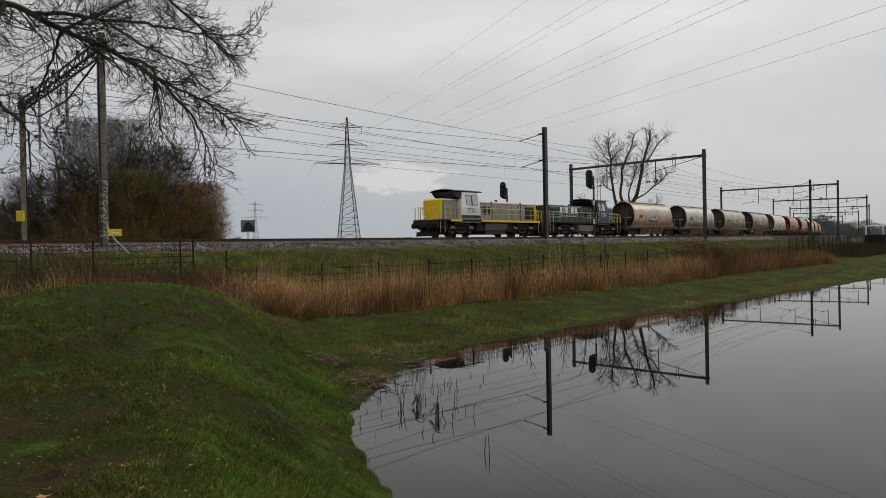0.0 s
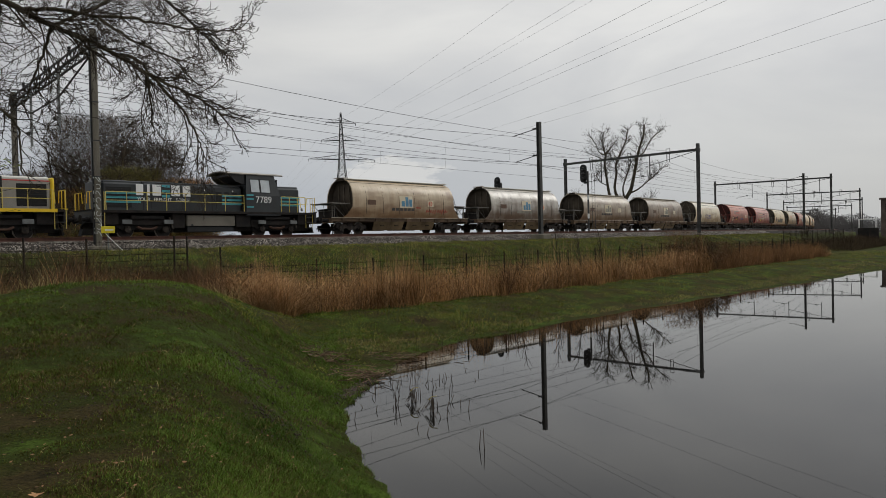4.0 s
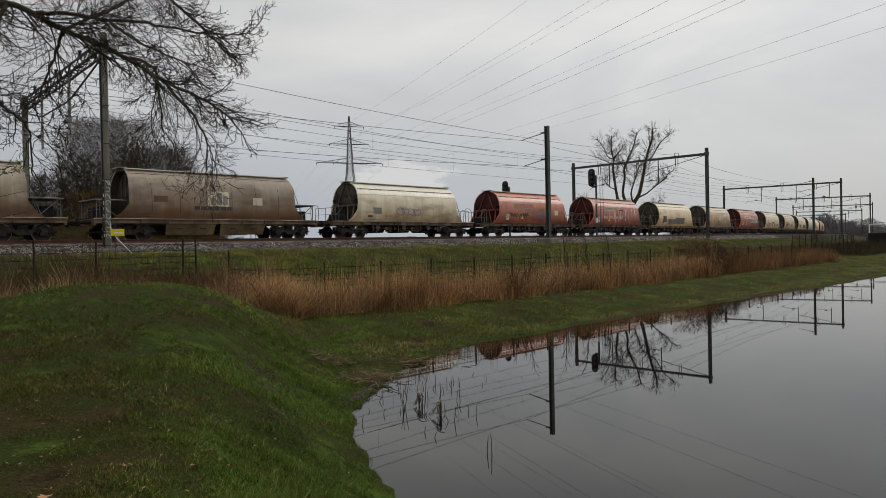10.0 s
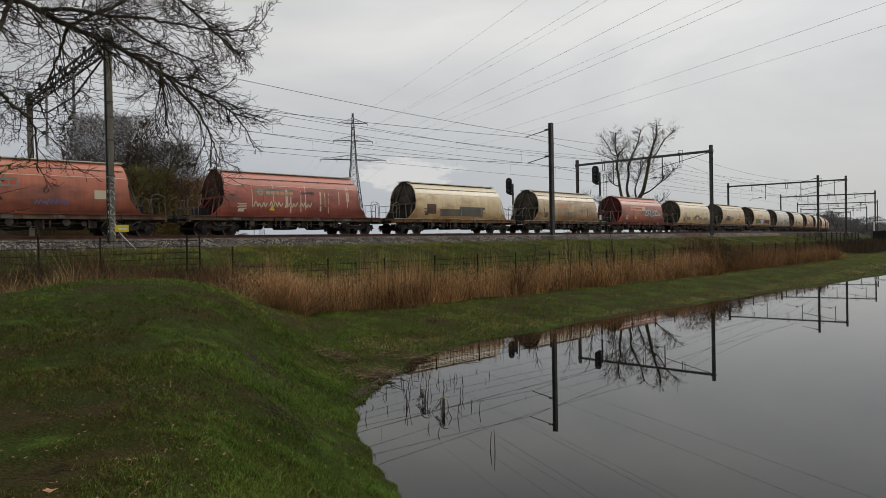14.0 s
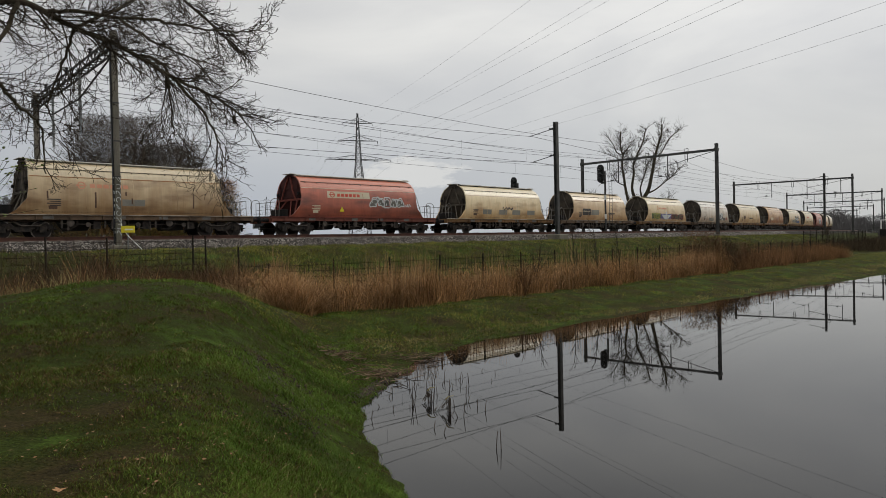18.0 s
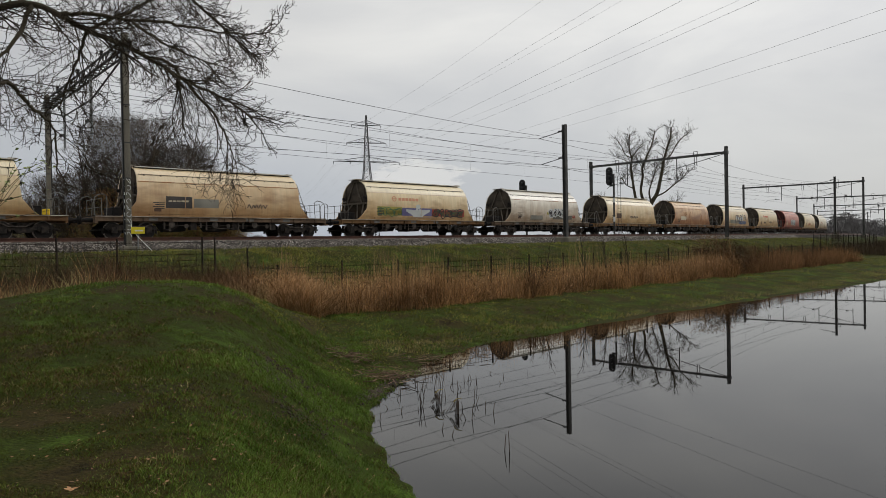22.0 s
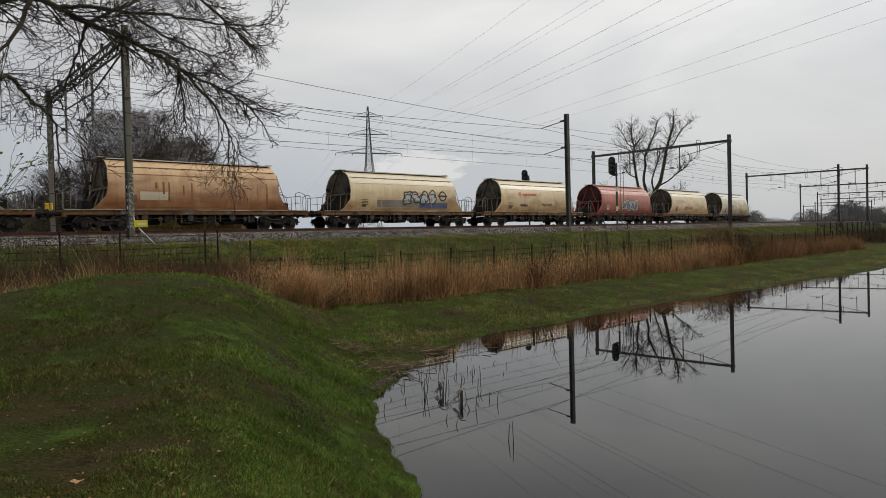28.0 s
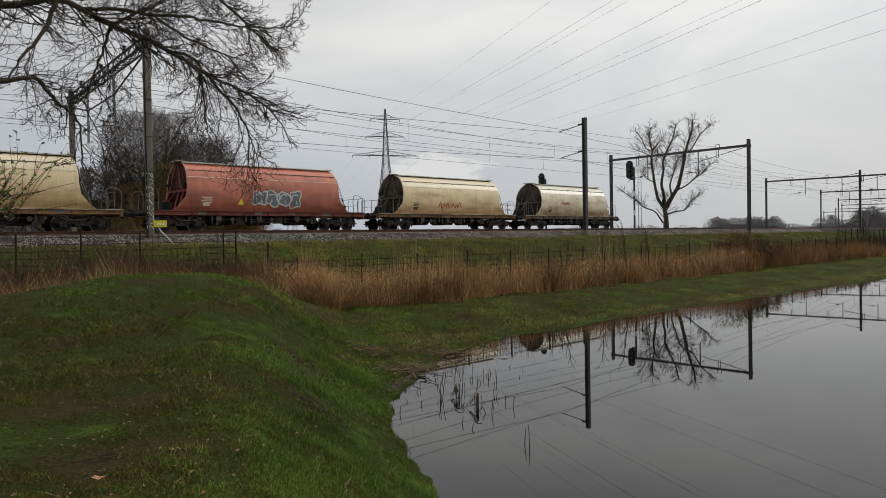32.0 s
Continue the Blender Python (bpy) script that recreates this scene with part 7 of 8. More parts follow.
SIDE_STEMS = (
    (0.10, [(-1.86, 14.6), (-2.7, 15.2), (-3.2, 16.5), (-4.0, 17.6)]), (0.09, [(-1.86, 14.6), (-1.05, 15.7), (-0.25, 16.8)]),
    (0.09, [(-1.95, 13.5), (-2.7, 14.2), (-4.5, 15.1)]), (0.09, [(-0.25, 13.1), (-1.05, 14.2), (-1.46, 15.4)]),
    (0.15, [(1.0, 7.8), (0.65, 9.3), (0.9, 10.6), (1.5, 11.9), (1.8, 13.5)]), (0.13, [(1.7, 8.7), (3.0, 9.3), (4.2, 10.3), (5.4, 11.2), (6.2, 12.3)]),
    (0.12, [(2.8, 14.2), (3.8, 14.8), (5.0, 16.8), (6.5, 18.0)]), (0.10, [(-1.6, 10.0), (-2.6, 10.6), (-3.4, 11.6)]),
    (0.13, [(-0.4, 3.8), (-1.6, 5.5), (-3.1, 6.2), (-4.0, 7.2), (-6.3, 8.7)]), (0.12, [(0.4, 5.1), (1.4, 5.5), (2.8, 5.7), (3.4, 6.9), (4.7, 7.8)]),
)
rn = random.Random(77)
stem_tree(bt, [([(0.969 * u, -0.248 * u + rn.uniform(-0.4, 0.4), z) for u, z in run], r) for r, run in MAIN_STEMS + SIDE_STEMS],
          SPEC_TREE, 5, "tall bare tree with forked trunk behind the tracks", M_bark, M_twig, 0.5)

# the broad thicket behind the tracks: trees over brown and olive scrub
thick = tagged(new("thicket"), "broad leafless thicket, grey-brown twigs over olive scrub", "thicket")
rn = random.Random(21)
M_olive = mat("olive_twig", lin(114, 107, 62), lin(146, 137, 84), 0.3, 0.95, bump=0, island=0.3, spec=0.08)
M_russet = mat("russet_twig", lin(128, 96, 64), lin(160, 122, 82), 0.3, 0.95, bump=0, island=0.3, spec=0.08)
wood, tw, low_a, low_b = Shape(), Shape(), Shape(), Shape()
# crowns as (x, y, reach, top, stems)
CROWNS = ((-25.0, 55.4, 1.9, 14.2, 8), (-26.6, 54.4, 2.4, 12.6, 8), (-23.4, 55.6, 2.4, 11.6, 7), (-29.4, 52.8, 2.2, 9.0, 7), (-21.0, 56.4, 2.3, 9.6, 7), (-31.2, 52.2, 1.6, 7.2, 5), (-18.9, 56.4, 1.5, 7.6, 6), (-20.2, 54.9, 1.6, 8.2, 6), (-27.6, 53.4, 1.9, 9.6, 6))
for cx, cy, reach, top, stems in CROWNS:
    for k in range(stems):
        a = 6.283 * k / stems + rn.uniform(-0.4, 0.4)
        x, y = cx + 0.35 * reach * math.cos(a), cy + 0.35 * reach * math.sin(a)
        z0 = float(ground_z(x, y)) - 0.2
        grow(wood, tw, Vector((x, y, z0)), Vector((0.20 * math.cos(a), 0.20 * math.sin(a), 1)), (top - z0) * rn.uniform(0.62, 0.86), 0.085, 0, rn,
             [(15, 0.34, 0.75, -0.10, 0.13, 9), (8, 0.5, 0.7, -0.08, 0.26, 6), (5, 0.5, 0.75, -0.05, 0.3, 4), (0, 0, 0, 0, 0.3, 3)])
for i in range(110):
    a = rn.uniform(-1, 1)
    x, y = -24.6 + 6.4 * a + rn.uniform(-0.5, 0.5), 53.4 + 2.5 * a + rn.uniform(-2.5, 1.5)
    top = (6.2 - 2.6 * abs(a) ** 2) * rn.uniform(0.45, 1.0)
    tgt = low_a if rn.random() < 0.5 - 0.35 * a else low_b
    grow(tgt, tgt, Vector((x, y, float(ground_z(x, y)) - 0.1)), Vector((rn.uniform(-0.4, 0.4), rn.uniform(-0.4, 0.4), 1)), top, 0.012, 0, rn,
         [(13, 0.34, 0.8, -0.04, 0.2, 7), (5, 0.5, 0.8, 0, 0.3, 4), (0, 0, 0, 0, 0.3, 3)])
tagged(part("stem_growth", wood, M_bush, thick), kind="stuff")
tagged(part("twig_growth", tw, M_bush, thick), kind="stuff")
part("olive_scrub", low_a, M_olive, thick)
part("russet_scrub", low_b, M_russet, thick)


def twig_haze(count, x0, y0, rx, ry, z0, z1, up, width, material, seed, waist=0.45):
    """Very many fine upright twigs filling a rounded crown."""
    gg = np.random.default_rng(seed)
    th_, rr, ph = gg.uniform(0, 6.28, count), np.sqrt(gg.random(count)), gg.random(count) ** 0.85
    lump = 1 + 0.13 * np.sin(3 * th_ + seed) + 0.10 * np.sin(7 * th_ + 9 * ph)
    env = np.sqrt(np.clip(1 - ((ph - waist) / (1.02 - waist * (ph < waist) * 0.2)) ** 2, 0.02, 1)) * lump
    x, y = x0 + rx * rr * env * np.cos(th_), y0 + ry * rr * env * np.sin(th_)
    z = z0 + (z1 - z0) * ph
    base = np.stack([x, y, z], -1)
    d = np.stack([0.6 * (x - x0) / rx + gg.normal(0, 0.6, count), gg.normal(0, 0.5, count), gg.uniform(-0.25, 0.9, count)], -1)
    tip = base + d * (up * gg.uniform(0.5, 1.3, count))[:, None]
    a = gg.uniform(0, 6.28, count)
    w = np.stack([np.cos(a), np.sin(a), np.zeros(count)], -1) * (width * gg.uniform(0.5, 1.4, count))[:, None]
    vs = np.stack([base - w, base + w, tip], 1).reshape(-1, 3)
    return big_mesh("twig_haze", vs, np.arange(3 * count).reshape(-1, 3), material)


for args in ((39000, -26.0, 54.8, 3.4, 3.0, 4.0, 12.6, 0.90, 0.0105, M_bush, 1), (30000, -22.8, 56.0, 2.9, 3.0, 3.0, 10.6, 0.90, 0.0105, M_bush, 2), (24000, -29.8, 52.8, 2.7, 2.4, 1.2, 8.2, 0.75, 0.0105, M_bush, 3),
             (30000, -23.2, 54.0, 2.9, 2.4, 1.0, 8.6, 0.68, 0.0105, M_olive, 4), (57000, -20.0, 55.6, 3.3, 2.4, 0.8, 7.8, 0.63, 0.0105, M_russet, 5), (24000, -19.8, 55.2, 2.7, 2.2, 0.8, 6.6, 0.63, 0.0105, M_olive, 8), (26000, -25.4, 53.4, 3.2, 2.2, 0.8, 7.0, 0.68, 0.0105, M_russet, 9), (11000, -29.4, 52.2, 3.2, 2.2, 0.8, 4.8, 0.68, 0.0105, M_bush, 6)):
    ob = part("twig_haze", twig_haze(*args), args[9], thick)
    tagged(ob, kind="stuff")


# ---- far woods and things on the horizon ----
def far_wood(az0, az1, dist, height, count, seed, width=6.0):
    g = np.random.default_rng(seed)
    vs, fs = [], []
    for i in range(count):
        az = radians(g.uniform(az0, az1))
        dd = dist * g.uniform(0.92, 1.08)
        cx, cy, h = dd * math.sin(az), dd * math.cos(az), height * g.uniform(0.55, 1.0)
        k = 620
        th, ph, rr = g.uniform(0, 6.28, k), g.uniform(0, 1, k), np.sqrt(g.uniform(0, 1, k))
        zz = h * (0.08 + 0.92 * ph)
        wid = width * 0.5 * np.sqrt(np.clip(1 - (ph - 0.45) ** 2 / 0.32, 0.03, 1)) * g.uniform(0.7, 1.2)
        px, py = cx + rr * wid * np.cos(th), cy + rr * wid * np.sin(th)
        up = g.uniform(0.35, 1.1, k) * height / 12
        leanx, leany = g.normal(0, 0.8, k) * up, g.normal(0, 0.8, k) * up
        w = g.uniform(0.04, 0.13, k) * height / 12
        c = np.stack([px, py, zz + 0.8], -1)
        perp = np.stack([np.cos(az) * w, -np.sin(az) * w, np.zeros(k)], -1)
        tip = c + np.stack([leanx, leany, up], -1)
        base = len(vs) * 3 * k
        vs.append(np.stack([c - perp, c + perp, tip], 1).reshape(-1, 3))
        fs.append(np.arange(3 * k).reshape(-1, 3) + base)
    ob = new("far_woods", big_mesh("far_woods", np.concatenate(vs), np.concatenate(fs), M_far))
    return tagged(ob, "distant leafless grey-brown woods on the horizon", "woods", kind="stuff")


far_wood(-36, -30, 160, 12, 40, 1, 9)
far_wood(-19, 8, 700, 10, 150, 2, 14)
far_wood(-18.5, -16, 350, 8, 14, 9, 7)
far_wood(8, 40, 620, 9, 130, 3, 16)
far_wood(17.6, 22.2, 330, 8.5, 44, 4, 9)
far_wood(24.6, 36, 380, 9.5, 60, 5, 11)
far_wood(27.0, 29.2, 300, 10.5, 14, 6, 9)


board = tagged(new("billboard"), "pale billboard with dark shape on a white post", "billboard")
bz0 = float(ground_z(-79, 289))
board.matrix_basis = pose(-79, 289, bz0, 0, 0, 15)
part("post", Shape().tube([(0, 0, 0), (0, 0, 8.6)], 0.35, 0.3, n=8), M_white, board)
part("panel", Shape().box(-2.8, 2.8, -0.15, 0.15, 8.3, 13.3, 0.05), M_steel, board)
part("dark_shape", Shape().plate([(-2.3, 8.7), (2.4, 8.7), (2.2, 10.7), (0.4, 12.5), (-0.9, 12.3)], -0.19, -0.16), M_black, board)

M_roof_far = mat("far_roof", lin(84, 74, 70), lin(104, 94, 88), 0.2, 0.9, bump=0)
M_wall_far = mat("far_wall", lin(120, 110, 102), lin(144, 134, 126), 0.2, 0.9, bump=0)
for x, y, w, hgt in ((-46, 470, 14, 5.5), (-28, 480, 18, 4.5), (-9, 500, 10, 4)):
    barn = tagged(new("farm_building"), "low distant farm building with dark pitched roof", "building", "distant farm")
    barn.matrix_basis = pose(x, y, 0.9, 0, 0, 8)
    part("wall", Shape().box(-w, w, -5, 5, 0, hgt * 0.55), M_wall_far, barn)
    rf = Shape().add([(-w - 0.5, -5.6, hgt * 0.55), (w + 0.5, -5.6, hgt * 0.55), (w + 0.5, 5.6, hgt * 0.55), (-w - 0.5, 5.6, hgt * 0.55), (-w - 0.5, 0, hgt), (w + 0.5, 0, hgt)], [(0, 1, 5, 4), (2, 3, 4, 5), (0, 4, 3), (1, 2, 5), (3, 2, 1, 0)])
    part("roof", rf, M_roof_far, barn)
    for i in range(3):
        part("window", Shape().box(-w * 0.6 + i * w * 0.6 - 0.6, -w * 0.6 + i * w * 0.6 + 0.6, -5.06, -5.0, hgt * 0.2, hgt * 0.42), M_black, barn)

M_brick = mat("brown_brick", lin(78, 68, 63), lin(104, 92, 86), 0.6, 0.9, bump=0.3, fine=12)
shed = tagged(new("brick_building"), "brown brick building with flat roof and dark windows", "building")
shed.matrix_basis = pose(107.0, 155.4, 1.2, 0, 0, -42)
part("wall", Shape().box(-7.5, 8, -5, 5, 0, 8.3), M_brick, shed)
part("roof", Shape().box(-7.8, 8.3, -5.3, 5.3, 8.3, 8.7, 0.05), M_roof_far, shed)
for i in range(5):
    for z in (2.0, 5.4):
        win = part("window", Shape().box(-6.6 + i * 2.9, -4.8 + i * 2.9, -5.05, -4.98, z, z + 2.0), M_glass_dark, shed)
        part("sill", Shape().box(-6.7 + i * 2.9, -4.7 + i * 2.9, -5.12, -4.99, z - 0.12, z), M_concrete, win)

cab_ = rail_point(126, -17.3)
trailer = tagged(new("trailer"), "dark parked trailer with a white tubular frame", "trailer")
trailer.matrix_basis = pose(cab_.x, cab_.y, float(ground_z(cab_.x, cab_.y)), 0, 0, rail_turn(126) + 8) @ Matrix.Scale(1.3, 4)
part("body", Shape().box(-2.6, 2.6, -1.1, 1.1, 0.35, 1.7, 0.06), M_frame, trailer)
for x in (-1.5, 1.3):
    for y in (-1.05, 1.05):
        part("wheel", Shape().ring([(0.2, -0.1), (0.38, -0.12), (0.38, 0.12), (0.2, 0.1)], "y", 16, (x, y, 0.38)), M_black, trailer)
for y in (-0.9, 0.9):
    part("frame_hoop", Shape().tube([(0.3, y, 1.7), (0.3, y, 2.75), (2.3, y, 2.75), (2.3, y, 1.7)], 0.04, n=6), M_white, trailer)
for x in (0.3, 2.3):
    part("frame_bar", Shape().tube([(x, -0.9, 2.75), (x, 0.9, 2.75)], 0.035, n=6), M_white, trailer)

# ---- by the tracks ----
sgn = tagged(new("yellow_sign"), "small yellow warning plate on a post by the mast", "sign")
sgn.matrix_basis = pose(-13.52, 29.35, 2.6, 0, 0, 22)
part("post", Shape().tube([(0, 0.04, -0.3), (0, 0.04, 0.98)], 0.03, n=6), M_steel, sgn)
part("plate", Shape().box(-0.26, 0.26, -0.015, 0.015, 0.76, 1.04, 0.01), M_yellow_sign, sgn)
part("print_bar", Shape().box(-0.12, 0.2, -0.02, -0.016, 0.86, 0.92), M_loco_cream, sgn)
gy_ = tagged(part("guy_tube", Shape().tube([(-13.95, 29.65, 3.8), (-13.8, 29.5, 3.5), (-13.45, 29.25, 3.2), (-12.6, 28.55, 2.66)], 0.013, n=6), M_white), "white plastic cable guard from mast to ground", "cable guard")
ybx = tagged(part("yellow_box", Shape().box(-24.55, -24.12, 41.0, 41.12, 4.55, 5.15, 0.02), M_loco_yellow), "small yellow box on the far portal post", "box")
# sprayed squiggles down the near concrete post
rn = random.Random(3)
marks = tagged(new("post_graffiti"), "white sprayed squiggles down the concrete post", "graffiti")
marks.matrix_basis = pose(-14.14, 29.80, 0, 0, 0, math.degrees(math.atan2(11.58, -10.18)) + 90)
for i in range(9):
    z = 3.35 + i * 0.28
    loop = [(0.09 * math.cos(a + i), 0.151, z + 0.1 * math.sin(a * (1 if i % 2 else 1.5) + i)) for a in np.linspace(0, 4.6, 9)]
    part("squiggle", Shape().tube(loop, 0.014, n=4), M_graf_line, marks)
for i in range(9):
    z = 3.35 + i * 0.28
    loop = [(0.151, 0.09 * math.cos(a + i), z + 0.1 * math.sin(a * (1 if i % 2 else 1.5) + i)) for a in np.linspace(0, 4.6, 9)]
    part("squiggle", Shape().tube(loop, 0.014, n=4), M_graf_line, marks)


# ---- fences ----
M_post = mat("fence_dark", lin(30, 27, 24), lin(50, 45, 40), 3, 0.9, bump=0.1, spec=0.1)


def fence_run(stations, top_z, dense, label, drop=0.0):
    """Posts at (s, off) with wires and mesh between them."""
    th = tagged(new("wire_fence"), label, "fence", "fences along the railway")
    pts = []
    for s, o in stations:
        top_z -= drop
        q = rail_point(s, o)
        z = float(ground_z(q.x, q.y))
        q.z = z
        pts.append(q)
        rn_ = random.Random(int(s * 10))
        lean = Vector((rn_.uniform(-0.03, 0.03), rn_.uniform(-0.03, 0.03), 0))
        part("post", Shape().tube([q - Vector((0, 0, 0.2)), Vector((q.x, q.y, top_z + rn_.uniform(-0.05, 0.05))) + lean], 0.036, 0.032, n=6), M_post, th)
    for a, b in zip(pts[:-1], pts[1:]):
        bay = Shape()
        h0, h1 = top_z - 0.06 - a.z, top_z - 0.06 - b.z
        rows = 8 if dense else 6
        for k in range(rows):
            f = (k + 0.5) / rows
            bay.tube([a + Vector((0, 0, h0 * f)), b + Vector((0, 0, h1 * f))], 0.009, n=3, cap=False)
        m = int((b - a).length / (0.16 if dense else 0.2))
        for k in range(1, m):
            t = k / m
            c = a.lerp(b, t)
            bay.tube([c + Vector((0, 0, 0.05)), Vector((c.x, c.y, top_z - 0.1))], 0.006, n=3, cap=False)
        part("mesh_panel", bay, M_post, th)
    return th


fence_run([(10.6 + 2.4 * i, -20.7) for i in range(25)], 2.2, True, "dark wire-mesh fence on slim posts in the reeds")
fence_run([(5.8 + 1.8 * i, -15.6) for i in range(-12, 2)] + [(10.5, -15.6), (10.9, -15.8)], 3.1, False, "dark wire fence on tall posts below the track")
fence_run([(10.88, -18.3), (10.65, -20.6)], 3.1, False, "short dark wire fence stepping down the embankment", 0.45)
fence_run([(70.6 + 2.3 * i, -17.5) for i in range(14)], 3.0, True, "dark panel fence overgrown with brush")


# ---- reeds, brush and grass ----
def ribbons(name, base, tip, width, material, label, category, bend=None):
    """Thin upright ribbons from base to tip points, each with a bend in the middle."""
    g = np.random.default_rng(len(base))
    k = len(base)
    a = g.uniform(0, 2 * math.pi, k)
    w = np.stack([np.cos(a), np.sin(a), np.zeros(k)], -1) * (width[:, None] * 0.5)
    mid = (base + tip) * 0.5 + (bend if bend is not None else 0)
    vs = np.stack([base - w, base + w, mid - w * 0.8, mid + w * 0.8, tip], 1).reshape(-1, 3)
    o = np.arange(k)[:, None] * 5
    fs = np.concatenate([o + np.array([[0, 1, 3]]), o + np.array([[0, 3, 2]]), o + np.array([[2, 3, 4]])])
    return tagged(new(name, big_mesh(name, vs, fs, material)), label, category, kind="stuff")


def on_line(s, o):
    a = (s - START) / RADIUS
    rr = RADIUS - o
    return CX + rr * (np.sin(a) * UX + np.cos(a) * UY), CY + rr * (np.sin(a) * UY - np.cos(a) * UX)


g = np.random.default_rng(7)


def stand(count, s0, s1, o0, o1, h0, h1, w, lean, power=1.4, clump=0.0):
    s = s0 + (s1 - s0) * g.random(count) ** power
    o = o0 + (o1 - o0) * g.random(count)
    if clump:
        o = o + clump * np.sin(s * 1.1) + clump * 0.6 * np.sin(s * 2.7 + 1)
    x, y = on_line(s, o)
    z = ground_z(x, y) - 0.05
    lump = np.sin(2.3 * s + 1.6 * o) * np.sin(1.1 * s - 2.9 * o + 1) + 0.6 * np.sin(5.3 * s + 2 * o) * np.sin(4.1 * o + 0.7 * s)
    h = g.uniform(h0, h1, count) * (0.82 + 0.18 * np.sin(s * 0.9) * np.sin(s * 0.37 + 2)) * (1 + 0.24 * lump)
    base = np.stack([x, y, z], -1)
    tip = base + np.stack([g.normal(0, lean, count), g.normal(0, lean, count), h], -1)
    bend = np.stack([g.normal(0, lean * 0.4, count), g.normal(0, lean * 0.4, count), h * 0.12 * min(1.0, lean * 1.6)], -1)
    return base, tip, np.full(count, w) * g.uniform(0.6, 1.4, count), bend


M_bramble = mat("dark_bramble", lin(50, 42, 32), lin(82, 70, 54), 0.5, 0.95, bump=0, island=0.5, spec=0.08)
M_rust_stem = mat("russet_stem", lin(104, 78, 55), lin(158, 120, 84), 0.5, 0.95, bump=0, island=0.6, spec=0.08)
M_clump = mat("clump_reed", lin(160, 126, 88), lin(208, 172, 130), 0.5, 0.9, bump=0, island=0.5, spec=0.08)
M_reed_pale = mat("pale_reed", lin(142, 112, 78), lin(194, 158, 116), 0.5, 0.9, bump=0, island=0.5, spec=0.08)
b_, t_, w_, n_ = stand(12500, 10.4, 41, -22.2, -20.2, 0.35, 1.5, 0.014, 0.24, 1.3, 0.35)
ribbons("reeds", b_, t_, w_, M_reed, "dry tan reeds along the fence", "reeds", n_)
b_, t_, w_, n_ = stand(5200, 10, 41, -22.0, -19.6, 1.2, 2.2, 0.010, 0.12, 1.3)
ribbons("reeds", b_, t_, w_, M_reed_pale, "taller thin pale reed stalks", "reeds", n_)
# snapped stalks that lean across the stand
k = 4200
s_, o_ = 10.2 + 31 * g.random(k) ** 1.35, -22.3 + 2.2 * g.random(k)
x_, y_ = on_line(s_, o_)
z_ = ground_z(x_, y_) + g.uniform(0.15, 1.05, k)
a_, l_ = g.uniform(0, 6.28, k), g.uniform(0.2, 0.6, k)
b_ = np.stack([x_, y_, z_], -1)
t_ = b_ + np.stack([np.cos(a_) * l_, np.sin(a_) * l_, g.normal(0.05, 0.3, k) * l_], -1)
ribbons("reeds", b_, t_, g.uniform(0.01, 0.022, k), M_reed_pale, "snapped pale reed stalks lying across the stand", "reeds")
k = 6500
s_, o_ = 9.6 + 31 * g.random(k) ** 1.35, -22.4 + 2.2 * g.random(k)
x_, y_ = on_line(s_, o_)
z_ = ground_z(x_, y_) + g.uniform(0.1, 1.2, k)
a_, l_ = g.uniform(0, 6.28, k), g.uniform(0.12, 0.4, k)
b_ = np.stack([x_, y_, z_], -1)
t_ = b_ + np.stack([np.cos(a_) * l_, np.sin(a_) * l_, g.normal(-0.15, 0.5, k) * l_], -1)
ribbons("reeds", b_, t_, g.uniform(0.012, 0.03, k), M_reed, "curled dry reed leaves hanging in the stand", "reeds")
b_, t_, w_, n_ = stand(22000, 9.0, 70, -21.8, -19.2, 0.4, 1.3, 0.012, 0.55, 1.2)
ribbons("brush", b_, t_, w_, M_brush, "brown dead undergrowth between the reeds", "undergrowth", n_)
b_, t_, w_, n_ = stand(46000, -18, 11.5, -21.8, -16.6, 0.4, 1.15, 0.012, 0.6, 0.8)
ribbons("brush", b_, t_, w_, M_brush, "brown tangled brush behind the dyke", "undergrowth", n_)
b_, t_, w_, n_ = stand(4200, 5.2, 10.2, -21.0, -18.6, 0.7, 1.9, 0.010, 0.5, 0.8)
ribbons("brush", b_, t_, w_, M_brush, "tall tangled brown brush beside the fence corner", "undergrowth", n_)
b_, t_, w_, n_ = stand(15000, -6, 10.8, -19.6, -16.2, 0.4, 1.6, 0.009, 0.7, 0.8, 0.4)
ribbons("brush", b_, t_, w_, M_bramble, "dark tangle of bare brown stems below the fence", "undergrowth", n_)
b_, t_, w_, n_ = stand(2600, -14, 10.6, -22.2, -18.6, 0.5, 1.5, 0.008, 0.45, 0.8)
ribbons("reeds", b_, t_, w_, M_reed, "pale stems arching out of the brush", "reeds", n_)
b_, t_, w_, n_ = stand(5000, -16, 9, -23.0, -20.4, 0.4, 0.85, 0.010, 0.25, 0.8, 0.5)
ribbons("straw", b_, t_, w_, M_straw, "pale dry grass tufts at the foot of the brush", "dry grass", n_)
b_, t_, w_, n_ = stand(8000, 9.7, 11.6, -22.0, -20.2, 0.35, 1.35, 0.013, 0.65, 1.0, 0.2)
ribbons("reeds", b_, t_, w_, M_clump, "leaning clump of pale dry reeds", "reeds", n_)
b_, t_, w_, n_ = stand(15000, 36, 67, -22.0, -19.4, 0.5, 1.75, 0.015, 0.26, 1.0, 0.2)
ribbons("brush", b_, t_, w_, M_rust_stem, "russet dead stems standing along the fence", "undergrowth", n_)
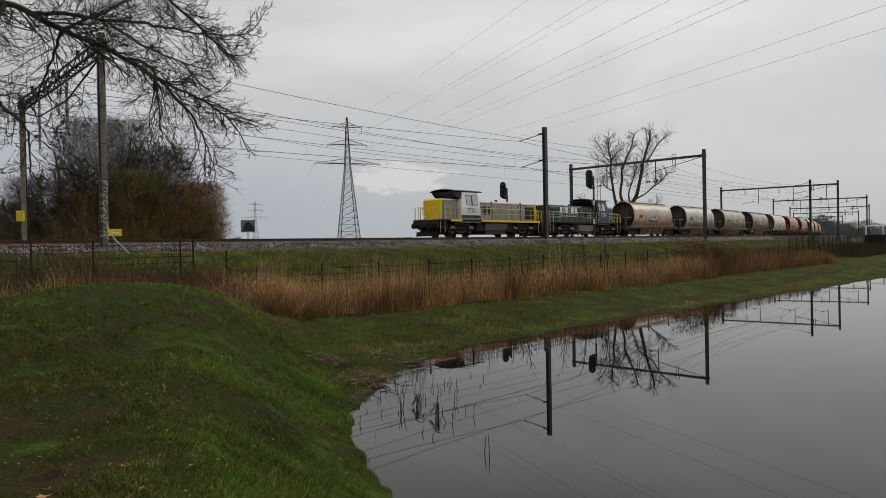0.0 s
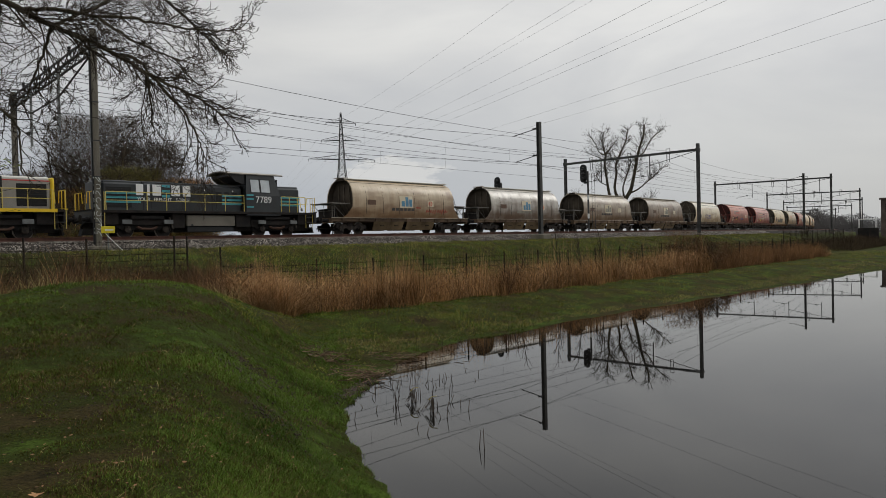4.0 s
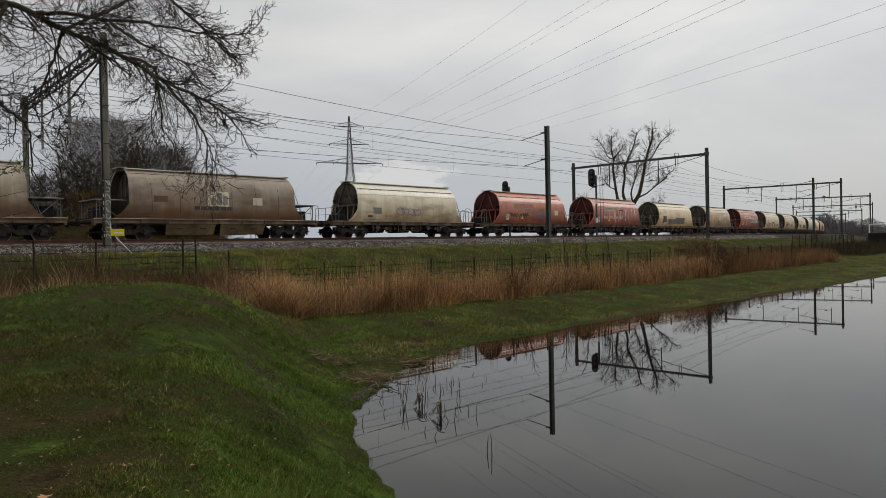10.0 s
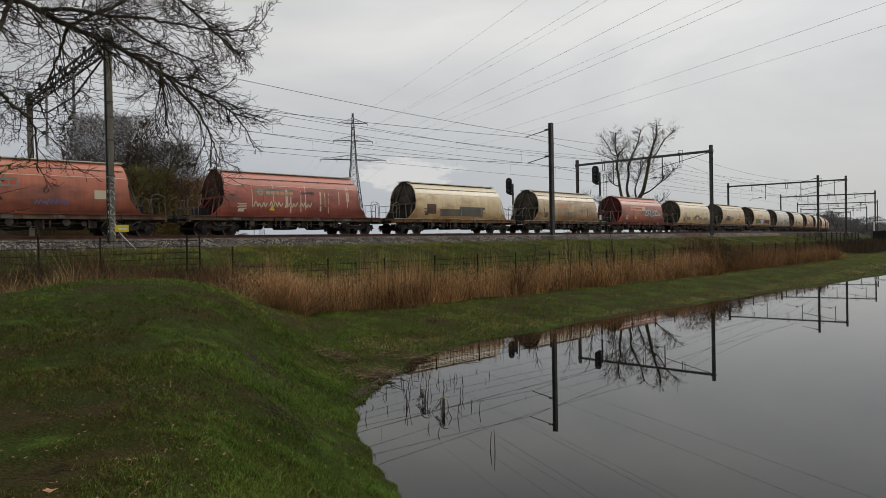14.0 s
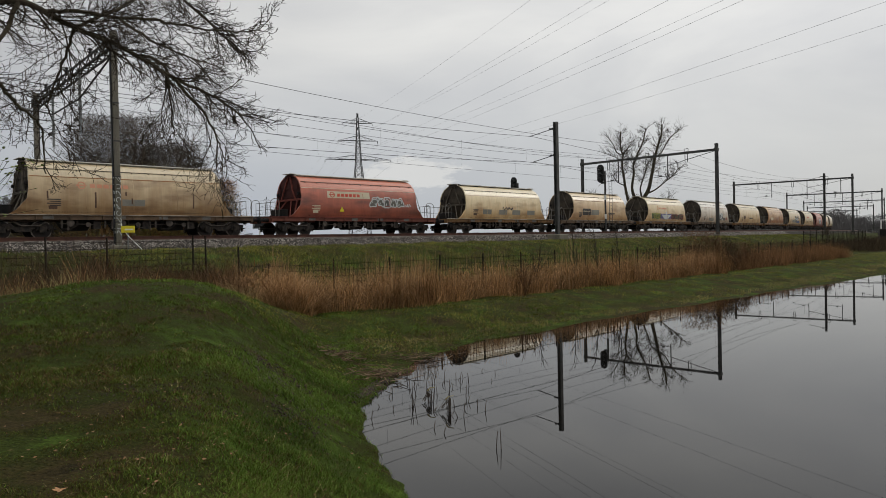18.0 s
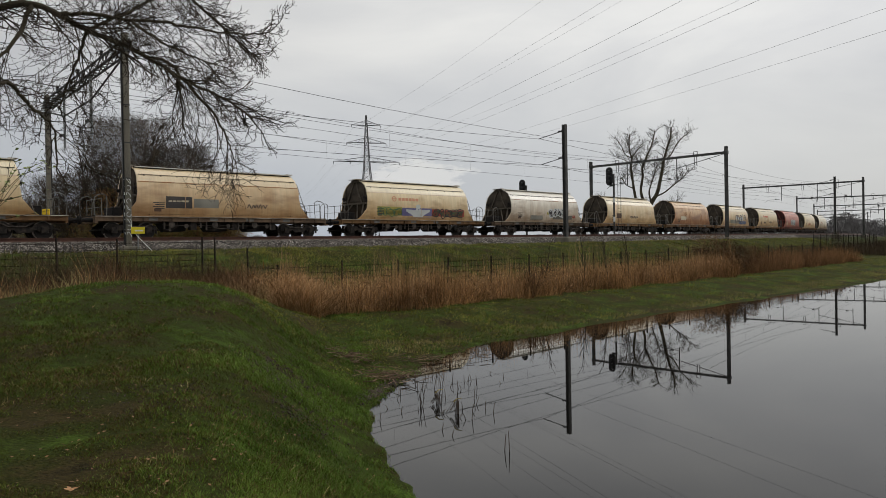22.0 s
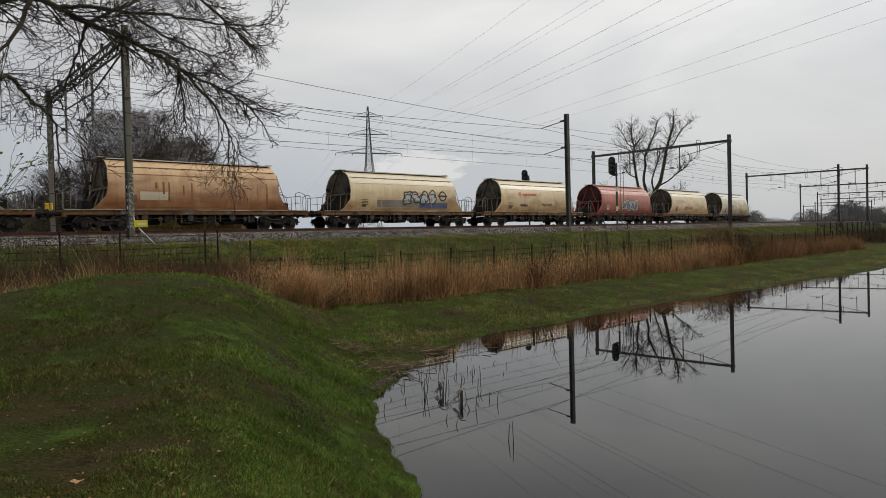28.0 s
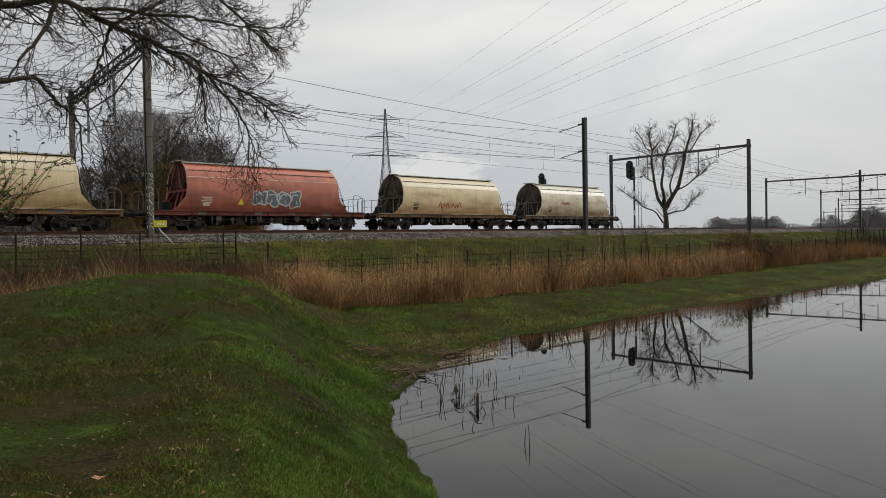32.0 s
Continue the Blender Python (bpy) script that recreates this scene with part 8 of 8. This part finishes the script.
b_, t_, w_, n_ = stand(4200, 42, 69, -21.9, -20.2, 0.5, 1.35, 0.014, 0.3, 0.75, 0.2)
ribbons("reeds", b_, t_, w_, M_reed, "thin dry reeds among russet stems", "reeds", n_)
b_, t_, w_, n_ = stand(1500, 58, 70, -21.6, -19.6, 0.4, 1.1, 0.016, 0.35, 0.8)
ribbons("reeds", b_, t_, w_, M_reed_pale, "pale low reeds where the stand ends", "reeds", n_)
b_, t_, w_, n_ = stand(4200, 68, 120, -18.8, -16.0, 0.3, 0.9, 0.018, 0.5, 1.0)
ribbons("brush", b_, t_, w_, M_bramble, "low dark brush along the panel fence", "undergrowth", n_)
b_, t_, w_, n_ = stand(11000, 84, 130, -21.0, -16.6, 0.5, 1.7, 0.022, 0.5, 0.8)
ribbons("brush", b_, t_, w_, M_bramble, "dark brambles at the end of the panel fence", "undergrowth", n_)

# shrubs of bare twigs among the reeds
for s, o, h, seed in ((21.0, -22.2, 1.5, 3), (40.5, -21.5, 2.0, 4), (42.5, -21.0, 2.1, 5), (44.5, -21.3, 1.8, 6), (46.5, -21.0, 1.9, 7), (36.0, -19.5, 1.6, 8), (52, -20.5, 1.8, 9)):
    q = rail_point(s, o)
    q.z = float(ground_z(q.x, q.y)) - 0.05
    shrub = tagged(new("bare_shrub"), "thin bare brown shrub among the reeds", "shrub", "bare shrubs")
    rn = random.Random(seed)
    sh = Shape()
    for k in range(11):
        grow(sh, sh, q, Vector((rn.uniform(-0.3, 0.3), rn.uniform(-0.3, 0.3), 1)), h * rn.uniform(0.6, 1), 0.012, 0, rn, [(7, 0.35, 0.5, -0.05, 0.08, 6), (4, 0.45, 0.5, 0, 0.12, 3), (0, 0, 0, 0, 0.1, 2)])
    tagged(part("stem_growth", sh, M_brush, shrub), kind="stuff")


# slim dark saplings that stand above the reeds
for s, o, h, seed in ((27.4, -21.6, 2.9, 1), (28.6, -21.6, 2.6, 2), (25.0, -21.7, 2.5, 3), (22.4, -21.5, 2.2, 4)):
    q = rail_point(s, o)
    q.z = float(ground_z(q.x, q.y)) - 0.05
    sapling = tagged(new("sapling"), "slim dark leafless sapling rising out of the reeds", "sapling", "saplings in the reeds")
    rn = random.Random(seed + 50)
    for k in range(2):
        sh = Shape()
        grow(sh, sh, q + Vector((rn.uniform(-0.12, 0.12), rn.uniform(-0.12, 0.12), 0)), Vector((rn.uniform(-0.08, 0.08), rn.uniform(-0.08, 0.08), 1)), h * (1 - 0.25 * k), 0.026 - 0.008 * k, 0, rn, [(10, 0.3, 0.45, 0.02, 0.06, 7), (3, 0.4, 0.5, 0, 0.1, 3), (0, 0, 0, 0, 0.1, 2)])
        part("stem", sh, M_twig, sapling)

# cut branches heaped on the embankment
pile_at = rail_point(50.0, -15.4)
pile_z = float(ground_z(pile_at.x, pile_at.y))
pile = tagged(new("branch_pile"), "heap of dark cut branches on the grassy embankment", "branch pile")
rn = random.Random(77)
for k in range(34):
    a, ln = rn.gauss(0.5, 0.5), rn.uniform(0.5, 1.3)
    c = Vector((pile_at.x + rn.gauss(0, 0.45), pile_at.y + rn.gauss(0, 0.35), pile_z + abs(rn.gauss(0.12, 0.16))))
    d = Vector((math.cos(a), math.sin(a), rn.uniform(-0.15, 0.2))) * ln * 0.5
    part("branch", Shape().tube([c - d, c + Vector((0, 0, rn.uniform(-0.06, 0.06))), c + d], rn.uniform(0.02, 0.05), 0.012, n=5), M_post, pile)

for s, o, w, h, count, seed in ((39.8, -20.7, 1.2, 2.5, 2700, 41), (41.6, -20.9, 1.3, 2.1, 3300, 42), (43.6, -20.9, 1.2, 1.8, 2900, 43), (75, -18.5, 0.4, 2.6, 1100, 44), (55, -18.6, 1.4, 1.3, 1500, 31), (60, -18.8, 1.4, 1.4, 1400, 33), (67, -18.6, 1.4, 1.1, 1300, 35)):
    q = rail_point(s, o)
    z0 = float(ground_z(q.x, q.y)) - 0.1
    tagged(new("bare_shrub", twig_haze(count, q.x, q.y, w, w * 0.8, z0, z0 + h, 0.4, 0.012, M_brush if seed % 2 else M_bramble, seed)), "rounded leafless russet-brown shrub on the embankment", "shrub", "embankment shrubs", kind="stuff")


def lawn(name, count, near, far_, az0, az1, length, width, material, label, cover=None, flat=0.5, bank=0.0):
    """Grass blades, thicker towards the dyke's end where the path starts."""
    az = np.radians(g.uniform(az0, az1, count))
    dd = near * (far_ / near) ** g.random(count)
    x, y = dd * np.sin(az), dd * np.cos(az)
    tuft = g.integers(0, count // 9, count)
    keep_x, keep_y = x[tuft], y[tuft]
    mix = g.random(count) < 0.6
    x = np.where(mix, keep_x + g.normal(0, 0.022, count) * (1 + dd * 0.05), x)
    y = np.where(mix, keep_y + g.normal(0, 0.022, count) * (1 + dd * 0.05), y)
    z = ground_z(x, y)
    ok = (z > -0.015) & (off_of(x, y) < -19.5)
    fleck = np.sin(4.3 * x + 1.7 * np.sin(2.9 * y)) * np.sin(3.9 * y + 1.3 * np.sin(3.3 * x)) + 0.7 * np.sin(9.1 * x + 2 * np.sin(7.3 * y)) * np.sin(8.3 * y + 1)
    patch = 0.45 * fleck + np.sin(1.3 * x + 0.7 * np.sin(1.1 * y)) * np.sin(0.9 * y + 1.2 * np.sin(0.8 * x) + 0.5)
    if bank:
        # lush towards the water and over the far rise
        rise = np.exp(-((x + 6.6) ** 2 + (y - 15.5) ** 2) / (2 * 2.8 ** 2))
        patch = patch + bank * np.maximum(step(3.8, 0.8, 1.55 - 0.272 * np.minimum(y, 12.2) - x), rise) - 0.25 * bank
    if cover is not None:
        ok &= g.random(count) < np.clip(cover + 0.55 * patch, 0.08, 1)
    x, y, z = x[ok], y[ok], z[ok]
    k = len(x)
    ln_ = length * g.uniform(0.4, 1.5, k) * np.clip(1 + 0.55 * patch[ok], 0.35, 2) * (0.62 + 0.38 * step(4, 9, np.hypot(x, y)))
    d = np.hypot(x, y)
    hummock = 0.018 * np.clip(fleck[ok], 0, 1.5)
    base = np.stack([x, y, z - 0.01 + hummock], -1)
    a = g.uniform(0, 6.28, k)
    lean = ln_ * g.uniform(0.2, 1.1, k) * flat * 1.6
    tip = base + np.stack([np.cos(a) * lean, np.sin(a) * lean, ln_ * g.uniform(0.5, 1.0, k)], -1)
    bend = np.stack([np.zeros(k), np.zeros(k), ln_ * 0.18], -1)
    return ribbons(name, base, tip, width * (0.7 + 0.09 * d) * g.uniform(0.6, 1.4, k), material, label, "grass", bend)


M_grass2 = mat("grass_bright", lin(70, 93, 36), lin(106, 130, 52), 0.6, 0.8, bump=0, island=0.35, spec=0.1)
M_litter = mat("brown_litter", lin(76, 57, 38), lin(112, 88, 58), 0.8, 0.95, bump=0, island=0.45, spec=0.08)
M_moss = mat("moss_olive", lin(68, 62, 28), lin(72, 78, 31), 2.2, 0.9, bump=0, island=0.5, spec=0.08)
lawn("grass", 280000, 2.6, 28, -44, 10, 0.030, 0.0034, M_moss, "short olive moss and grass on the dyke", None, 0.9)
lawn("grass", 220000, 2.6, 28, -44, 10, 0.034, 0.0034, M_grass, "short green grass on the dyke", 0.38)
lawn("grass", 150000, 2.6, 26, -44, 10, 0.036, 0.0034, M_grass2, "fresh green grass tufts on the dyke", 0.05, 0.6, 1.1)
lawn("grass", 90000, 2.6, 20, -26, 12, 0.036, 0.0036, M_grass2, "long fresh grass along the water's edge", -0.6, 0.5, 2.5)
lawn("grass", 95000, 9.5, 24, -38, -8, 0.038, 0.0040, M_grass2, "fresh grass over the rise of the dyke", -0.25, 0.6, 1.9)
lawn("grass", 120000, 4.2, 15, -31, -2, 0.030, 0.0033, M_grass2, "fresh grass on the bank above the pond", -0.25, 0.6, 2.0)
lawn("dry_grass", 90000, 2.6, 20, -44, 6, 0.040, 0.0034, M_litter, "dry brown straw lying in the grass", 0.4, 1.4)
lawn("dry_grass", 11000, 2.6, 20, -44, 8, 0.050, 0.0028, M_straw, "pale dry straw lying in the grass", 0.4, 1.3)


def far_grass(count, s0, s1, o0, o1, h, w, material, label):
    b, t, wd, nb = stand(count, s0, s1, o0, o1, h * 0.5, h * 1.4, w, h * 0.5, 1.3)
    ok = b[:, 2] > -0.02
    return ribbons("grass", b[ok], t[ok], wd[ok], material, label, "grass", nb[ok])


far_grass(125000, 7, 85, -29.5, -20.2, 0.10, 0.014, M_grass_strip, "short grass on the strip beside the pond")
far_grass(45000, 7, 80, -29.0, -21.5, 0.09, 0.013, M_grass2, "fresh grass on the strip beside the pond")
far_grass(10000, 7, 80, -29.0, -21.0, 0.09, 0.014, M_moss, "olive grass on the strip beside the pond")
far_grass(74000, 8, 90, -19.8, -10.6, 0.15, 0.017, M_grass_far, "rough green grass on the embankment")
far_grass(26000, -20, 9.5, -19.8, -10.6, 0.16, 0.015, M_moss, "dark rough grass on the embankment")
far_grass(48000, 14, 66, -19.6, -11.0, 0.13, 0.016, M_grass_far, "rough yellowish grass on the embankment")
far_grass(9000, -10, 62, -19.8, -11.4, 0.2, 0.010, M_straw, "dry straw in the embankment grass")
far_grass(16000, -20, 100, -19.8, -10.6, 0.18, 0.016, M_moss, "rough olive grass on the embankment")
far_grass(6000, 10, 60, -27.3, -26.2, 0.16, 0.012, M_straw, "pale stubble at the water's edge")


# ---- small things on the dyke and in the water ----
def scatter_clods(name, cx, cy, ax, ay, turn, count, size, material, label, category):
    vs, fs = [], []
    gg = np.random.default_rng(count)
    for i in range(count):
        u, v = gg.normal(0, 0.45, 2)
        x = cx + ax * u * math.cos(turn) - ay * v * math.sin(turn)
        y = cy + ax * u * math.sin(turn) + ay * v * math.cos(turn)
        r = gg.uniform(0.5, 1.3, 6) * size
        q = np.array([(r[0], 0, 0), (-r[1], 0, 0), (0, r[2], 0), (0, -r[3], 0), (0, 0, r[4]), (0, 0, -r[5])])
        vs.append(q + np.array([x, y, float(ground_z(x, y)) + size * 0.3]))
        fs.append(octa_f + 6 * i)
    return tagged(new(name, big_mesh(name, np.concatenate(vs), np.concatenate(fs), material)), label, category, kind="stuff")


M_earth = mat("dark_earth", lin(52, 42, 36), lin(80, 68, 60), 4, 0.95, bump=0.4, island=0.3)
scatter_clods("earth_clods", -2.55, 10.2, 0.55, 0.95, 0.35, 900, 0.022, M_earth, "crumbly dark earth in a bare patch of the bank", "earth")
scatter_clods("earth_clods", -1.9, 8.0, 0.35, 0.8, 0.2, 260, 0.014, M_earth, "scattered dark crumbs of earth", "earth")
scatter_clods("shore_mud", -1.55, 13.3, 0.16, 1.3, -0.2, 420, 0.03, M_earth, "dark wet mud and rotten reed along the shore", "mud")
scatter_clods("earth_clods", -3.0, 7.0, 0.9, 1.2, 0.2, 260, 0.012, M_earth, "scattered dark crumbs of earth", "earth")

M_dead_leaf = mat("dead_leaf", lin(116, 84, 56), lin(150, 112, 76), 3, 0.8, bump=0, island=0.35)
leaf_sh = Shape()
rn = random.Random(8)
for i in range(900):
    az, dd = radians(rn.uniform(-42, -2)), 3 * (16 / 3) ** rn.random()
    x, y = dd * math.sin(az), dd * math.cos(az)
    z = float(ground_z(x, y))
    if z < 0.2:
        continue
    a, w = rn.uniform(0, 6.28), rn.uniform(0.008, 0.020)
    u = Vector((math.cos(a), math.sin(a), rn.uniform(-0.2, 0.5))) * w
    v = Vector((-math.sin(a), math.cos(a), rn.uniform(-0.3, 0.5))) * w * 0.6
    c = Vector((x, y, z + 0.035))
    leaf_sh.add([c - u, c - u * 0.2 + v, c + u, c - u * 0.2 - v], [(0, 1, 2, 3)])
tagged(part("leaf_litter", leaf_sh, M_dead_leaf), "small brown fallen leaves in the grass", "leaves", kind="stuff")
# one large oak-like leaf close by
bl = Shape()
lobes = [(0.036 * (1 + 0.32 * math.cos(5 * a)) * math.cos(a), 0.026 * (1 + 0.32 * math.cos(5 * a)) * math.sin(a)) for a in np.linspace(0, 2 * math.pi, 26)[:-1]]
lz = float(ground_z(-2.3, 4.05)) + 0.07
bl.v = [(-2.3, 4.05, lz + 0.012)] + [(-2.3 + a, 4.05 + b, lz + 0.4 * abs(a)) for a, b in lobes]
bl.f = [(0, i + 1, (i + 1) % 25 + 1) for i in range(25)]
tagged(part("fallen_leaf", bl, mat("leaf_tan", lin(168, 122, 84), lin(190, 146, 104), 20, 0.8, bump=0)), "curled tan fallen leaf lying in the grass", "leaf")

# drift of reed stems on the shore, stalks in the water
M_drift = mat("drift_stem", lin(88, 70, 54), lin(136, 112, 86), 2, 0.9, bump=0, island=0.35)
for cx, cy, sx, sy, k, seed in ((-1.5, 14.3, 0.42, 0.5, 150, 2), (-2.5, 15.6, 0.4, 0.35, 110, 3), (-1.0, 16.5, 0.9, 0.25, 60, 4)):
    rn = random.Random(seed)
    sh = Shape()
    for i in range(k):
        x, y = rn.gauss(cx, sx * 0.6), rn.gauss(cy, sy * 0.6)
        z = max(0.01, float(ground_z(x, y))) + rn.uniform(0.0, 0.12)
        a, ln_ = rn.uniform(0, 6.28), rn.uniform(0.08, 0.35)
        sh.tube([(x, y, z), (x + ln_ * math.cos(a), y + ln_ * math.sin(a), z + rn.uniform(-0.02, 0.07))], 0.007, n=3)
    tagged(part("drift_heap", sh, M_drift), "heap of brown drifted reed stems at the shore", "drift", kind="stuff")
M_stalk = mat("dead_stalk", lin(56, 48, 42), lin(92, 80, 68), 2, 0.9, bump=0)
STALKS = [(0.50, 9.35, 0.22, 0.02), (0.56, 9.30, 0.27, -0.01), (-0.76, 11.9, 0.34, 0.02), (-0.74, 11.8, 0.3, -0.04), (-0.72, 11.95, 0.36, 0.05), (0.33, 11.75, 0.12, 0.0), (-0.35, 10.4, 0.1, 0.02), (-0.2, 10.1, 0.09, 0.03)]
rn = random.Random(41)
for i in range(46):
    y = 10.9 + 4.2 * rn.random()
    STALKS.append((-1.45 + 0.22 * (y - 12.5) * (y > 12.5) + 1.9 * rn.random() ** 1.4, y, rn.uniform(0.05, 0.26), rn.uniform(-0.05, 0.05)))
for x, y, h, ln0 in STALKS:
    sh = Shape().tube([(x, y, -0.5), (x, y, 0), (x + ln0 * 0.5, y, h * 0.6), (x + ln0, y, h)], 0.008, 0.004, n=5)
    tagged(part("dead_stalk", sh, M_stalk), "dark dead stalk standing in the shallow water", "stalk", "dead stalks in the pond")
# two broken clumps whose leaves fold down to the water
for x, y, seed in ((-0.46, 12.1, 5), (-0.14, 11.4, 6)):
    rn = random.Random(seed)
    clump = tagged(new("broken_reed_clump"), "broken dark reed clump with one bleached leaf in the pond", "reeds", "broken reeds in the pond")
    for k in range(9):
        top = (x + rn.uniform(-0.05, 0.05), y + rn.uniform(-0.05, 0.05), rn.uniform(0.14, 0.24))
        foot = (x + rn.uniform(-0.06, 0.06), y, -0.3)
        tip = (top[0] - 0.08 + rn.uniform(-0.06, 0.03), top[1], rn.uniform(0.0, 0.1))
        part("stem", Shape().tube([foot, top, tip], 0.009, 0.005, n=4), M_stalk, clump)
    part("bleached_leaf", Shape().tube([(x - 0.05, y - 0.03, 0.2), (x, y - 0.03, 0.25), (x + 0.08, y - 0.03, 0.26)], 0.014, 0.006, n=4), M_straw, clump, "bleached pale reed leaf")
for i in range(90):
    s = 9 + 34 * g.random()
    o = -27.3 - 1.2 * g.random() ** 2
    q = rail_point(s, o)
    h = g.uniform(0.1, 0.45)
    sh = Shape().tube([(q.x, q.y, -0.4), (q.x + g.normal(0, 0.05), q.y, h)], 0.006, 0.003, n=4)
    tagged(part("dead_stalk", sh, M_stalk), "dark dead stalk standing in the shallow water", "stalk", "dead stalks in the pond")

motions()
